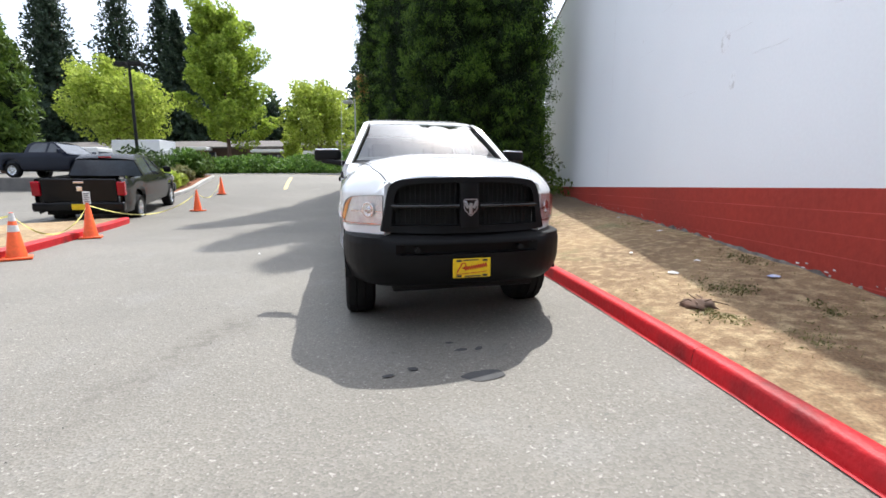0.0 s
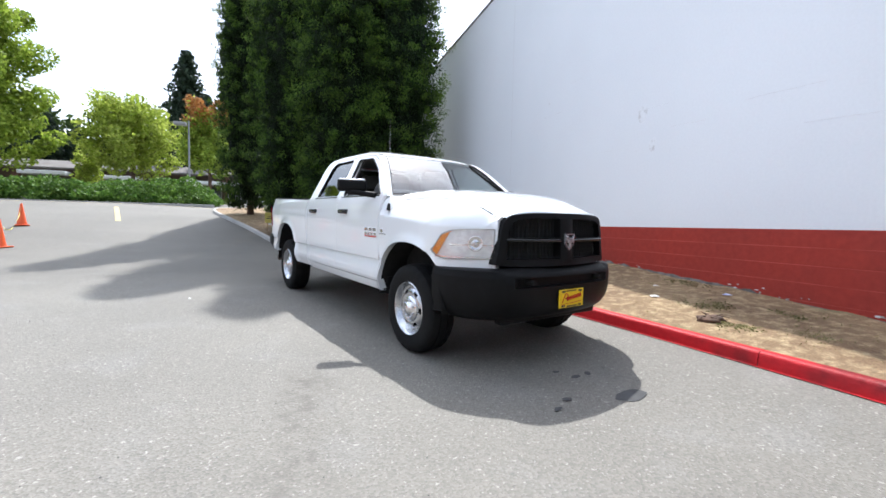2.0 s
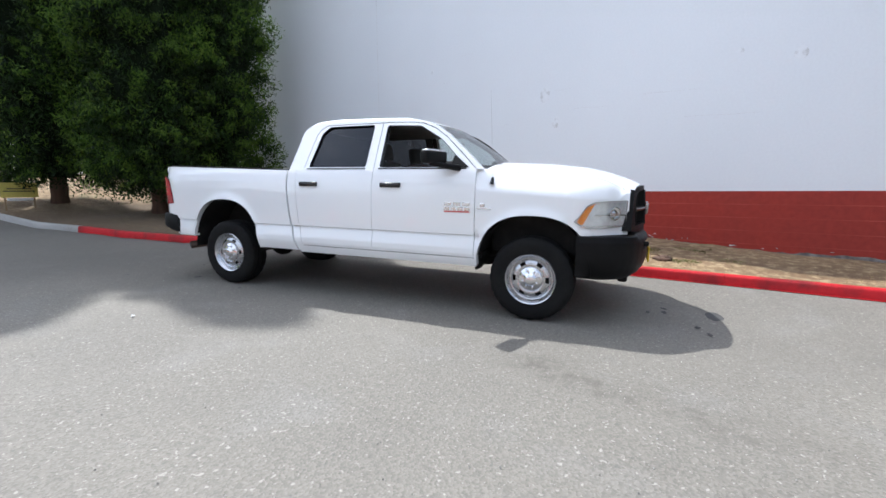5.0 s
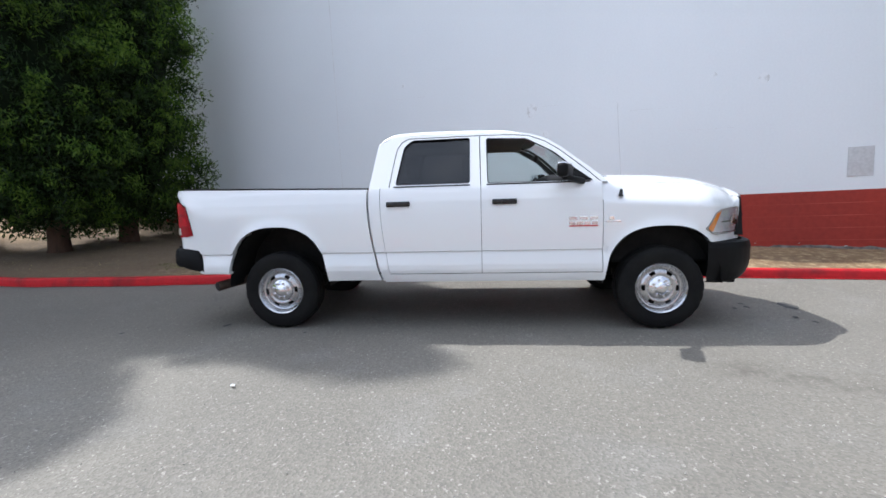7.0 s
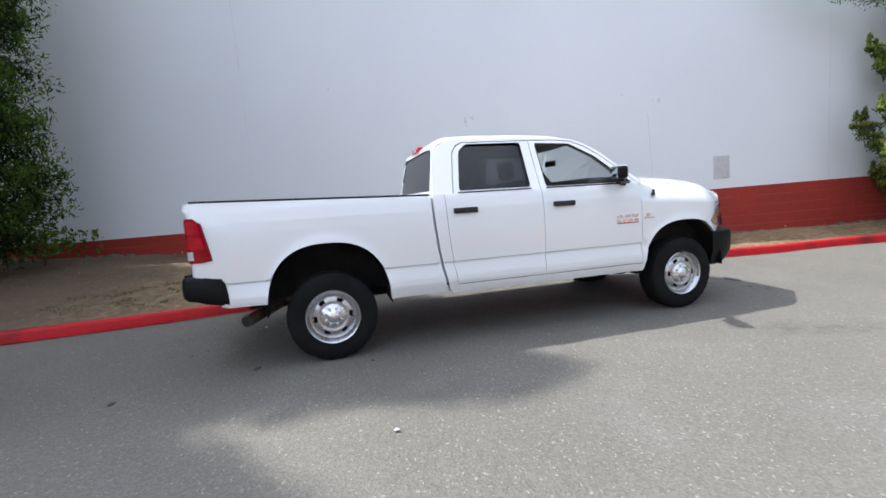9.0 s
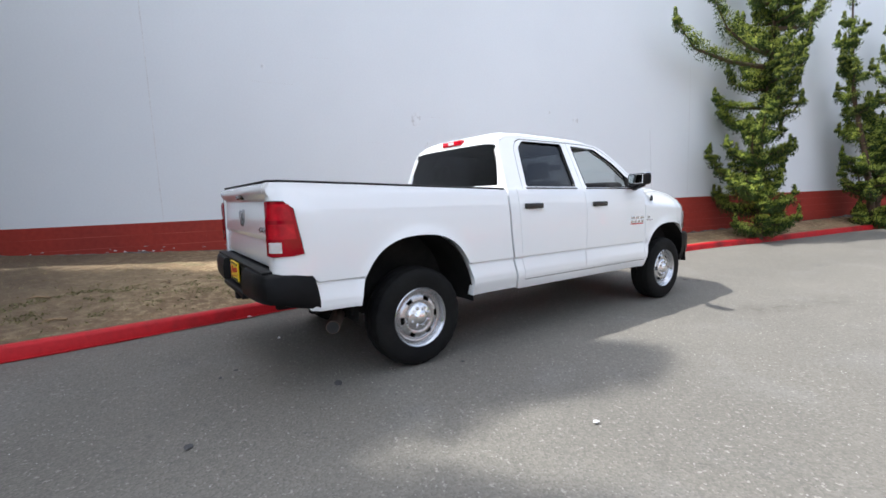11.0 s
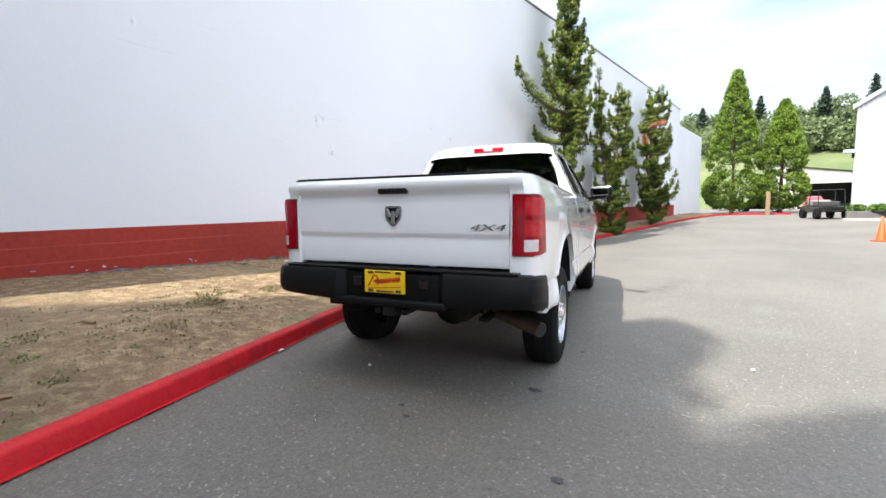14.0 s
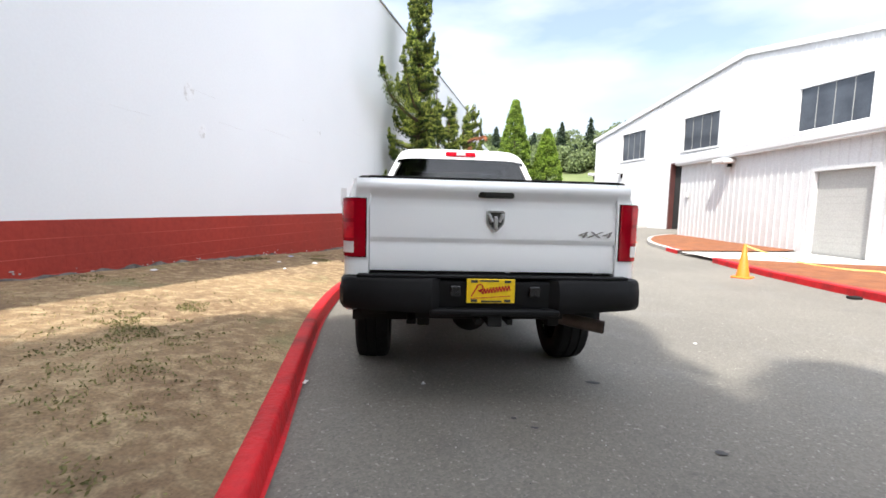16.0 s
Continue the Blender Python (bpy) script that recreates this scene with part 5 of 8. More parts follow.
rod(bm, (-0.46, 4.25, 0.50), (-0.92, 4.52, 0.445), 0.05, None, 16)
rod(bm, (-0.30, 1.6, 0.52), (-0.42, 3.95, 0.60), 0.045, None, 12)
part("exhaust_pipe", bm, STEEL, truck, "bare steel exhaust pipe", smooth=True, angle=40)
bm = bmesh.new()
rod(bm, (-0.90, 4.509, 0.4472), (-0.922, 4.5215, 0.4448), 0.044, None, 16)
part("exhaust_mouth_shade", bm, SHADE_BLACK, truck)
bm = boxed(-0.045, 0.045, 4.70, 4.985, 0.565, 0.655, 0.008)
box(bm, -0.50, 0.50, 4.74, 4.80, 0.57, 0.65, 0.01)
box(bm, -0.12, -0.08, 4.80, 4.96, 0.57, 0.61, 0.008)
box(bm, 0.08, 0.12, 4.80, 4.96, 0.57, 0.61, 0.008)
part("hitch_receiver", bm, UNDER, truck, "black tow hitch receiver")
bm = bmesh.new()
for s in (-1, 1):
    box(bm, s * 0.44 - 0.04, s * 0.44 + 0.04, -0.85, 4.78, 0.52, 0.66, 0.01)
for y in (-0.6, 0.9, 2.0, 2.9, 4.5):
    box(bm, -0.44, 0.44, y - 0.05, y + 0.05, 0.54, 0.64)
part("chassis_frame", bm, UNDER, truck)
for y in (0.0, 3.797):
    bm = bmesh.new()
    rod(bm, (-0.75, y, 0.40), (0.75, y, 0.40), 0.05, None, 14)
    bmesh.ops.create_uvsphere(bm, u_segments=18, v_segments=12, radius=0.17, matrix=pose(0.12 if y == 0 else 0, y, 0.40))
    part("axle", bm, UNDER, truck, smooth=True, angle=50)
part("drive_shaft", rod(bmesh.new(), (0.0, 1.4, 0.52), (0.0, 3.65, 0.42), 0.05, None, 14), UNDER, truck, smooth=True, angle=40)
for s in (-1, 1):
    part("leaf_spring", boxed(s * 0.52 - 0.035, s * 0.52 + 0.035, 3.05, 4.55, 0.47, 0.50, 0.006), UNDER, truck)
    part("shock_absorber", rod(bmesh.new(), (s * 0.45, 3.95, 0.42), (s * 0.40, 3.6, 0.85), 0.03, None, 10), STEEL, truck, smooth=True, angle=40)
    part("coil_spring", rod(bmesh.new(), (s * 0.55, 0.12, 0.45), (s * 0.5, 0.1, 0.85), 0.06, None, 12), UNDER, truck, smooth=True, angle=40)
part("fuel_tank", boxed(0.1, 0.42, 1.9, 3.0, 0.46, 0.66, 0.04, 3), UNDER, truck)
# underbody bits below the sill, filled out with added boxes to block light
part("transmission", boxed(-0.24, 0.24, 0.55, 2.05, 0.36, 0.58, 0.08, 3), UNDER, truck, smooth=True, angle=40)
part("transfer_case", boxed(-0.10, 0.36, 2.05, 2.5, 0.38, 0.58, 0.06, 3), UNDER, truck, smooth=True, angle=40)
for y in (1.02, 2.02):
    part("body_mount", boxed(-0.86, 0.86, y - 0.09, y + 0.09, 0.49, 0.56, 0.02), UNDER, truck)
part("side_tank", boxed(-0.82, -0.50, 1.15, 1.95, 0.48, 0.60, 0.05, 3), UNDER, truck, smooth=True, angle=40)
part("floor_pan", boxed(-0.9, 0.9, 0.5, 2.8, 0.56, 0.62), UNDER, truck)
bm = boxed(-0.72, 0.72, -0.72, 0.45, 0.62, 1.22, 0.03)
part("engine_block", bm, UNDER, truck)
for s in (-1, 1):
    for y, z0, z1 in ((0.535, 0.44, 0.60), (4.335, 0.50, 0.74)):
        part("mud_flap", boxed(s * 0.80 - 0.09, s * 0.80 + 0.09, y, y + 0.025, z0, z1, 0.004), UNDER, truck)

# cabin
part("dashboard", boxed(-0.84, 0.84, 0.60, 1.06, 1.0, 1.465, 0.07, 4), CABIN, truck, smooth=True, angle=40)
part("dash_hood", boxed(-0.80, 0.80, 0.74, 1.06, 1.40, 1.515, 0.05, 4), CABIN, truck, "dark upper dashboard", smooth=True, angle=40)
bm = bmesh.new()
for k in range(24):
    a0, a1 = 2 * math.pi * k / 24, 2 * math.pi * (k + 1) / 24
    m = pose(0.42, 1.12, 1.36, -62)
    rod(bm, m @ Vector((0.19 * math.cos(a0), 0.19 * math.sin(a0), 0)), m @ Vector((0.19 * math.cos(a1), 0.19 * math.sin(a1), 0)), 0.016, None, 8)
for a in (0, math.pi, -math.pi / 2):
    rod(bm, m @ Vector((0, 0, 0)), m @ Vector((0.19 * math.cos(a), 0.19 * math.sin(a), 0)), 0.02, None, 6)
part("steering_wheel", bm, CABIN, truck, "black steering wheel")
for sx in (-0.42, 0.42):
    for y, nm in ((1.45, "front_seat"), (2.20, "rear_seat")):
        bm = boxed(sx - 0.27, sx + 0.27, y - 0.25, y + 0.25, 0.82, 1.0, 0.05, 3)
        box(bm, -0.26, 0.26, -0.07, 0.07, 0.0, 0.62, 0.05, 3, m=pose(sx, y + 0.24, 0.92, -12))
        box(bm, -0.14, 0.14, -0.05, 0.05, 0.0, 0.19, 0.04, 3, m=pose(sx, y + 0.38, 1.55, -8))
        part(nm, bm, CABIN, truck, "dark cloth seat with headrest", smooth=True, angle=40)
part("cabin_floor", boxed(-0.88, 0.88, 0.6, 2.76, 0.62, 0.80), CABIN, truck)
rows = [[(s * 0.66, y, 1.885 + 0.03 * (1 - abs(s) ** 3)) for s in np.linspace(-1, 1, 9)] for y in np.linspace(1.2, 2.66, 6)]
bm = bmesh.new()
grid_mesh(bm, rows)
part("headliner", bm, CABIN_GREY, truck, "beige headliner")
part("inner_mirror", boxed(-0.12, 0.12, 1.05, 1.075, 1.70, 1.77, 0.012), CABIN, truck)
for s in (-1, 1):
    part("door_trim", boxed(s * 0.86 - 0.015, s * 0.86 + 0.015, 0.6, 2.68, 0.7, 1.42, 0.01), CABIN, truck)

# ---- trees ----
def trunk_mesh(bm, pts, r0, r1, seg=9):
    """A tapered round limb through points."""
    rows = []
    n = len(pts)
    for i, p in enumerate(pts):
        p = Vector(p)
        d = (Vector(pts[min(i + 1, n - 1)]) - Vector(pts[max(i - 1, 0)])).normalized()
        q = d.to_track_quat("Z", "Y")
        r = r0 + (r1 - r0) * i / (n - 1)
        rows.append([p + q @ Vector((r * math.cos(a), r * math.sin(a), 0)) for a in np.linspace(0, 2 * math.pi, seg + 1)])
    grid_mesh(bm, rows)


def column_tree(x, y, z, radius, height, seed, clumps, label, leaves=None, per=70, leaf=0.10, low=1.0, group="", kind_name="conifer_tree", top_power=0.55, clump=0.34, tips=None):
    """A dense columnar evergreen: bulging tufts, with their lit tips and dark core put into colour."""
    rng = np.random.default_rng(seed)
    t = thing(kind_name, pose(x, y, z), label, "tree", group)
    bm = bmesh.new()
    trunk_mesh(bm, [(0, 0, -0.3), (0.02, 0, 0.4), (0, 0.03, 1.5), (0, 0, height * 0.5), (0, 0, height * 0.95)], radius * 0.17, 0.03, 12)
    part("trunk", bm, BARK, t, "red-brown trunk", smooth=True)
    h = rng.uniform(0, 1, clumps) ** 0.95
    a = rng.uniform(0, 2 * math.pi, clumps)
    rr = np.minimum(1, ((1 - h) * 2.2) ** top_power) * np.minimum(1, 0.62 + h * 5)
    wob = np.array([1 + 0.15 * noise.noise(Vector((math.cos(q) * 1.6 + seed, math.sin(q) * 1.6, k * height * 0.4))) + 0.14 * noise.noise(Vector((math.cos(q) * 5 + seed, math.sin(q) * 5, k * height * 1.1))) for q, k in zip(a, h)])
    depth = rng.uniform(0.72, 1.0, clumps)
    r = radius * rr * wob * depth
    c = np.stack([r * np.cos(a), r * np.sin(a), low + h * (height - low)], 1)
    out = np.stack([np.cos(a), np.sin(a), np.full(clumps, 0.35)], 1)
    size = clump * rng.uniform(0.6, 1.4, (clumps, 1, 1))
    dim = rng.uniform(0, 1, clumps) < 0.72

    def cloud(n, reach, spread, pick):
        off = rng.normal(size=(len(pick), n, 3))
        off *= (rng.uniform(0.1, 1, (len(pick), n, 1)) ** 0.6) / np.linalg.norm(off, axis=2)[:, :, None]
        return (c[pick][:, None, :] + off * size[pick] * spread + out[pick][:, None, :] * size[pick] * reach).reshape(-1, 3)

    every = np.arange(clumps)
    # near-black inner sprays, paler outer ones: the tufts' shade and lit ends as colour
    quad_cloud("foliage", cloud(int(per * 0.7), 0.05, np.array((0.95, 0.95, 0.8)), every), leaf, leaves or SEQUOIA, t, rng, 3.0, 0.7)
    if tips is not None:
        quad_cloud("lit_foliage", cloud(int(per * 0.42), 0.72, np.array((0.5, 0.5, 0.42)), every[dim]), leaf * 0.85, tips, t, rng, 3.2, 0.9)
    # near-black shell: the crown's inner shade put into its colour
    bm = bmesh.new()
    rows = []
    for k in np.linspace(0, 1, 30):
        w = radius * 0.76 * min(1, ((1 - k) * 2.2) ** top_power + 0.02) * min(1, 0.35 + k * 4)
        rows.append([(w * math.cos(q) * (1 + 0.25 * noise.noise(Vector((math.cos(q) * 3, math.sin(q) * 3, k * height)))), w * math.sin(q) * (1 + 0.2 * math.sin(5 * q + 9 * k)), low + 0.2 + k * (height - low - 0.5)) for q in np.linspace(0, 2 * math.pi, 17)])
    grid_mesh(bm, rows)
    part("shade_core", bm, TREE_SHADE, t, "near-black shell for the crown's inner shade")
    return t


column_tree(-3.8, 9.5, 0.75, 1.5, 13.7, 11, 1250, "tall dense dark green conifer in the tree bed", low=0.35, top_power=1.15, group="row of tall conifers", per=150, leaf=0.037, tips=SEQUOIA_LIT, clump=0.43)
column_tree(-2.4, 9.5, 0.8, 1.55, 12.4, 14, 1100, "dense dark green conifer close to the white wall", low=0.3, top_power=0.45, group="row of tall conifers", per=160, leaf=0.037, tips=SEQUOIA_LIT, clump=0.43)
column_tree(-5.4, 12.0, 0.95, 1.55, 14.9, 12, 1200, "tall narrow dark green conifer beside a yellow sign", low=0.45, top_power=0.72, group="row of tall conifers", per=125, leaf=0.039, tips=SEQUOIA_LIT, clump=0.38)
column_tree(-7.5, 15.5, 1.55, 1.1, 16.0, 13, 900, "tall narrow dark green conifer at the bed's end", low=0.3, top_power=0.95, group="row of tall conifers", per=125, leaf=0.039, tips=SEQUOIA_LIT, clump=0.38)


def juniper(x, y, z, seed, label, stems, dry=(), leaf=0.024, per=84):
    """A ragged juniper: upright stems, each hung with flat pads of sprays whose ends turn up.
    stems: (points, length of the limbs at the foot, at the top, number of limbs)."""
    rng = np.random.default_rng(seed)
    t = thing("juniper_tree", pose(x, y, z), label, "tree", "junipers along the wall")
    dark, lit, rust = [], [], []
    bm = bmesh.new()

    def spray(store, c, n, r, flat=0.5):
        off = rng.normal(size=(n, 3))
        off *= (rng.uniform(0.05, 1, (n, 1)) ** 0.5) / np.linalg.norm(off, axis=1)[:, None]
        store.append(np.array(c[:]) + off * r * np.array((1, 1, flat)))

    def limb(base, way, ln, rise, fat, dead=False):
        side = Vector((-way.y, way.x, 0)) * ln * rng.uniform(-0.18, 0.18)
        bend = [base, base + way * ln * 0.4 + side * 0.5 + Vector((0, 0, rise * 0.10)), base + way * ln * 0.78 + side + Vector((0, 0, rise * 0.38)), base + way * ln + side + Vector((0, 0, rise))]
        for p in bend:
            p.x = min(p.x, -0.12 - x)
        trunk_mesh(bm, bend, 0.03 + 0.012 * ln, 0.006, 6)
        n = max(4, int(4 + ln * 6.0))
        for f in np.linspace(0.16, 1.02, n):
            g = min(f, 0.999) * 3
            q = bend[int(g)].lerp(bend[int(g) + 1], g - int(g)) + Vector(rng.normal(0, 0.03, 3))
            r = fat * (1.0 - 0.66 * f ** 1.5) * rng.uniform(0.8, 1.2)
            if dead:
                spray(rust, q, per, r * 0.8, 0.5)
            else:
                # dark spray below, pale one above: shaded and sunlit sides done in colour
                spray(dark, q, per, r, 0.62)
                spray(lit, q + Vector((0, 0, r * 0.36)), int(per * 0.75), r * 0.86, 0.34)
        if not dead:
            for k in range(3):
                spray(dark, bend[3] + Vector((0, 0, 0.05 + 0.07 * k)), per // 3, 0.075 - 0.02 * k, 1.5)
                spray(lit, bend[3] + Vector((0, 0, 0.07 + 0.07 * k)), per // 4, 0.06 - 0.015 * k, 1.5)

    for points, l0, l1, count in stems:
        pts = [Vector(p) for p in points]
        ks = np.linspace(0, 1, len(pts))
        at = lambda k: Vector([float(np.interp(k, ks, [p[i] for p in pts])) for i in range(3)])
        trunk_mesh(bm, [at(k) for k in np.linspace(0, 1, 9)], 0.10, 0.015, 9)
        count = int(count * 1.65)
        tiers = max(5, int(count / 6))
        for i in range(count):
            k = 0.03 + 0.97 * (int(i * tiers / count) + rng.uniform(-0.33, 0.33)) / tiers
            a = rng.uniform(0, 2 * math.pi)
            ln = (l0 + (l1 - l0) * k) * rng.uniform(0.45, 1.15) * min(1.0, 0.62 + k * 2.2)
            limb(at(min(max(k, 0), 1.0)), Vector((math.cos(a) * 0.8, math.sin(a), 0)), ln, ln * rng.uniform(0.25, 0.75), 0.20 + 0.08 * (l0 + (l1 - l0) * k))
        for k in np.linspace(0.5, 1.04, 9):
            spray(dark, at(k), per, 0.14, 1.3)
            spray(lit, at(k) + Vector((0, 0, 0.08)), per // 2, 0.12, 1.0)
    for base, tip, dead in dry:
        b, e = Vector(base), Vector(tip)
        w = e - b
        limb(b, Vector((w.x, w.y, 0)).normalized(), math.hypot(w.x, w.y), w.z, 0.36 if not dead else 0.17, dead)
    part("trunk", bm, BARK, t, "twisted brown stem", smooth=True)
    for name, store, mat in (("foliage", dark, JUNIPER), ("lit_foliage", lit, JUNIPER_LIT), ("dry_branch", rust, JUNIPER_RUST)):
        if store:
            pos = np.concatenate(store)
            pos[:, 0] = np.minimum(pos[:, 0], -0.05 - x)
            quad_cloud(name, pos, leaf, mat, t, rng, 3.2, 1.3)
    return t


juniper(-1.0, -8.35, 0.22, 21, "tiered green juniper with two long side limbs", [([(0, 0, -0.2), (0.05, 0.05, 2.0), (-0.05, -0.1, 4.2), (0.05, -0.2, 6.3), (0.0, -0.25, 8.6)], 1.4, 0.4, 76)],
        dry=(((0, 0, 4.0), (0.1, 2.6, 5.0), False), ((0, 0, 4.3), (0.1, 2.0, 5.4), False), ((0, -0.2, 4.9), (-0.1, -2.8, 6.7), False), ((0, -0.1, 4.2), (-0.3, -1.5, 5.6), False)))
juniper(-0.9, -13.1, 0.3, 22, "green juniper of several stems against the white wall", [([(0, 0, -0.2), (0, 0.5, 1.6), (0.05, 1.25, 3.6), (0.1, 1.4, 6.0)], 1.1, 0.28, 27), ([(0, 0, -0.2), (0, -0.3, 2.0), (0.0, -0.6, 4.0), (0.05, -0.75, 5.9)], 1.15, 0.28, 27), ([(0, -0.2, 1.6), (-0.1, -1.0, 3.2), (0.0, -1.9, 5.8)], 0.8, 0.22, 18)])
juniper(-0.95, -19.0, 0.38, 23, "bushy green juniper with a dry rust-coloured branch", [([(0, 0, -0.2), (0, 0.1, 2.2), (0.05, -0.4, 4.6), (0.0, -1.4, 7.0)], 1.55, 0.4, 40), ([(0, 0, 0.5), (-0.1, 1.3, 2.6), (0.05, 1.9, 5.2)], 0.9, 0.3, 24), ([(0, 0.4, 2.6), (-0.1, 0.9, 4.4), (0.0, 1.0, 6.4)], 0.6, 0.2, 14)],
        dry=(((-0.02, 1.3, 4.45), (-0.95, 5.33, 4.03), True), ((-0.02, 1.6, 3.75), (-0.95, 4.88, 3.70), True), ((0, -0.3, 3.6), (0, -2.3, 5.0), False), ((0, -0.2, 2.4), (0, -2.2, 3.4), False)))
# ---- the car park up the ramp ----
def cloud_points(rng, n, centre, radii, hollow=0.35):
    p = rng.normal(size=(n, 3))
    p *= (rng.uniform(hollow, 1, (n, 1)) ** 0.5) / np.linalg.norm(p, axis=1)[:, None]
    return np.array(centre) + p * np.array(radii)


def broad_tree(x, y, z, height, crown_r, crown_low, seed, label, leaves, n=16000, leaf=0.22, taper=0.6, second=None, name="deciduous_tree"):
    """A young street tree: stem, rising limbs and a loose crown of leaf clumps."""
    rng = np.random.default_rng(seed)
    t = thing(name, pose(x, y, z), label, "tree")
    bm = bmesh.new()
    trunk_mesh(bm, [(0, 0, -0.5), (0.05, 0, crown_low * 0.7), (0, 0.08, height * 0.55), (0.05, 0, height * 0.93)], 0.045 * crown_r + 0.09, 0.03, 8)
    tips = []
    for i in range(26):
        k = crown_low + (height - crown_low) * (i / 26) ** 0.9 * 0.85
        a = i * 2.4 + rng.uniform(0, 0.6)
        f = 1 - ((k - crown_low) / (height - crown_low)) ** 1.6 * taper
        ln = crown_r * f * rng.uniform(0.7, 1.0)
        tip = (ln * math.cos(a), ln * math.sin(a), k + ln * 0.55)
        trunk_mesh(bm, [(0, 0, k), (tip[0] * 0.5, tip[1] * 0.5, k + ln * 0.2), tip], 0.05, 0.012, 5)
        tips.append((tip, k, ln))
    part("trunk", bm, BARK, t, "thin brown trunk and limbs", smooth=True)
    pts = []
    per = n // (len(tips) * 5)
    for tip, k, ln in tips:
        for f in (0.35, 0.55, 0.75, 0.9, 1.05):
            c = (tip[0] * f, tip[1] * f, k + (tip[2] - k) * f * f)
            r = crown_r * 0.24 * rng.uniform(0.7, 1.3)
            pts.append(cloud_points(rng, per, c, (r, r, r * 0.75)))
    pts = np.concatenate(pts)
    if second is None:
        quad_cloud("crown", pts, leaf, leaves, t, rng, 1.3)
    else:
        top = pts[:, 2] + rng.normal(0, height * 0.07, len(pts)) > crown_low + (height - crown_low) * 0.74
        quad_cloud("crown", pts[~top], leaf, leaves, t, rng, 1.3)
        quad_cloud("crown_top", pts[top], leaf, second, t, rng, 1.3)["label"] = "turning orange leaves"
    return t


def far_conifer(x, y, z, height, r, seed, label="tall dark fir behind the low building", n=5200, group="far firs", leaf=0.7, leaves=None):
    rng = np.random.default_rng(seed)
    t = thing("fir_tree", pose(x, y, z), label, "tree", group)
    bm = bmesh.new()
    trunk_mesh(bm, [(0, 0, -1), (0, 0, height * 0.5), (0, 0, height * 0.98)], 0.35, 0.04, 7)
    part("trunk", bm, BARK, t, smooth=True)
    tiers = 60
    k = rng.integers(0, tiers, n) / tiers
    a = rng.uniform(0, 2 * math.pi, n)
    arm = 0.62 + 0.38 * np.sin(a * 5 + k * 51 + seed)
    d = rng.uniform(0.1, 1, n) ** 0.6 * arm
    rad = r * (1 - k) ** 0.6 * d + 0.08
    h = height * (0.12 + 0.88 * k) - rad * 0.32 + rng.normal(0, 0.12, n)
    quad_cloud("crown", np.stack([rad * np.cos(a), rad * np.sin(a), h], 1), leaf * (1.1 - 0.6 * k), leaves or FIR, t, rng, 1.8)
    return t


broad_tree(-32.6, 45, 2.9, 20.5, 5.0, 3.2, 41, "tall lime green street tree beside the car park", LIME, 26000, 0.30, 0.75)
broad_tree(-21.2, 45, 2.9, 9.8, 4.4, 2.4, 42, "yellow-green street tree behind the hedge", YELLOWING, 15000, 0.26, 0.55)
broad_tree(-46.5, 45, 2.9, 11.8, 6.0, 3.0, 43, "spreading yellow-green street tree", YELLOWING, 18000, 0.30, 0.5)
broad_tree(-13.5, 40, 2.7, 9.6, 2.6, 2.6, 44, "street tree turning from green to orange", LIME, 9000, 0.24, 0.5, AUTUMN)
broad_tree(-25.6, 47, 2.9, 4.6, 1.2, 1.2, 45, "small yellow-brown shrub tree by the low building", YELLOWING, 2500, 0.2, 0.3)
column_tree(-38.2, 24.5, 2.2, 2.0, 11.5, 46, 420, "dark green weeping evergreen in the car park", CEDAR, 60, 0.16, 1.2, top_power=1.0, clump=0.6, kind_name="evergreen_tree")
for x, y, h, r in ((-84, 76, 34, 6), (-74, 80, 34, 7.5), (-67, 83, 33, 5.5), (-62, 80, 28, 5), (-57, 80, 29, 5.5), (-53, 85, 24, 4.5), (-48, 90, 16, 4), (-44, 91, 14, 4), (-40, 92, 12, 4), (-36, 92, 11, 4), (-90, 80, 36, 6), (-22.2, 72, 24, 4.8), (-15.9, 72, 33, 2.3), (-20.5, 78, 19, 3.6), (-97, 70, 30, 6), (-104, 78, 34, 6), (-13, 84, 22, 4), (-8, 92, 22, 4)):
    far_conifer(x, y, 3.5, h + (4 if x < -50 else 0), r * 1.35, int(abs(x) * 7 + h), n=8000 if h > 23 else 5000)
# the darker wood behind them
rng_w = np.random.default_rng(8)
pts = []
for i in range(150):
    x = rng_w.uniform(-125, 45)
    y = rng_w.uniform(92, 112)
    top = rng_w.uniform(9, 16) + (6 if x < -35 else 0)
    pts.append(cloud_points(rng_w, 260, (x, y, 3 + top * 0.5), (rng_w.uniform(2.5, 4.5), 3, top * 0.55)))
w = quad_cloud("far_wood", np.concatenate(pts), 1.1, WOOD_LEAF, None, rng_w, 1.3)
tagged(w, "dark mixed wood behind the low building", "wood", kind="stuff")

# ivy hedge round the lot
rng_h = np.random.default_rng(9)
pts = []
for i in range(640):
    x = rng_h.uniform(-24.5, -10.2)
    y = rng_h.uniform(21.6, 25.6)
    edge = min(1, (x + 24.5) / 1.5, (-9.8 - x) / 1.2, (y - 21.2) / 1.2)
    top = (1.08 + 0.40 * noise.noise(Vector((x * 0.5, y * 0.5, 0)))) * max(0.25, edge) + (0.5 if (-13.6 < x < -11.6 and y > 23.5) else 0)
    pts.append(cloud_points(rng_h, 80, (x, y, gz(x, y) + top * 0.55), (0.45, 0.45, top * 0.55), 0.2))
h = quad_cloud("ivy_hedge", np.concatenate(pts), 0.13, IVY, None, rng_h, 1.2)
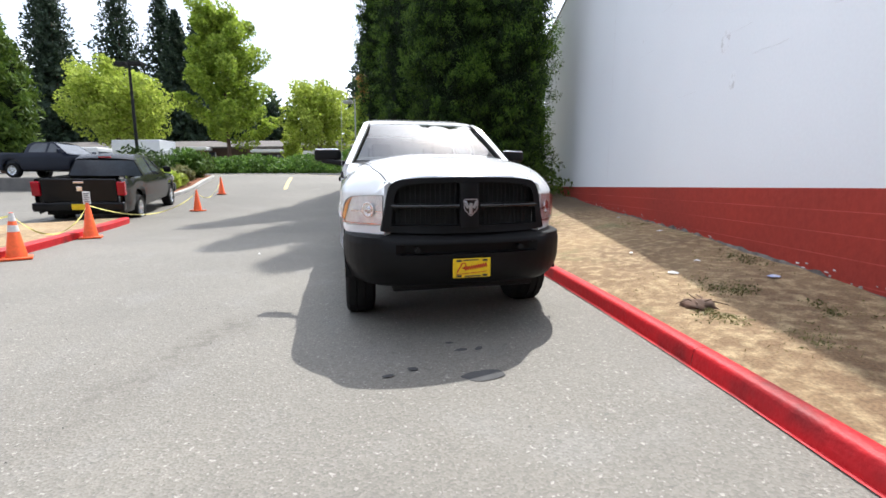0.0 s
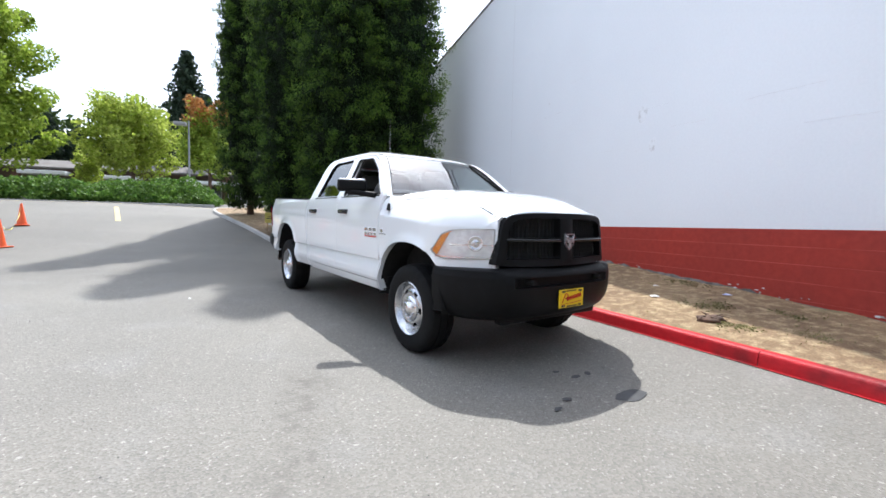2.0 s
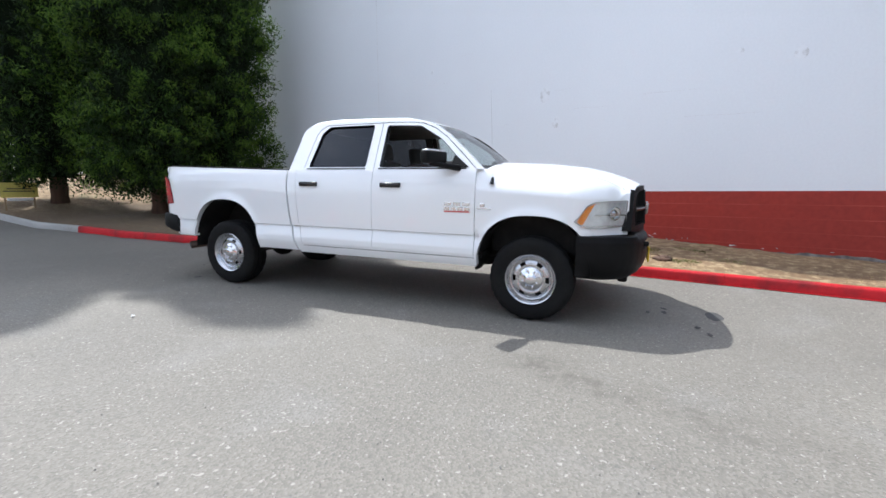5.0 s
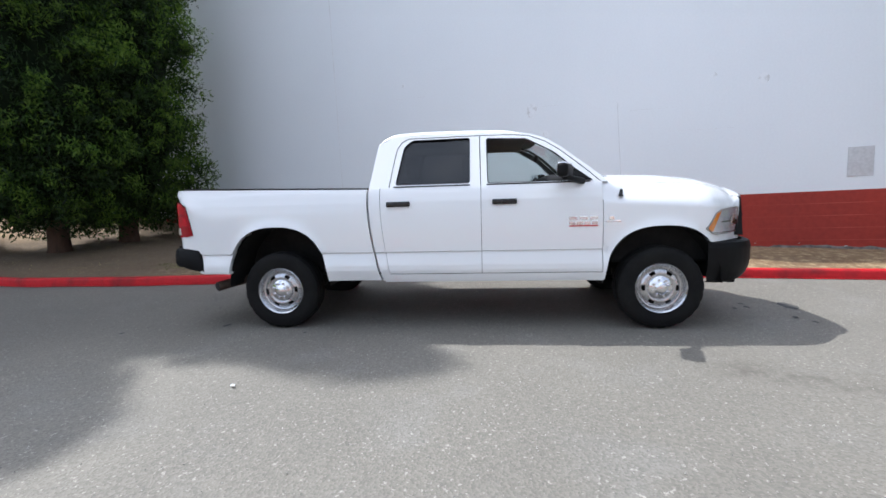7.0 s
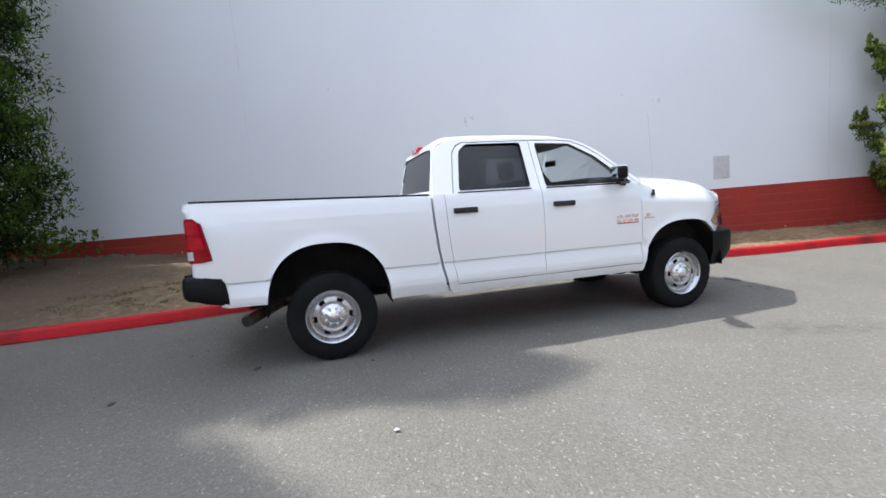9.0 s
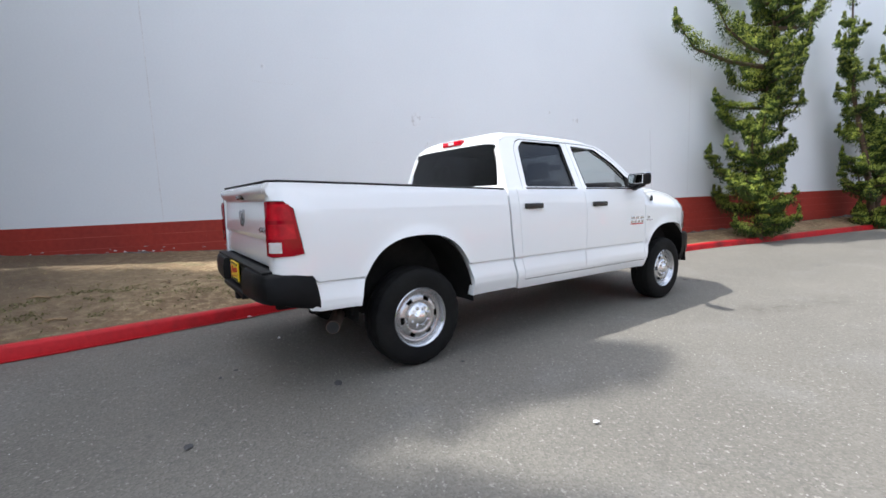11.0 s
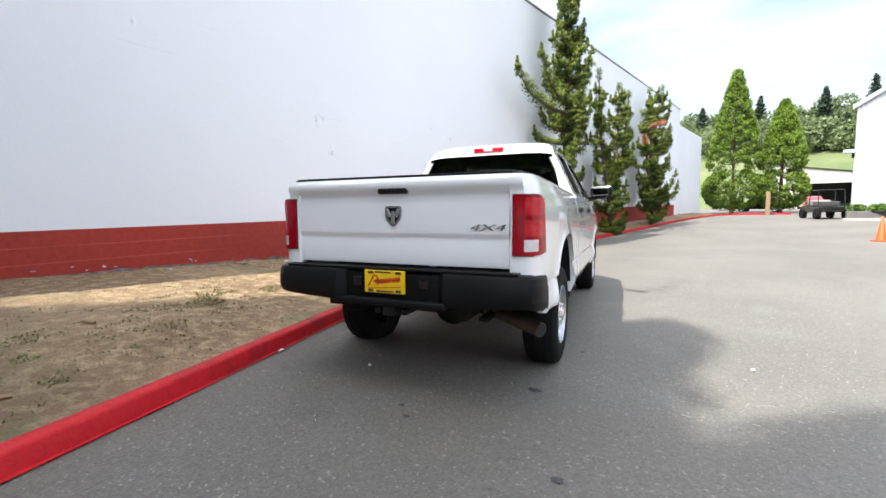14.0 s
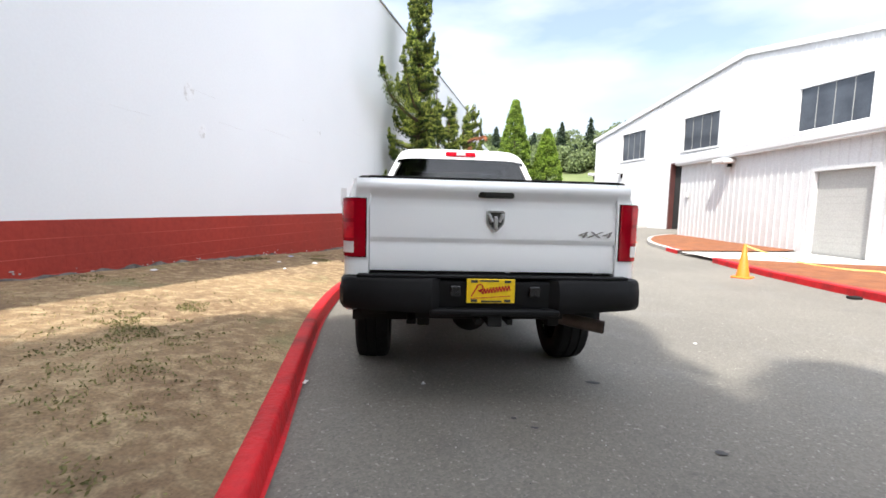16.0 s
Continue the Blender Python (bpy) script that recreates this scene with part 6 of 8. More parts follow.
tagged(h, "low bank of bright green ivy at the lot's edge", "hedge", kind="stuff")
bm = boxed(-25.0, -9.9, 21.0, 21.16, 1.2, 1.98, 0.02)
tagged(part("lot_kerb", bm, CONCRETE), "pale concrete kerb in front of the ivy", "kerb", kind="structure")


def low_building():
    b = thing("low_building", pose(0, 0, 0), "long low shop building with a grey shingle roof", "building")
    # the shop front's shade is put into this wall's dark colour
    part("wall", boxed(-95, -11.5, 60.5, 72, 2.0, 7.4), surf("brick_shaded", (0.10, 0.075, 0.06), (0.15, 0.10, 0.08), 0.9, big=0.4), b, "shop front with its shade put into a dark colour")
    rows = [[(x, y, z) for y, z in ((58.6, 6.95), (58.6, 7.15), (64.5, 8.6), (72.5, 7.2))] for x in (-96, -70, -40, -11)]
    bm = bmesh.new()
    grid_mesh(bm, rows)
    part("roof", bm, ROOF_GREY, b, "low grey shingle roof")
    for x0, x1, z in ((-63, -58.5, 7.0), (-47.6, -43.4, 6.95), (-36.6, -32.0, 6.55), (-29.5, -24.5, 6.3), (-20.0, -15.4, 6.1), (-15.0, -12.2, 6.0)):
        aw = part("awning", boxed(x0, x1, 57.6, 59.2, z - 0.35, z + 0.1, 0.05), LITTER, b, "white shop awning")
        part("shop_window", boxed(x0 + 0.3, x1 - 0.3, 60.42, 60.5, 3.6, z - 0.5), DARK_GLASS, b)
        for k in range(4):
            xx = x0 + 0.3 + (x1 - x0 - 0.6) * k / 3
            part("window_post", boxed(xx - 0.06, xx + 0.06, 60.36, 60.44, 3.5, z - 0.5), LITTER, b)
    for x in np.arange(-90, -12, 7.5):
        part("pillar", boxed(x - 0.35, x + 0.35, 59.2, 59.9, 2.5, 7.0), surf("brick_red", (0.20, 0.10, 0.07), (0.15, 0.08, 0.06), 0.9) if x == -90 else bpy.data.materials["brick_red"], b, "brick pillar")
    return b


low_building()


def street_lamp(x, y, z, h, label, heads, mat=None, r=0.11):
    t = thing("street_lamp", pose(x, y, z), label, "street lamp")
    bm = bmesh.new()
    rod(bm, (0, 0, -0.3), (0, 0, h), r, r * 0.75, 10)
    part("pole", bm, mat or UNDER, t, smooth=True, angle=40)
    for s in heads:
        part("lamp_head", boxed(min(s * 0.15, s * 0.95), max(s * 0.15, s * 0.95), -0.2, 0.2, h - 0.35, h - 0.1, 0.05), mat or UNDER, t)
    part("pole_base", boxed(-0.3, 0.3, -0.3, 0.3, -0.4, 0.5, 0.03), CONCRETE, t)
    return t


street_lamp(-25.8, 22.2, 2.1, 7.2, "dark twin-headed car park lamp", (-1, 1))
street_lamp(-13.0, 30, 2.2, 6.0, "grey single-headed street lamp by the ivy", (-1,), PATCH_GREY, 0.07)


def simple_wheel(parent, x, y, r=0.39, w=0.26, rim=None, face=1):
    hub = part("wheel", revolve([(0.001, 0.10), (0.06, 0.11), (0.09, 0.085), (0.17, 0.08), (0.22, 0.10), (0.245, 0.12), (0.25, 0.10)], 24), rim or RIM, parent, smooth=True, angle=40)
    for k in range(5):
        a = 2 * math.pi * k / 5
        sp = boxed(0.085, 0.112, -0.028, 0.028, 0.06, 0.235, 0.006, m=pose(0, 0, 0, math.degrees(a)))
        part("spoke", sp, rim or RIM, hub)
    hub.matrix_local = pose(x, y, r) @ Matrix.Diagonal((face, 1, 1, 1))
    part("tyre", revolve([(0.245, 0.10), (0.26, 0.125), (r - 0.03, 0.13), (r, 0.10), (r, -0.10), (r - 0.03, -0.13), (0.24, -0.12)], 32), RUBBER, hub, smooth=True, angle=40)


def parked_pickup(m, paint, label, scale=1.0):
    """A parked dark pickup: x across, y rearward from the front axle, z up."""
    t = thing("parked_pickup", m, label, "pickup truck")
    wb = 3.56
    axles = (0.0, wb)

    def low(y):
        for c in axles:
            d = abs(y - c) / 0.49
            if d < 1:
                return max(0.42, 0.40 + 0.54 * (1 - d ** 2.4) ** 0.42)
        return 0.42
    ys = sorted(set(np.linspace(-0.86, 4.72, 60).round(3)) | {round(c + 0.489 * math.cos(a), 3) for c in axles for a in np.linspace(0, math.pi, 17)})
    tops = lambda y: float(np.interp(y, (-0.9, -0.6, 0.3, 0.75, 4.8), (1.05, 1.12, 1.16, 1.27, 1.31)))
    half = lambda y: float(np.interp(y, (-0.9, -0.6, 0.0, 4.4, 4.75), (0.80, 0.95, 1.0, 1.0, 0.95)))
    for s in (-1, 1):
        rows = [[(s * (half(y) - (0.05 if k in (0, 8) else 0.02 if k in (1, 7) else 0)), y, z) for k, z in enumerate(np.linspace(low(y), tops(y), 9))] for y in ys]
        bm = bmesh.new()
        grid_mesh(bm, rows)
        part("body_side", bm, paint, t, smooth=True, angle=40)
        part("tail_lamp", boxed(s * 0.9 - 0.09, s * 0.9 + 0.09, 4.62, 4.77, 0.88, 1.24, 0.02), RED_LENS, t, "red tail lamp")
        part("headlamp", boxed(s * 0.76 - 0.16, s * 0.76 + 0.16, -0.9, -0.7, 0.88, 1.06, 0.03), CHROME, t)
        m2 = part("door_mirror", boxed(s * 1.11 - 0.1, s * 1.11 + 0.1, 0.74, 0.88, 1.27, 1.47, 0.03), paint, t)
        for y in axles:
            simple_wheel(t, s * 0.86, y, face=s)
        place = lambda u, v, d: (s * (0.93 - (v - 1.27) * 0.45 - d), u, v)
        out = [(0.55, 1.25), (1.35, 1.82), (1.6, 1.86), (2.5, 1.86), (2.78, 1.72), (2.86, 1.25)]
        w1 = rounded([(0.88, 1.32), (1.38, 1.76), (1.62, 1.80), (1.66, 1.32)], 0.03)
        w2 = rounded([(1.74, 1.32), (1.74, 1.80), (2.42, 1.80), (2.60, 1.68), (2.66, 1.32)], 0.03)
        part("cab_side", slab(out, (w1, w2), place, 0.04), paint, t, smooth=True, angle=30)
        for wq in (w1, w2):
            part("side_window", slab(wq, (), lambda u, v, d: (s * (0.915 - (v - 1.27) * 0.45 - d), u, v), 0.004), DARK_GLASS, t)
        part("door_handle", boxed(s * 1.0 - 0.02, s * 1.0 + 0.02, 1.45, 1.65, 1.10, 1.14), paint, t)
        part("bed_wall", boxed(s * 0.86 - 0.02, s * 0.86 + 0.02, 2.95, 4.68, 0.7, 1.28), paint, t)
    rows = [[(s * half(y) * 0.98, y, float(np.interp(y, (-0.9, -0.6, 0.3, 0.75), (1.05, 1.13, 1.2, 1.26))) + 0.05 * (1 - s * s)) for s in np.linspace(-1, 1, 9)] for y in np.linspace(-0.86, 0.75, 10)]
    bm = bmesh.new()
    grid_mesh(bm, rows)
    part("bonnet", bm, paint, t, smooth=True)
    hx = lambda v: 0.93 - (v - 1.27) * 0.45
    bm = bmesh.new()
    grid_mesh(bm, [[(f * hx(z), y, z) for f in np.linspace(-1, 1, 7)] for y, z in ((0.6, 1.27), (1.34, 1.81))])
    part("windscreen", bm, DARK_GLASS, t)
    bm = bmesh.new()
    grid_mesh(bm, [[(f * hx(z), y, z + 0.04 * (1 - f * f)) for f in np.linspace(-1, 1, 9)] for y, z in ((1.33, 1.81), (1.6, 1.86), (2.5, 1.86), (2.78, 1.74))])
    part("roof", bm, paint, t, smooth=True)
    bm = bmesh.new()
    grid_mesh(bm, [[(f * hx(z) * 0.97, y, z) for f in np.linspace(-1, 1, 7)] for y, z in ((2.86, 1.27), (2.79, 1.72))])
    part("rear_window", bm, DARK_GLASS, t)
    part("bed_floor", boxed(-0.86, 0.86, 2.9, 4.7, 0.66, 0.70), UNDER, t)
    gate = part("tailgate", boxed(-0.80, 0.80, 4.66, 4.745, 0.72, 1.31, 0.02), paint, t, "dark tailgate")
    part("gate_emblem", boxed(-0.06, 0.06, 4.74, 4.756, 1.0, 1.12, 0.01), CHROME, gate)
    part("release_handle", boxed(-0.11, 0.11, 4.74, 4.76, 1.2, 1.25, 0.006), CHROME, gate)
    part("rear_bumper", boxed(-0.97, 0.97, 4.70, 4.92, 0.50, 0.72, 0.04, 3), paint, t, smooth=True, angle=40)
    part("rear_plate", boxed(-0.15, 0.15, 4.915, 4.93, 0.54, 0.69), PLATE_YELLOW, t, "yellow dealer plate")
    part("front_bumper", boxed(-0.95, 0.95, -1.0, -0.72, 0.45, 0.78, 0.06, 3), paint, t, smooth=True, angle=40)
    part("grille", boxed(-0.55, 0.55, -0.93, -0.8, 0.78, 1.08, 0.03), CHROME, t)
    part("underbody", boxed(-0.8, 0.8, -0.6, 4.6, 0.38, 0.6), UNDER, t)
    part("high_stop_lamp", boxed(-0.15, 0.15, 2.76, 2.80, 1.79, 1.83), RED_LENS, t)
    return t


def on_ground(x, y, heading, dz=0.0):
    """A pose on the paving; heading turns local +y."""
    a = radians(heading)
    d = Vector((-math.sin(a), math.cos(a)))
    slope = (gz(x + d.x * 2, y + d.y * 2) - gz(x - d.x * 2, y - d.y * 2)) / 4
    return pose(x, y, gz(x, y) + dz) @ pose(0, 0, 0, 0, 0, heading) @ pose(0, 0, 0, math.degrees(math.atan(slope)), 0, 0)


# front axle up the ramp, tailgate towards the yard
parked_pickup(on_ground(-15.25, 9.05, 203.5), BLACK_PAINT, "black pickup truck parked behind the traffic cones")
parked_pickup(pose(-23.9, 16.6, 1.62, 0, 0, 93), NAVY_PAINT, "dark navy pickup truck on the raised terrace")


def box_truck():
    t = thing("box_van", pose(-34.4, 34.0, 2.35), "white box van parked behind the shrubs", "van")
    part("cargo_box", boxed(-2.5, 2.2, -1.1, 1.1, 0.8, 3.1, 0.05), LITTER, t)
    part("cab", boxed(2.2, 3.4, -1.0, 1.0, 0.5, 2.2, 0.15, 3), LITTER, t)
    for x in (-1.6, 2.6):
        for y in (-0.95, 0.95):
            bm = bmesh.new()
            rod(bm, (x, y - 0.14, 0.42), (x, y + 0.14, 0.42), 0.42, None, 20)
            part("wheel", bm, RUBBER, t)
    t2 = thing("box_van", pose(-42.5, 36.0, 2.4), "pale parked van behind the navy pickup", "van")
    part("cargo_box", boxed(-2.2, 2.2, -1.0, 1.0, 0.5, 2.6, 0.1, 3), LITTER, t2)
    part("windscreen", boxed(2.0, 2.24, -0.9, 0.9, 1.5, 2.2, 0.03), DARK_GLASS, t2)


box_truck()


def parked_car(m, paint, label):
    t = thing("parked_car", m, label, "car")
    st = (-2.2, -2.1, -1.2, -0.9, -0.1, 0.9, 1.6, 2.1, 2.2)
    body = [[(s * w, y, z) for s, z in ((-1, 0.25), (-1.02, 0.6), (-0.98, h), (0, h + 0.05), (0.98, h), (1.02, 0.6), (1, 0.25))] for y, w, h in zip(st, (0.7, 0.82, 0.88, 0.88, 0.88, 0.88, 0.88, 0.84, 0.7), (0.6, 0.72, 0.85, 0.88, 0.9, 0.92, 0.94, 0.9, 0.8))]
    bm = bmesh.new()
    grid_mesh(bm, body)
    part("body", bm, paint, t, smooth=True, angle=40)
    roof = [[(s * w, y, z) for s in np.linspace(-1, 1, 7)] for y, w, z in ((-1.0, 0.82, 0.9), (-0.3, 0.66, 1.38), (0.6, 0.64, 1.42), (1.1, 0.66, 1.34), (1.75, 0.8, 0.95))]
    bm = bmesh.new()
    grid_mesh(bm, roof)
    part("roof", bm, paint, t, smooth=True)
    for s in (-1, 1):
        bm = bmesh.new()
        grid_mesh(bm, [[(s * 0.83, -0.9, 0.92), (s * 0.83, 0.3, 0.93), (s * 0.81, 1.6, 0.97)], [(s * 0.665, -0.3, 1.37), (s * 0.645, 0.5, 1.40), (s * 0.665, 1.1, 1.33)]])
        part("side_window", bm, DARK_GLASS, t)
        for y in (-1.35, 1.35):
            simple_wheel(t, s * 0.78, y, 0.33, face=s)
    return t


parked_car(pose(-22.3, 43, 3.05, 0, 0, 96), LITTER, "white sedan parked in front of the shops")
parked_car(pose(-9.0, 27.0, 2.05, 0, 0, 15), surf("silver_car_paint", (0.5, 0.5, 0.5), (0.45, 0.45, 0.45), 0.3, metal=0.6), "silver car parked behind the conifers")

# retaining wall and planting strip left of the ramp
bm = boxed(-40, -18.8, 12.6, 13.1, -0.5, 1.55, 0.03)
tagged(part("retaining_wall", bm, STONE), "dark stone retaining wall below the terrace", "wall", kind="structure")
bm = boxed(-40, -18.8, 13.1, 21, 0.2, 1.58)
tagged(part("terrace", bm, ASPHALT), "raised asphalt parking terrace", "terrace", kind="structure")


def bed_sheet(name, outline, rise, mat, label, category):
    """A flat bed inside an outline, lifted over the paving."""
    bm = fill_holes(outline)
    bmesh.ops.subdivide_edges(bm, edges=bm.edges, cuts=3, use_grid_fill=True)
    for v in bm.verts:
        v.co.z = gz(v.co.x, v.co.y) + rise + 0.03 * noise.noise(v.co * 1.3)
    ob = part(name, bm, mat, smooth=True)
    return tagged(ob, label, category, kind="structure")


PLANT_EDGE = [(-15.55, 10.6), (-15.5, 11.6), (-15.75, 12.9), (-16.3, 14.4), (-16.9, 16.1), (-17.5, 17.2), (-18.6, 17.6)]
line = smooth_line(PLANT_EDGE, 0.4)
tagged(part("planter_kerb", sweep([(p.x, p.y, gz(p.x, p.y)) for p in reversed(line)], [(0, -0.1), (0, 0.14), (0.16, 0.15), (0.16, -0.1)]), CONCRETE, smooth=True, angle=40), "pale concrete kerb of the planting strip", "kerb", kind="structure")
bed_sheet("planting_bed", [(p.x - 0.1, p.y) for p in line] + [(-19.5, 17.0), (-19.0, 10.5)], 0.13, MULCH, "bark-covered planting strip", "planting bed")
rng_s = np.random.default_rng(31)
for i, (x, y, r, h, lv, lab) in enumerate(((-16.9, 13.6, 0.7, 0.9, GREEN_GRASS, "clump of tall yellowish ornamental grass"), (-16.6, 12.4, 0.65, 0.8, YELLOWING, "low yellow-green shrub beside the kerb"), (-17.6, 15.2, 0.9, 1.5, IVY, "round green shrub in the strip"), (-18.3, 13.6, 1.0, 1.7, JUNIPER, "dense green shrub by the terrace"), (-17.8, 16.4, 0.8, 1.3, CEDAR, "feathery green shrub by the kerb"))):
    t = thing("shrub", pose(x, y, gz(x, y) + 0.1), lab, "shrub", "shrubs in the planting strip")
    pts = np.concatenate([cloud_points(rng_s, 70, (rng_s.uniform(-r, r) * 0.6, rng_s.uniform(-r, r) * 0.6, h * rng_s.uniform(0.2, 0.8)), (r * 0.45, r * 0.45, h * 0.3)) for _ in range(18)])
    quad_cloud("foliage", pts, 0.12, lv, t, rng_s, 2.2, 0.8)
    bm = bmesh.new()
    for k in range(4):
        rod(bm, (0, 0, -0.1), (0.3 * r * math.cos(k * 1.6), 0.3 * r * math.sin(k * 1.6), h * 0.6), 0.03, 0.01, 5)
    part("stems", bm, BARK, t)

# kerbed island with dry grass, cones and tape
ISLAND = [(-10.45, -1.98), (-10.28, -1.0), (-10.32, 0.1), (-10.75, 1.4), (-11.35, 2.9), (-11.85, 4.15), (-12.15, 4.75)]
line = smooth_line(ISLAND, 0.35)
tagged(part("island_kerb", sweep([(p.x, p.y, gz(p.x, p.y)) for p in reversed(line)], [(0, -0.1), (0, 0.12), (0.02, 0.14), (0.15, 0.145), (0.16, -0.1)]), KERB_RED, smooth=True, angle=40), "red painted kerb of the grass island", "kerb", kind="structure")
bed_sheet("island_ground", [(p.x - 0.1, p.y) for p in line] + [(-12.6, 4.4), (-13.4, 2.6), (-14.0, 0.0), (-13.6, -2.0)], 0.12, DIRT, "dry grass island inside the red kerb", "verge")


def traffic_cone(x, y, label, h=0.71, collars=0, board=False, dz=0.0, mat=None):
    t = thing("traffic_cone", pose(x, y, gz(x, y) + dz, 0, 0, random.uniform(0, 90)), label, "traffic cone", "traffic cones")
    part("base", boxed(-0.18, 0.18, -0.18, 0.18, 0.0, 0.035, 0.012), mat or ORANGE, t)
    cone = revolve([(0.135, 0.03), (0.125, 0.05), (0.028, h - 0.01), (0.02, h), (0.001, h)], 24, axis="z")
    part("cone_body", cone, mat or ORANGE, t, smooth=True, angle=40)
    r_at = lambda z: 0.125 + (0.028 - 0.125) * (z - 0.05) / (h - 0.06) + 0.002
    for k in range(collars):
        z0, z1 = ((0.42, 0.52), (0.58, 0.70))[k]
        part("collar", revolve([(r_at(z0), z0), (r_at(z1), z1)], 24, axis="z"), REFLECT, t, "grey reflective collar", smooth=True)
    if board:
        part("notice", boxed(-0.06, 0.06, -0.006, 0.006, h - 0.03, h + 0.22, 0.004), LITTER, t, "white paper notice")
        bm = bmesh.new()
        for k in range(5):
            box(bm, -0.045, 0.04 - 0.015 * (k % 2), -0.010, -0.006, h + 0.17 - k * 0.04, h + 0.185 - k * 0.04)
        part("notice_bars", bm, DARK_BAR, t)
    return t


CONES = ((-10.15, 0.15), (-10.9, 2.25), (-12.5, 8.1), (-13.85, 11.8))
traffic_cone(*CONES[0], "orange traffic cone with grey collars by the island", collars=2)
traffic_cone(*CONES[1], "orange traffic cone holding a white notice", board=True)
traffic_cone(*CONES[2], "plain orange traffic cone on the ramp")
traffic_cone(*CONES[3], "plain orange traffic cone up the ramp")


def tape(points, label, sag=0.25, mat=None):
    bm = bmesh.new()
    for (a, b) in zip(points, points[1:]):
        a, b = Vector(a), Vector(b)
        rows = []
        for k in np.linspace(0, 1, 15):
            p = a.lerp(b, k)
            p.z -= sag * 4 * k * (1 - k)
            p.z = max(p.z, gz(p.x, p.y) + 0.02)
            w = 0.013
            rows.append([p + Vector((0, 0, -w)) + Vector((0.02 * math.sin(k * 17), 0, 0)), p + Vector((0, 0, w))])
        grid_mesh(bm, rows)
    ob = part("barrier_tape", bm, mat or TAPE, smooth=True)
    return tagged(ob, label, "barrier tape")


tape([(x, y, gz(x, y) + z) for (x, y), z in zip(CONES, (0.66, 0.66, 0.62, 0.62))], "sagging yellow barrier tape between the cones", 0.42)
tape([(-10.15, 0.15, gz(-10.15, 0.15) + 0.66), (-11.2, -3.0, 0.65)], "yellow barrier tape over the dry island", 0.15)

# painted stall stripe
bm = bmesh.new()
a, b = Vector((-11.75, 13.3)), Vector((-13.2, 17.4))
side = Vector((0.075, 0.03))
rows = []
for k in np.linspace(0, 1, 14):
    p = a.lerp(b, k)
    rows.append([(p.x - side.x, p.y - side.y, gz(p.x - side.x, p.y) + 0.012), (p.x + side.x, p.y + side.y, gz(p.x + side.x, p.y) + 0.012)])
grid_mesh(bm, rows)
tagged(part("stall_stripe", bm, LINE_PAINT), "faded yellow stall stripe on the asphalt", "painted line", kind="structure")
bm = bmesh.new()
rows = [[(x, 20.2 + d, gz(x, 20.2 + d) + 0.012) for d in (0, 0.12)] for x in np.linspace(-22, -9.9, 30)]
grid_mesh(bm, rows)
tagged(part("lot_line", bm, LINE_PAINT), "pale painted line along the lot's edge", "painted line", kind="structure")

# yellow sign on two stakes
sg = thing("yard_sign", pose(-6.24, 11.5, verge_z(-6.0, 11.5), 0, 0, 10), "small yellow notice sign on two stakes under the conifers", "sign")
part("board", boxed(-0.36, 0.36, -0.01, 0.01, 0.29, 0.66, 0.004), SIGN_YELLOW, sg)
part("strip", boxed(-0.25, 0.25, -0.012, 0.012, 0.21, 0.275, 0.004), LITTER, sg)
for s in (-1, 1):
    part("stake", boxed(s * 0.28 - 0.015, s * 0.28 + 0.015, 0.011, 0.035, -0.2, 0.6), WOOD, sg)
for k in range(2):
    part("text_bar", boxed(-0.24 - 0.07 * k, 0.24 + 0.06 * k, -0.016, -0.011, 0.495 - k * 0.06, 0.52 - k * 0.06), DARK_BAR, sg)
# leafy growth behind the wall's end
rng_b = np.random.default_rng(77)
pts = np.concatenate([cloud_points(rng_b, 90, (rng_b.uniform(-1.6, 2.5), rng_b.uniform(17, 21), rng_b.uniform(2.0, 9.5)), (0.7, 0.7, 0.6)) for _ in range(150)])
t = thing("broadleaf_tree", pose(0, 0, 0), "light green broadleaf tree behind the wall's end", "tree")
quad_cloud("crown", pts, 0.16, IVY, t, rng_b, 1.3)
bm = bmesh.new()
trunk_mesh(bm, [(0.3, 19, 1.0), (0.2, 19.1, 4), (0.4, 19, 8)], 0.2, 0.05, 8)
part("trunk", bm, BARK, t, smooth=True)
pts = np.concatenate([cloud_points(rng_b, 60, (rng_b.uniform(-1.5, -0.2), rng_b.uniform(8.6, 13.5), rng_b.uniform(1.1, 1.9)), (0.4, 0.4, 0.3)) for _ in range(40)])
t = thing("laurel_shrub", pose(0, 0, 0), "dull green shrub between conifer and wall", "shrub")
quad_cloud("foliage", pts, 0.08, CEDAR, t, rng_b, 1.6)
bm = bmesh.new()
for k in range(6):
    rod(bm, (-0.9, 9 + k * 0.8, 0.6), (-0.8, 9.1 + k * 0.8, 1.5), 0.03, 0.015, 6)
part("stems", bm, BARK, t)

# ---- the far end of the yard and the warehouse ----
def facade_frame(x, y, heading):
    """u runs along the wall away from the yard's middle, n looks at the road."""
    a = radians(heading)
    e = Vector((math.sin(a), -math.cos(a), 0))
    n = Vector((math.cos(a), math.sin(a), 0))
    m = Matrix(((e.x, n.x, 0, x), (e.y, n.y, 0, y), (0, 0, 1, 0), (0, 0, 0, 1)))
    return m


# local x: along the wall towards the far end, local y: towards the road, z up
ANNEX = facade_frame(-13.2, -8.4, 13.5)
MAIN = facade_frame(-17.3, -14.0, 25.0)


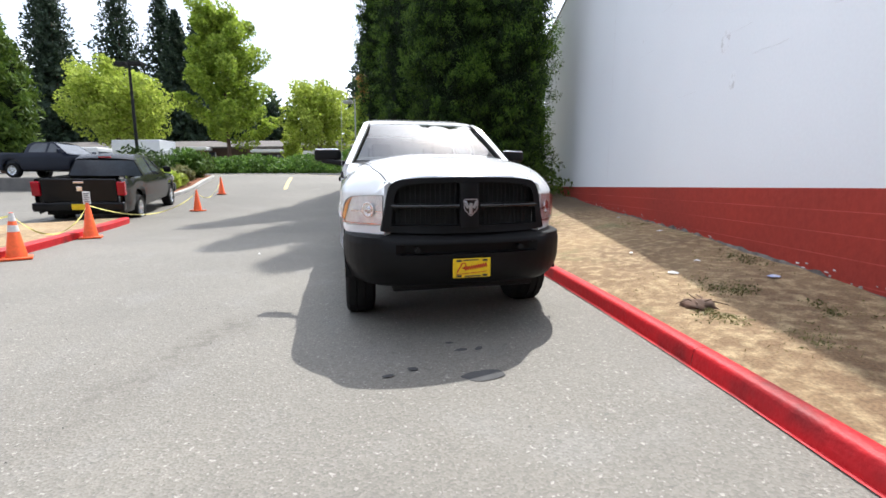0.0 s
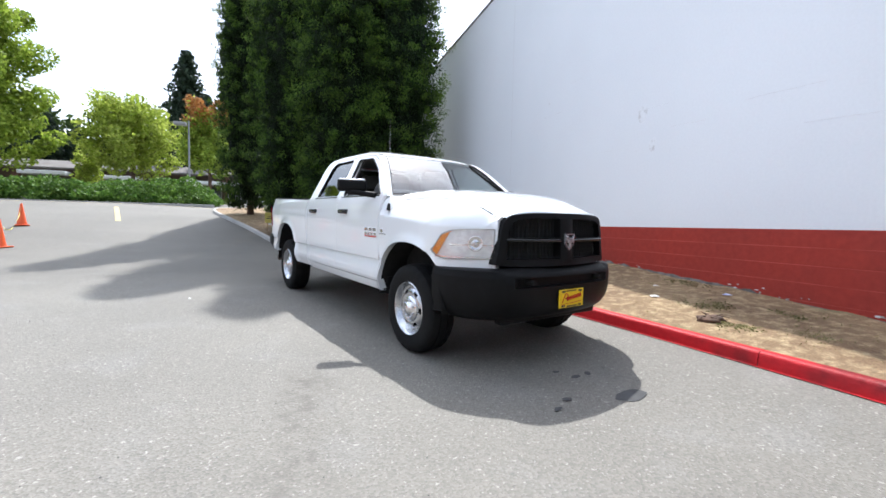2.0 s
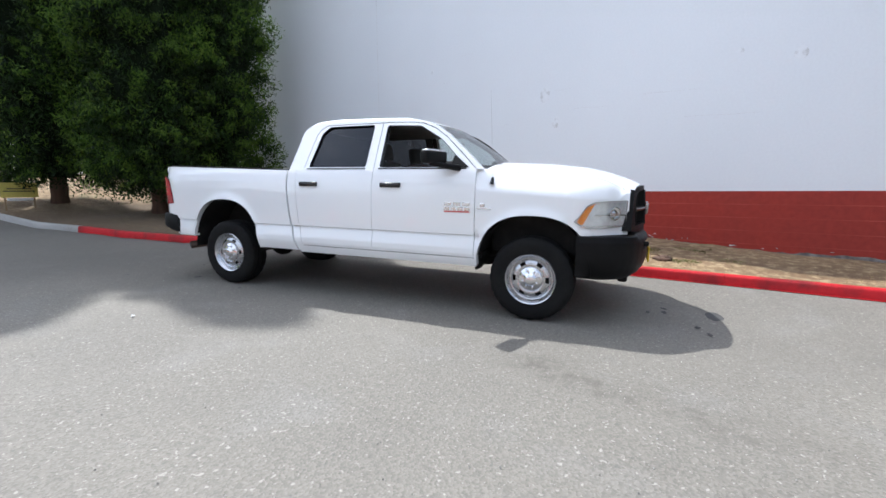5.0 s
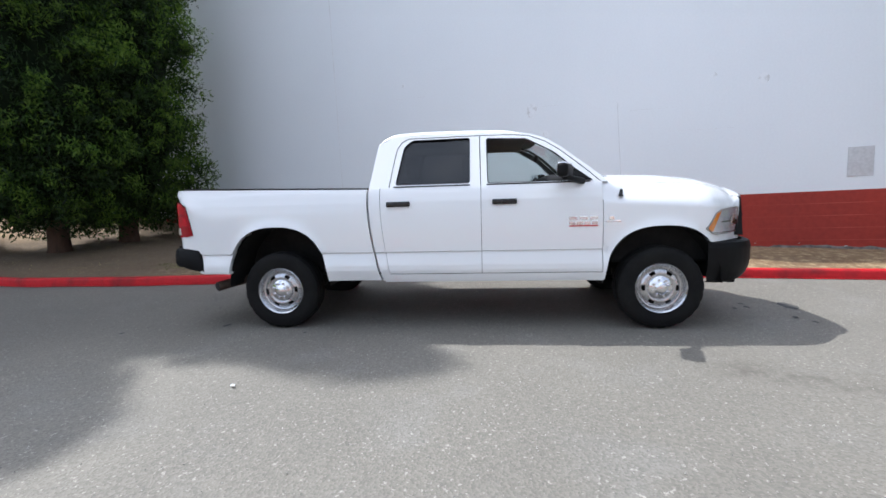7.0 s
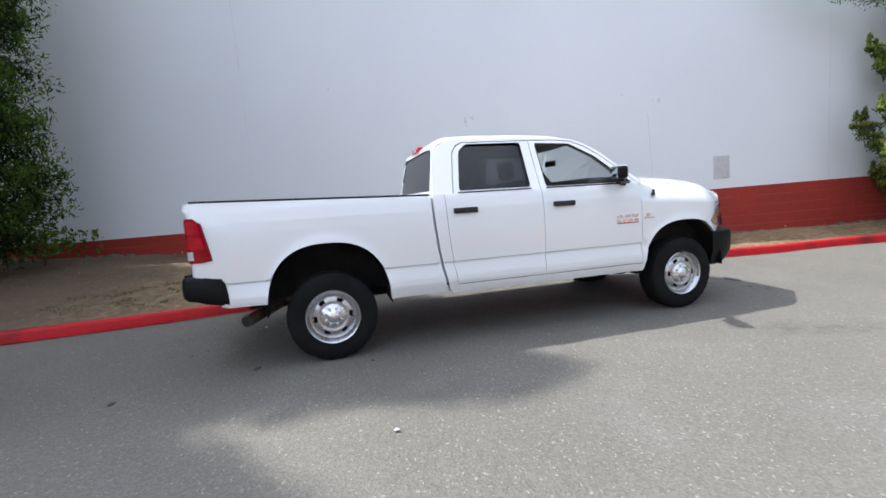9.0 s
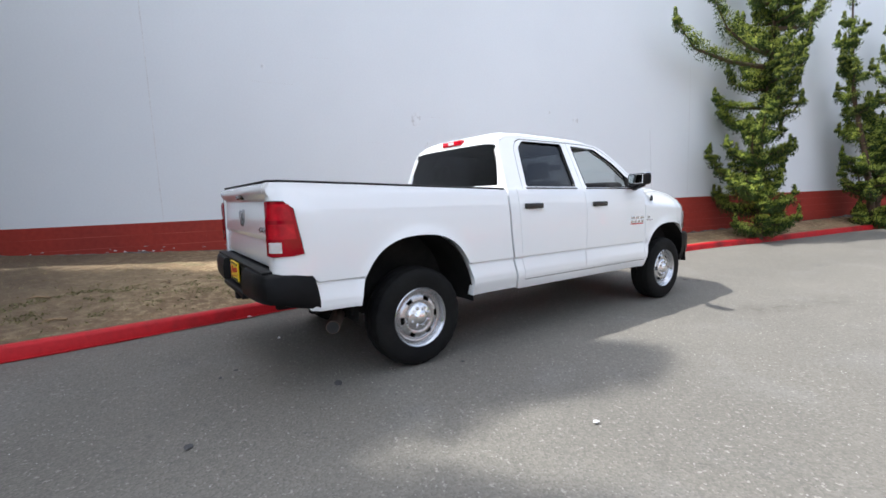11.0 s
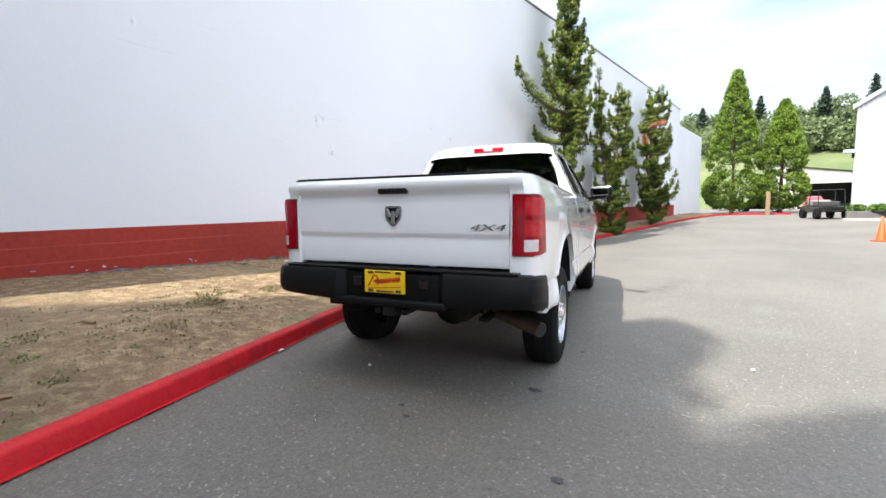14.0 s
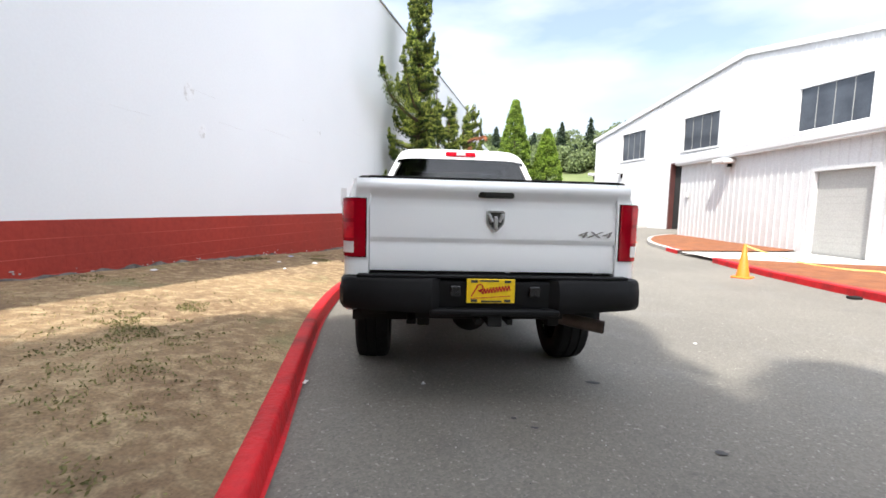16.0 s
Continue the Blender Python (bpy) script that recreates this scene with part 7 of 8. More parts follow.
def ribbed(u0, u1, z0, z1, pitch=0.30, holes=(), top=None):
    """Ribbed metal siding with openings left free."""
    bm = bmesh.new()
    us = []
    u = u0
    while u < u1:
        us += [(u, 0.0), (min(u + pitch * 0.62, u1), 0.0), (min(u + pitch * 0.7, u1), 0.02), (min(u + pitch * 0.92, u1), 0.02)]
        u += pitch
    us.append((u1, 0.0))
    for (a, da), (b, db) in zip(us, us[1:]):
        if b - a < 1e-5:
            continue
        mid = (a + b) / 2
        bands = [(z0, (top(mid) if top else z1))]
        for h0, h1, g0, g1 in holes:
            if h0 < mid < h1:
                nb = []
                for q0, q1 in bands:
                    if g0 > q0:
                        nb.append((q0, min(g0, q1)))
                    if g1 < q1:
                        nb.append((max(g1, q0), q1))
                bands = nb
        for q0, q1 in bands:
            zt = (top(a), top(b)) if top and q1 > 5.5 and q1 == top(mid) else (q1, q1)
            vs = [bm.verts.new(p) for p in ((a, da, q0), (b, db, q0), (b, db, zt[1]), (a, da, zt[0]))]
            bm.faces.new(vs)
    return bm


def warehouse():
    t = thing("warehouse", MAIN, "large white ribbed metal warehouse with a low gable", "building")
    top = lambda u: float(np.interp(u, (-16, 5.8, 19.2), (5.8, 9.4, 6.98)))
    wins = ((0.2, 3.0, 4.9, 6.8), (7.2, 9.8, 4.95, 6.8), (13.2, 15.75, 4.92, 6.77))
    door = (8.4, 10.55, -0.5, 4.2)
    part("front_wall", ribbed(-16, 19.2, -0.5, 9.5, holes=wins + (door,), top=top), SIDING, t, "white ribbed metal siding")
    part("inner_wall", boxed(-16, 19.1, -0.32, -0.25, -0.5, 5.7), SHADE_BLACK, t)
    bm = bmesh.new()
    grid_mesh(bm, [[(u, 0.12, top(u) - 0.25), (u, 0.14, top(u) + 0.02), (u, -20, top(u) + 0.02)] for u in (-16.3, 5.8, 19.5)])
    part("roof", bm, surf("roof_trim", (0.60, 0.61, 0.62), (0.52, 0.53, 0.54), 0.5), t, "pale metal roof edge")
    bm = boxed(19.1, 19.25, -20, 0.02, -0.5, 6.9)
    part("end_wall", bm, SIDING, t)
    for u0, u1, z0, z1 in wins:
        w = part("window", boxed(u0, u1, -0.10, -0.06, z0, z1), DARK_GLASS, t, "dark warehouse window")
        bm = bmesh.new()
        for a, b, c, d in ((u0 - 0.12, u0, z0 - 0.1, z1 + 0.1), (u1, u1 + 0.12, z0 - 0.1, z1 + 0.1), (u0, u1, z0 - 0.1, z0), (u0, u1, z1, z1 + 0.1)):
            box(bm, a, b, -0.12, 0.06, c, d)
        part("frame", bm, SIDING, w)
        part("reveal", boxed(u1 - 0.02, u1 + 0.02, -0.1, 0.03, z0, z1), REFLECT, w)
        for k in (1, 2, 3):
            part("glazing_bar", boxed(u0 + (u1 - u0) * k / 4 - 0.012, u0 + (u1 - u0) * k / 4 + 0.012, -0.065, -0.045, z0, z1), PATCH_GREY, w)
    part("doorway", boxed(8.4, 10.55, -0.4, -0.36, -0.4, 4.2), SHADE_BLACK, t, "near-black panel for the doorway's inner shade")
    bm = bmesh.new()
    box(bm, 8.32, 8.42, -0.3, 0.06, -0.3, 4.25)
    box(bm, 10.53, 10.63, -0.3, 0.06, -0.3, 4.25)
    box(bm, 8.32, 10.63, -0.3, 0.06, 4.2, 4.3)
    part("door_frame", bm, surf("door_red", (0.10, 0.035, 0.03), (0.07, 0.025, 0.025), 0.6), t)
    for u, z in ((15.6, 4.0), (19.3, 4.1)):
        lamp = part("wall_lamp", boxed(u - 0.2, u + 0.2, 0.05, 0.5, z, z + 0.22, 0.05), REFLECT, t, "small wall lamp")
        part("lamp_arm", boxed(u - 0.04, u + 0.04, 0.0, 0.1, z - 0.3, z + 0.05), UNDER, lamp)
    return t


warehouse()


def annex():
    t = thing("warehouse_annex", ANNEX, "low white ribbed metal annex with a grey roller door", "building")
    door = (-1.0, 0.8, 0.0, 2.62)
    part("front_wall", ribbed(-7.0, 7.95, -0.5, 3.5, holes=(door,)), SIDING, t, "white ribbed metal siding")
    part("side_wall", boxed(7.85, 7.95, -5, -0.01, -0.5, 3.5), SIDING, t)
    bm = bmesh.new()
    grid_mesh(bm, [[(u, 0.22, 3.46), (u, 0.26, 3.52), (u, 0.26, 3.80), (u, 0.20, 3.85), (u, -5.5, 4.1)] for u in (-7.3, 0, 8.1)])
    part("roof", bm, SIDING, t, "white metal roof with a deep fascia")
    part("soffit", boxed(-7.2, 8.0, -0.05, 0.24, 3.44, 3.47), SIDING, t)
    d = part("roller_door", boxed(-1.0, 0.8, -0.16, -0.12, -0.1, 2.62), SHUTTER, t, "grey roller door")
    for k in range(14):
        part("slat", boxed(-1.0, 0.8, -0.122, -0.108, 0.02 + k * 0.185, 0.203 + k * 0.185, 0.003, 1), SHUTTER, d)
    bm = bmesh.new()
    box(bm, -1.12, -1.0, -0.14, 0.045, -0.2, 2.72)
    box(bm, 0.8, 0.92, -0.14, 0.045, -0.2, 2.72)
    box(bm, -1.0, 0.8, -0.14, 0.045, 2.62, 2.72)
    part("door_frame", bm, SIDING, t)
    for u in (4.6,):
        lamp = part("wall_lamp", boxed(u - 0.35, u + 0.35, 0.05, 0.55, 3.22, 3.38, 0.04), REFLECT, t, "floodlight under the eave")
        part("lamp_bracket", boxed(u - 0.05, u + 0.05, 0.0, 0.12, 3.1, 3.28), UNDER, lamp)
    part("meter_box", boxed(7.2, 7.4, 0.03, 0.12, 2.0, 2.25, 0.01), REFLECT, t)


annex()

# paving, kerbs and bark beds before the annex
line = smooth_line([(-10.45, -2.0), (-10.3, -3.2), (-10.15, -4.8), (-9.95, -6.4), (-9.85, -7.4)], 0.3)
tagged(part("annex_kerb", sweep([(p.x, p.y, gz(p.x, p.y)) for p in line], [(0, -0.1), (0, 0.12), (0.02, 0.14), (0.15, 0.145), (0.16, -0.1)]), KERB_RED, smooth=True, angle=40), "red painted kerb before the annex", "kerb", kind="structure")
line2 = smooth_line([(-9.5, -9.3), (-9.35, -10.6), (-9.3, -12.4), (-9.7, -14.4), (-10.3, -15.8), (-11.2, -16.8)], 0.3)
tagged(part("bed_kerb", sweep([(p.x, p.y, gz(p.x, p.y)) for p in line2], [(0, -0.1), (0, 0.12), (0.02, 0.14), (0.15, 0.145), (0.16, -0.1)]), CONCRETE, smooth=True, angle=40), "pale concrete kerb of the bark bed", "kerb", kind="structure")
bm = bmesh.new()
grid_mesh(bm, [[(p.x - o, p.y, gz(p.x, p.y) + u) for o, u in ((-0.004, -0.05), (-0.004, 0.126), (0.155, 0.15))] for p in line2[:4]])
tagged(part("kerb_paint", bm, KERB_RED), "red painted end of the concrete kerb", "paint", kind="structure")
bed_sheet("bark_bed", [(p.x - 0.12, p.y) for p in line2] + [(-11.4, -15.9), (-12.9, -9.6), (-11.5, -9.2)], 0.13, MULCH, "orange bark bed beside the annex", "planting bed")
bed_sheet("concrete_apron", [(-9.5, -9.2), (-11.5, -9.15), (-12.95, -9.5), (-13.5, -7.2), (-13.6, -6.6), (-11.6, -6.9), (-9.95, -7.5)], 0.10, surf("pale_concrete", (0.62, 0.60, 0.56), (0.55, 0.53, 0.5), 0.9, big=0.9, space="World"), "pale concrete apron before the roller door", "paving")
bed_sheet("bark_strip", [(p.x - 0.14, p.y) for p in line] + [(-11.4, -6.85), (-13.4, -6.5), (-14.2, -2.0)], 0.12, MULCH, "bark and dry grass strip behind the red kerb", "planting bed")
traffic_cone(-8.85, -13.4, "faded orange traffic cone near the bark bed", 0.75)
traffic_cone(-9.55, -4.75, "yellowed traffic cone beside the red kerb", 0.75, mat=surf("cone_faded", (0.85, 0.20, 0.015), (0.8, 0.17, 0.015), 0.5))
tape([(-9.55, -4.75, gz(-9.55, -4.75) + 0.72), (-11.3, -3.6, 0.35), (-12.6, -2.4, 0.45)], "yellow tape from the cone along the bark strip", 0.12)
bm = boxed(-0.09, 0.09, -0.06, 0.06, 0, 0.05, 0.02)
ob = part("rubble", bm, UNDER)
ob.matrix_world = pose(-10.2, -2.35, gz(-10.2, -2.35))
tagged(ob, "dark lump of debris at the red kerb", "debris")

# clipped evergreens, post and far sheds
for x, y, r, h, seed in ((-1.9, -41.5, 2.2, 12.4, 61), (-5.3, -42.5, 1.75, 9.5, 62)):
    t = thing("evergreen_tree", pose(x, y, 0.3), "clipped bright green evergreen with a rounded skirt", "tree", "clipped evergreens")
    rng_c = np.random.default_rng(seed + 5)
    bm = bmesh.new()
    trunk_mesh(bm, [(0, 0, -0.3), (0, 0, 3), (0, 0, h * 0.9)], 0.2, 0.03, 8)
    part("trunk", bm, BARK, t)
    deep, bright = [], []
    for i in range(900):
        k, a = rng_c.uniform(0, 1) ** 0.8, rng_c.uniform(0, 2 * math.pi)
        if i < 330:
            b = math.acos(rng_c.uniform(-0.9, 0.9))
            p = (r * 0.98 * math.cos(a) * math.sin(b), r * 0.98 * math.sin(a) * math.sin(b), 1.95 + 1.75 * math.cos(b))
        else:
            w = r * 0.95 * (1 - k) ** 0.85 * (1 + 0.14 * noise.noise(Vector((math.cos(a) * 2, math.sin(a) * 2, k * 6 + seed)))) * (0.74 + 0.26 * min(1, k / 0.08))
            p = (w * math.cos(a), w * math.sin(a), 3.7 + k * (h - 3.9))
        deep.append(cloud_points(rng_c, 34, p, (0.30, 0.30, 0.28)))
        # paler sprays set outward and up: the lit ends put into leaf colour
        bright.append(cloud_points(rng_c, 24, (p[0] + 0.14 * math.cos(a), p[1] + 0.14 * math.sin(a), p[2] + 0.14), (0.22, 0.22, 0.2)))
    quad_cloud("foliage", np.concatenate(deep), 0.10, CEDAR, t, rng_c, 1.7)
    quad_cloud("lit_foliage", np.concatenate(bright), 0.085, CEDAR_LIT, t, rng_c, 1.9)
ob = part("wooden_post", boxed(-0.14, 0.14, -0.14, 0.14, -0.2, 1.75, 0.02), WOOD)
ob.matrix_world = pose(-4.75, -37.2, 0.25)
tagged(ob, "short weathered wooden post by the kerb", "post")


def far_shed():
    t = thing("far_shed", pose(-8.8, -62, 0.3), "pale cream shed with a near-black panel for the bay's inner shade", "building")
    out = [(-4.5, 0), (4.8, 0), (4.8, 5.1), (-4.5, 3.6)]
    bay = [(-3.2, 0.02), (1.8, 0.02), (1.8, 2.9), (-3.2, 2.9)]
    part("front_wall", slab(out, (bay,), lambda u, v, d: (u, -d, v), 0.2), surf("cream_siding", (0.66, 0.63, 0.52), (0.6, 0.58, 0.48), 0.7), t)
    bm = bmesh.new()
    grid_mesh(bm, [[(-4.9, y, 3.75), (5.0, y, 5.35)] for y in (0.3, -9)])
    part("roof", bm, SHUTTER, t)
    part("bay_back", boxed(-4.4, 4.7, -6, -5.8, 0, 3.5), SHADE_BLACK, t, "near-black panel for the bay's inner shade")
    part("side_wall", boxed(-4.5, -4.3, -9, -0.2, 0, 3.6), SIDING, t)
    return t


far_shed()
parked_car(pose(-7.4, -58.0, 0.3, 0, 0, 10), surf("red_car_paint", (0.25, 0.02, 0.02), (0.2, 0.02, 0.02), 0.3, coat=1.0), "dark red car before the far shed")
parked_car(pose(-3.6, -47.5, 0.25, 0, 0, 80), BLACK_PAINT, "dark car half hidden behind the evergreens")


def utility_cart():
    t = thing("utility_cart", pose(-7.9, -30.4, gz(-7.9, -30.4), 0, 0, 20), "black open utility cart loaded with gear", "cart")
    part("tray", boxed(-0.75, 0.75, -1.3, 1.3, 0.42, 0.75, 0.05), GLOSS_BLACK, t)
    bm = bmesh.new()
    for x in (-0.65, 0.65):
        for y in (-0.3, 0.9):
            rod(bm, (x, y, 0.7), (x * 0.95, y * 0.9, 1.75), 0.025, None, 6)
        rod(bm, (x * 0.95, -0.27, 1.75), (x * 0.95, 0.81, 1.75), 0.025, None, 6)
    for y in (-0.27, 0.81):
        rod(bm, (-0.62, y, 1.75), (0.62, y, 1.75), 0.025, None, 6)
    part("roll_cage", bm, GLOSS_BLACK, t)
    part("seat", boxed(-0.6, 0.6, 0.0, 0.5, 0.75, 1.05, 0.06), CABIN, t)
    part("load", boxed(-0.5, 0.45, -1.2, -0.3, 0.75, 1.15, 0.12, 3), CABIN_GREY, t)
    for x in (-0.7, 0.7):
        for y in (-0.95, 0.95):
            bm = bmesh.new()
            rod(bm, (x - 0.11, y, 0.3), (x + 0.11, y, 0.3), 0.3, None, 18)
            part("wheel", bm, RUBBER, t)


utility_cart()
line3 = smooth_line([(-8.6, -27.0), (-9.4, -26.3), (-11.0, -25.6), (-13.0, -25.1)], 0.4)
tagged(part("far_kerb", sweep([(p.x, p.y, gz(p.x, p.y)) for p in line3], [(0, -0.1), (0, 0.13), (-0.16, 0.14), (-0.16, -0.1)]), CONCRETE, smooth=True, angle=40), "pale kerb before the warehouse corner", "kerb", kind="structure")
rng_p = np.random.default_rng(91)
t = thing("planter_shrub", pose(-9.7, -28.2, gz(-9.7, -28.2)), "low green planting in a dark stone planter", "shrub")
part("planter", boxed(-0.9, 0.9, -0.6, 0.6, -0.1, 0.45, 0.04), STONE, t)
quad_cloud("foliage", np.concatenate([cloud_points(rng_p, 60, (rng_p.uniform(-0.8, 0.8), rng_p.uniform(-0.5, 0.5), 0.6), (0.3, 0.3, 0.25)) for _ in range(14)]), 0.12, IVY, t, rng_p, 1.6)
t = thing("trailer_frame", pose(-11.0, -27.8, gz(-11.0, -27.8), 0, 0, 70), "low black trailer frame by the warehouse", "trailer")
bm = boxed(-0.6, 0.6, -1.2, 1.2, 0.35, 0.45, 0.01)
box(bm, -0.04, 0.04, 1.2, 2.3, 0.35, 0.42)
part("bed_frame", bm, GLOSS_BLACK, t)
for x in (-0.66, 0.66):
    bm = bmesh.new()
    rod(bm, (x - 0.08, -0.2, 0.26), (x + 0.08, -0.2, 0.26), 0.26, None, 16)
    part("wheel", bm, RUBBER, t)

# wooded hillside
bm = bmesh.new()
rows = [[(x, y, 0.2 + 14 * max(0, (-64 - y) / 50) ** 1.1 + 1.2 * noise.noise(Vector((x * 0.05, y * 0.05, 0)))) for x in np.linspace(-90, 70, 30)] for y in np.linspace(-63, -135, 14)]
grid_mesh(bm, rows)
tagged(part("hillside", bm, surf("hill_grass", (0.10, 0.135, 0.048), (0.155, 0.18, 0.072), 0.95, big=0.12, fine=2, space="World"), smooth=True), "grassy hillside behind the yard", "hill", kind="structure")
pts = []
for i in range(330):
    y = -rng_p.uniform(94, 132)
    x = rng_p.uniform(-75, 50)
    hz = 0.2 + 14 * max(0, (-64 - y) / 50) ** 1.1
    top = rng_p.uniform(2.5, 6.5) + (2.5 if x < -22 else 0)
    pts.append(cloud_points(rng_p, 380, (x, y, hz + top * 0.5), (rng_p.uniform(1.8, 3.6), 2.6, top * 0.55)))
w = quad_cloud("hill_wood", np.concatenate(pts), 0.55, HAZY_LEAF, None, rng_p, 1.3)
tagged(w, "mixed green wood on the hillside", "wood", kind="stuff")
for x, y, h in ((8, -112, 17), (-2, -108, 15), (-9, -114, 18), (-16, -112, 20), (2, -118, 17), (-24, -110, 19), (13, -116, 16), (-12, -104, 11)):
    hz = 0.2 + 14 * max(0, (-64 - y) / 50) ** 1.1
    far_conifer(x, y, hz - 1, h * 0.6, 2.4, int(abs(x) * 3 + h), "dark fir on the wooded hillside", 1500, "hillside firs", 0.6)

# ---- litter, stains, grass ----
def ground_blot(name, x, y, r, mat, label, squash=(1, 1), seed=0, up=0.011, turn=0):
    n = 22
    pts = []
    for k in range(n):
        a = 2 * math.pi * k / n
        q = r * (1 + 0.28 * noise.noise(Vector((math.cos(a) * 1.6, math.sin(a) * 1.6, seed))))
        u, v = q * math.cos(a) * squash[0], q * math.sin(a) * squash[1]
        c, s = math.cos(radians(turn)), math.sin(radians(turn))
        pts.append((x + u * c - v * s, y + u * s + v * c))
    v = [(x, y, gz(x, y) + up)] + [(a, b, gz(a, b) + up - 0.003) for a, b in pts]
    ob = mesh_object(name, v, [(0, 1 + k, 1 + (k + 1) % n) for k in range(n)], mat)
    return tagged(ob, label, "stain", kind="structure")


for i, (x, y, r, q, tn) in enumerate(((-3.28, -2.75, 0.035, (1.5, 0.7), 20), (-3.15, -2.72, 0.03, (1.4, 0.8), 60), (-3.38, -2.62, 0.028, (1.2, 0.7), 10), (-3.6, -3.1, 0.03, (1.3, 0.8), 0), (-3.75, -3.22, 0.03, (1.3, 0.7), 30),
                                     (-5.67, 2.49, 0.04, (1.4, 0.7), 0), (-6.24, 3.35, 0.028, (1.2, 0.8), 0), (-5.6, 1.48, 0.02, (1, 1), 0), (-5.12, 3.25, 0.018, (1, 1), 0), (-5.25, 3.34, 0.02, (1.2, 0.7), 0), (-3.12, -3.17, 0.13, (1.2, 0.55), 15))):
    ground_blot("oil_spot", x, y, r, STAIN, "dark oil spot on the asphalt", q, i, up=0.009, turn=tn)
# loose chips on the paving
rng_s = np.random.default_rng(29)
chips_v, chips_f = [], []
for i in range(900):
    x, y = rng_s.uniform(-8.4, -4.2), rng_s.uniform(-4.6, 4.6)
    r, a = rng_s.uniform(0.003, 0.008), rng_s.uniform(0, 6.28)
    k, z = len(chips_v), gz(x, y)
    chips_v += [(x + r * math.cos(a + b), y + r * math.sin(a + b) * 0.7, z + 0.004) for b in (0, 2.1, 4.2)] + [(x, y, z + 0.006 + r * 0.6)]
    chips_f += [(k, k + 1, k + 3), (k + 1, k + 2, k + 3), (k + 2, k, k + 3)]
tagged(mesh_object("loose_gravel", chips_v, chips_f, surf("gravel_chips", (0.42, 0.41, 0.38), (0.12, 0.115, 0.11), 0.9, big=6, spread=(0.45, 0.55), space="World")), "loose pale and dark stone chips on asphalt", "gravel", kind="stuff")
rng_l = np.random.default_rng(17)


def scrap(x, y, z, r, mat, label):
    n = 6
    ring = [(x + r * math.cos(a) * rng_l.uniform(0.5, 1.3), y + r * math.sin(a) * rng_l.uniform(0.5, 1.3), z + rng_l.uniform(0.006, 0.02)) for a in np.linspace(0, 2 * math.pi, n, endpoint=False)]
    ob = mesh_object("scrap", [(x, y, z + 0.03)] + ring, [(0, 1 + k, 1 + (k + 1) % n) for k in range(n)], mat)
    return tagged(ob, label, "litter", "litter")


scrap(-6.81, 1.1, gz(-6.75, 1.1), 0.022, LITTER, "crumpled white paper scrap on the asphalt")
scrap(-3.7, 3.28, gz(-3.7, 3.28), 0.025, LITTER, "white paper scrap beside the kerb")
scrap(-3.9, 4.2, gz(-4, 4.2), 0.02, LITTER, "white paper scrap beside the kerb")
scrap(-4.45, 2.95, gz(-4.45, 2.95), 0.02, LITTER, "small white scrap under the truck's tail")
for x, y, r, m, lab in ((-0.42, -1.72, 0.07, LITTER_BLUE, "crushed blue and white can on the dirt"), (-1.15, -1.35, 0.05, LITTER, "pale stone on the dirt"), (-0.7, -0.9, 0.045, LITTER, "pale paper on the dirt"), (-1.2, -0.3, 0.03, LITTER, "pale stone on the dirt"), (-0.25, 1.2, 0.06, LITTER, "white scrap at the wall's foot"), (-0.3, 3.0, 0.05, CONCRETE, "grey rubble at the wall's foot")):
    scrap(x, y, verge_z(x, y), r, m, lab)
# clod with dead stems, fallen sticks
for x, y, turn, ln in ((-3.0, 5.35, 60, 0.34), (-2.6, 4.3, 15, 0.22), (-3.75, 4.9, 75, 0.25)):
    bm = bmesh.new()
    trunk_mesh(bm, [(0, 0, 0.015), (ln * 0.4, 0.03, 0.03), (ln, -0.02, 0.015)], 0.014, 0.005, 6)
    trunk_mesh(bm, [(ln * 0.4, 0.03, 0.03), (ln * 0.6, 0.10, 0.02)], 0.008, 0.003, 5)
    ob = part("fallen_stick", bm, WOOD, smooth=True)
    ob.matrix_world = pose(x, y, verge_z(x, y), 0, 0, turn)
    tagged(ob, "dry brown fallen stick on the dirt", "stick", "fallen sticks")
bm = bmesh.new()
bmesh.ops.create_icosphere(bm, subdivisions=3, radius=0.13)
for v in bm.verts:
    v.co = v.co * (1 + 0.45 * noise.noise(v.co * 14)) * Vector((1.2, 0.8, 0.42)).length / 1.5
    v.co.z *= 0.38
for k in range(7):
    a = k * 0.97
    r = 0.12 + 0.05 * math.sin(k * 2.3)
    trunk_mesh(bm, [(0, 0, 0.01), (0.6 * r * math.cos(a), 0.6 * r * math.sin(a), 0.045), (1.3 * r * math.cos(a + 0.3), 1.3 * r * math.sin(a + 0.3), 0.015 + 0.03 * (k % 3))], 0.009, 0.003, 5)
ob = part("dead_root", bm, BARK, smooth=True)
ob.matrix_world = pose(-1.35, -2.3, verge_z(-1.35, -2.3))
tagged(ob, "dark clod with dead roots on the dirt", "root")


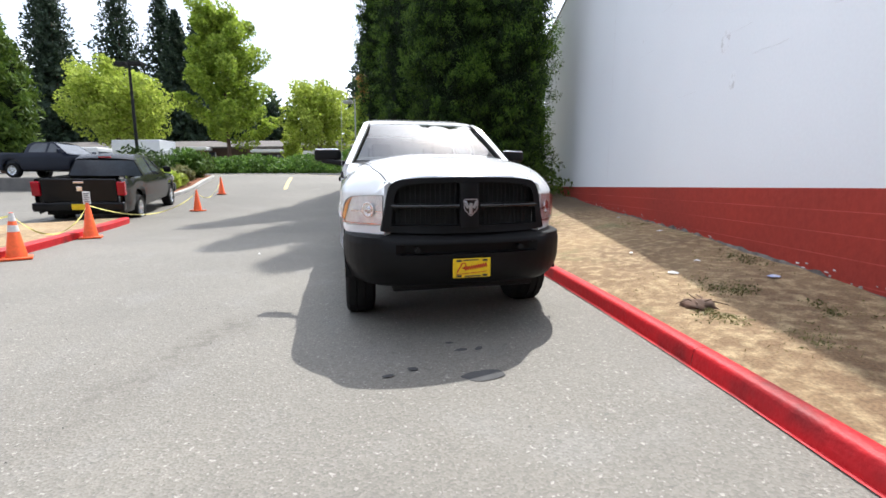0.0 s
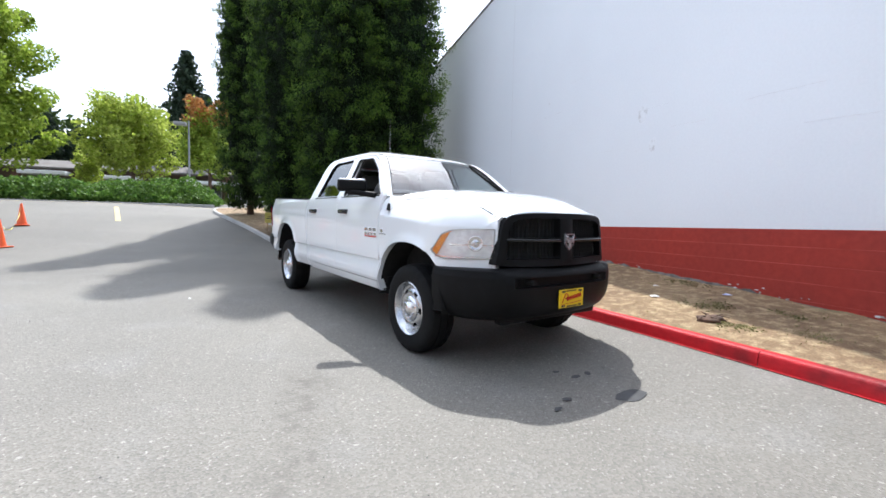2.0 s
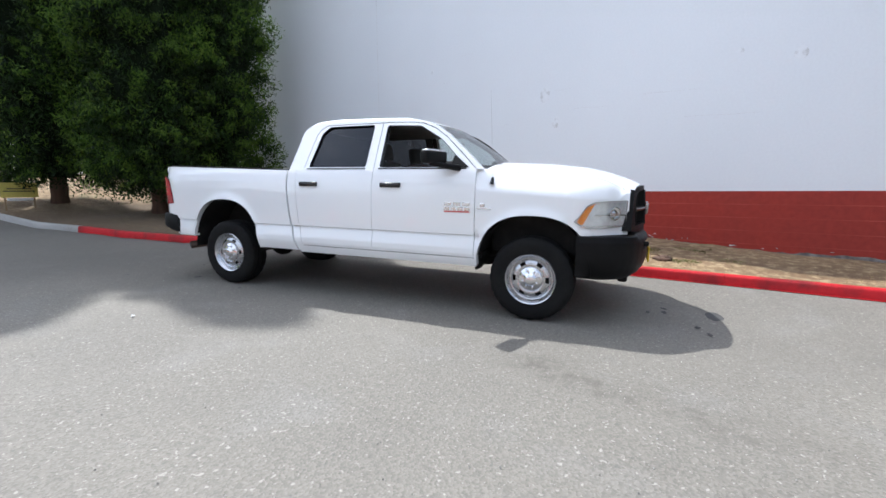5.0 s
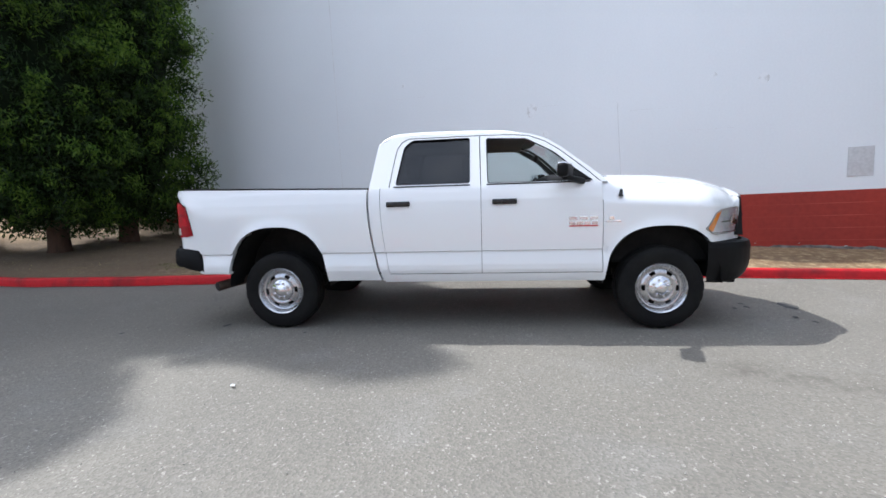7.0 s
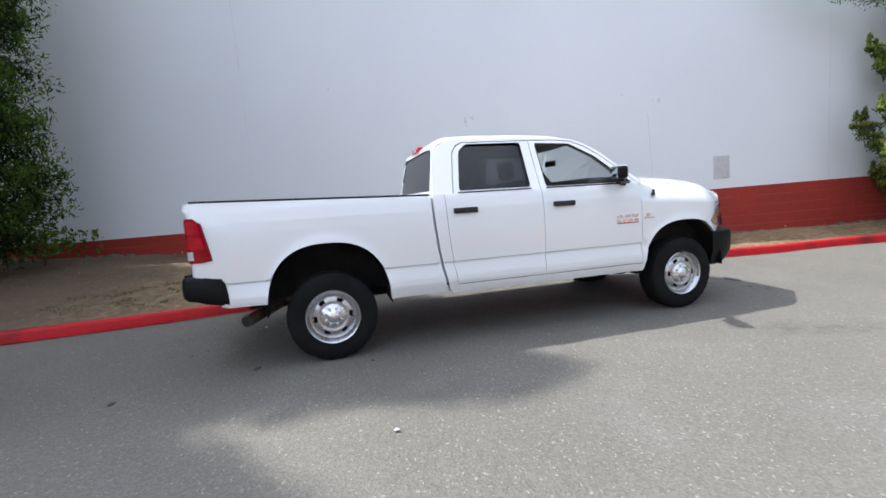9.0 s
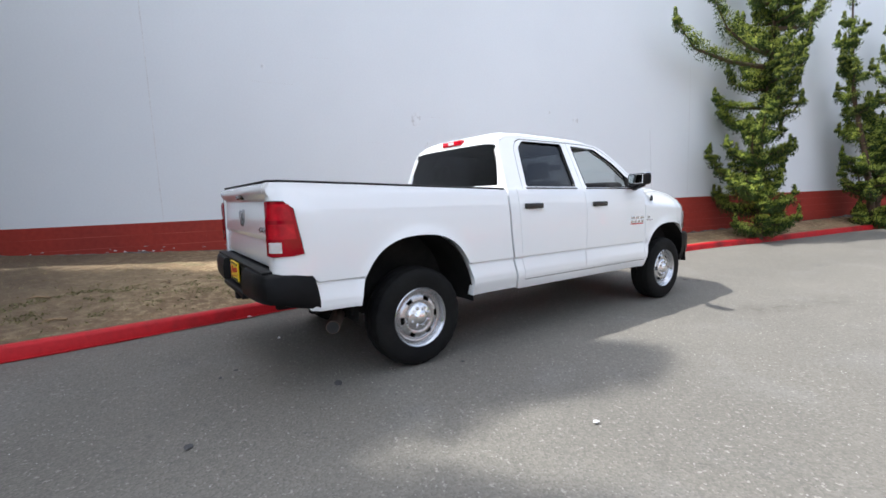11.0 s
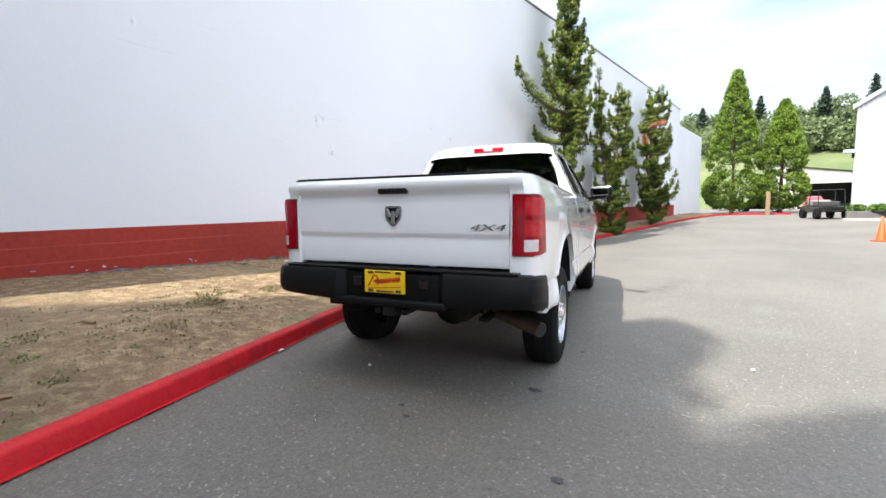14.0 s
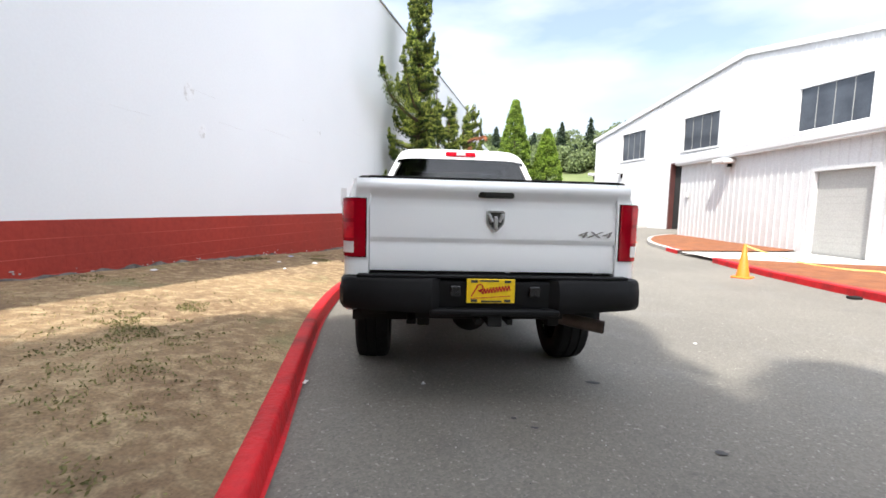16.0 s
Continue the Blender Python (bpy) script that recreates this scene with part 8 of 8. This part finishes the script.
def tufts(name, mat, label, spots, n, blade):
    rng = np.random.default_rng(len(name))
    v, f = [], []
    for _ in range(n):
        cx, cy, sp = spots[rng.integers(len(spots))]
        x, y = cx + rng.normal(0, sp), cy + rng.normal(0, sp)
        k = float(np.interp(y, KY, KX)) + 0.2
        if x < k or x > -0.04:
            continue
        z = verge_z(x, y) - 0.005
        a, h, w = rng.uniform(0, 6.28), blade * rng.uniform(0.5, 1.4), 0.0035
        tilt = rng.uniform(0.2, 1.1)
        i = len(v)
        dx, dy = math.cos(a), math.sin(a)
        v += [(x - dy * w, y + dx * w, z), (x + dy * w, y - dx * w, z), (x + dx * h * tilt, y + dy * h * tilt, z + h * (1.15 - tilt * 0.8))]
        f.append((i, i + 1, i + 2))
    ob = mesh_object(name, v, f, mat)
    return tagged(ob, label, "grass", kind="stuff")


rng_g = np.random.default_rng(4)
dry = [(rng_g.uniform(-5.5, -0.3), rng_g.uniform(-9, 11), 0.45) for _ in range(150)]
green = [(-2.6, 3.5, 0.3), (-3.2, 4.6, 0.25), (-2.2, 3.2, 0.2), (-0.9, -1.9, 0.1), (-0.5, -2.6, 0.09), (-0.35, -0.9, 0.15), (-1.5, 2.6, 0.2), (-3.7, 5.5, 0.2), (-1.0, -3.0, 0.08), (-2.9, 3.9, 0.25), (-0.4, 2.0, 0.15)]
tufts("dry_grass", GRASS, "short dry straw on the verge", dry, 9000, 0.03)
tufts("weeds", GREEN_GRASS, "sparse green weeds on the verge", green, 2600, 0.025)
rng_m = np.random.default_rng(12)
mats = []
for cx, cy, r in ((-2.6, 3.6, 0.75), (-3.3, 4.7, 0.55), (-2.1, 3.1, 0.5), (-3.6, 5.6, 0.5), (-2.9, 5.0, 0.4), (-0.9, -1.9, 0.22), (-0.5, -2.6, 0.18), (-0.35, -0.9, 0.3), (-0.4, 2.0, 0.3), (-1.0, -3.0, 0.15), (-1.3, -2.5, 0.2), (-1.9, 2.6, 0.35)):
    for _ in range(int(3600 * r)):
        x, y = cx + rng_m.normal(0, r * 0.55), cy + rng_m.normal(0, r * 0.7)
        if float(np.interp(y, KY, KX)) + 0.2 < x < -0.05 and noise.noise(Vector((x * 3.2, y * 3.2, 8))) + 0.35 * noise.noise(Vector((x * 11, y * 11, 2))) > 0.12:
            mats.append((x, y, verge_z(x, y) + rng_m.uniform(0.0, 0.014)))
tagged(quad_cloud("weed_mat", np.array(mats), 0.013, leafy("weed_leaves", (0.12, 0.12, 0.045), (0.26, 0.24, 0.10), trans=0.25), None, rng_m, 1.9, 0.3), "low olive green weed mats on the dirt", "weeds", kind="stuff")
straw = []
for _ in range(9000):
    x, y = rng_m.uniform(-5.0, -0.1), rng_m.uniform(-8.5, 9.5)
    if float(np.interp(y, KY, KX)) + 0.16 < x and noise.noise(Vector((x * 1.1, y * 1.1, 5))) > -0.15:
        straw.append((x, y, verge_z(x, y) + rng_m.uniform(0.0, 0.006)))
tagged(quad_cloud("straw", np.array(straw), 0.006, GRASS, None, rng_m, 7.0, -0.2), "scattered dry straw lying on the dirt", "straw", kind="stuff")

# ---- painted block courses at the wall's foot ----
def block_mesh(length):
    me = bpy.data.meshes.new("block")
    h, l, b = 0.0975, length / 2, 0.0025
    v = [(0.02, -l, -h), (0.02, l, -h), (0.02, l, h), (0.02, -l, h), (-0.008, -l + 0.0004, -h + b), (-0.008, l - 0.0004, -h + b), (-0.008, l - 0.0004, h - b), (-0.008, -l + 0.0004, h - b)]
    f = [(4, 7, 6, 5), (0, 4, 5, 1), (1, 5, 6, 2), (2, 6, 7, 3), (3, 7, 4, 0)]
    me.from_pydata(v, [], f)
    me.materials.append(WALL_RED)
    return me


one_block = block_mesh(0.4)
west = bpy.data.objects["wall_west"]
rest_v, rest_f, made = [], [], 0
for row in range(7):
    zc = RED_TOP - 0.1 - row * 0.2
    y = -28.1 + (0.2 if row % 2 else 0)
    while y < WALL_N - 0.2:
        base = float(np.interp(y, BASE_Y, BASE_Z))
        if zc + 0.1 > base - 0.06:
            if -7.6 < y < 8.4 and made < 300:
                ob = new("block", one_block)
                ob.parent = west
                ob.location = (0, y, zc)
                made += 1
            else:
                k = len(rest_v)
                rest_v += [(v.co.x, v.co.y + y, v.co.z + zc) for v in one_block.vertices]
                rest_f += [tuple(i + k for i in p.vertices) for p in one_block.polygons]
        y += 0.4
ob = mesh_object("far_blocks", rest_v, rest_f, WALL_RED, west)
ob["kind"] = "stuff"
# red joint ground behind the blocks, painted paler for the light it catches
bm = bmesh.new()
grid_mesh(bm, [[(-0.005, y, -0.3), (-0.005, y, RED_TOP)] for y in np.linspace(-28.3, WALL_N - 0.02, 40)])
part("red_joints", bm, surf("lit_joint_red", (0.50, 0.095, 0.075), (0.36, 0.055, 0.042), 0.8, big=0.9, spread=(0.45, 0.6), space="World", spec=0.2), west, "red mortar courses painted paler for caught light")
# crumbled grey mortar and flaked paint along the foot
rows = []
for y in np.arange(-30, 14.5, 0.07):
    base = float(np.interp(y, BASE_Y, BASE_Z))
    t = max(0.0, 0.012 + 0.06 * noise.noise(Vector((y * 0.55, 0, 5))) + 0.05 * noise.noise(Vector((y * 5.0, 0, 6))))
    rows.append([(-0.03, y, base - 0.2), (-0.022, y, base + t * 0.75), (-0.011, y, base + t)])
bm = bmesh.new()
grid_mesh(bm, rows)
part("mortar_foot", bm, surf("grey_mortar", (0.075, 0.062, 0.055), (0.20, 0.18, 0.165), 0.95, big=9, fine=30, bump=0.8, bump_scale=40, space="World"), west, "crumbled grey mortar at the wall's foot", smooth=True)
rng_k = np.random.default_rng(3)
for i in range(74):
    y = rng_k.uniform(-8, 9) if i % 2 else rng_k.choice((3.6, 5.2, -1.9, -3.2, 1.1)) + rng_k.normal(0, 0.35)
    base = float(np.interp(y, BASE_Y, BASE_Z))
    z = base + abs(rng_k.normal(0.03, 0.035))
    n, w, h = 7, rng_k.uniform(0.008, 0.035), rng_k.uniform(0.005, 0.014)
    ring = [(-0.012, y + w * math.cos(a) * rng_k.uniform(0.6, 1.2), z + h * math.sin(a) * rng_k.uniform(0.6, 1.2)) for a in np.linspace(0, 2 * math.pi, n, endpoint=False)]
    me = mesh_object("paint_flake", [(-0.016, y, z)] + ring, [(0, 1 + k, 1 + (k + 1) % n) for k in range(n)], LITTER if i % 4 == 0 else CONCRETE, west)
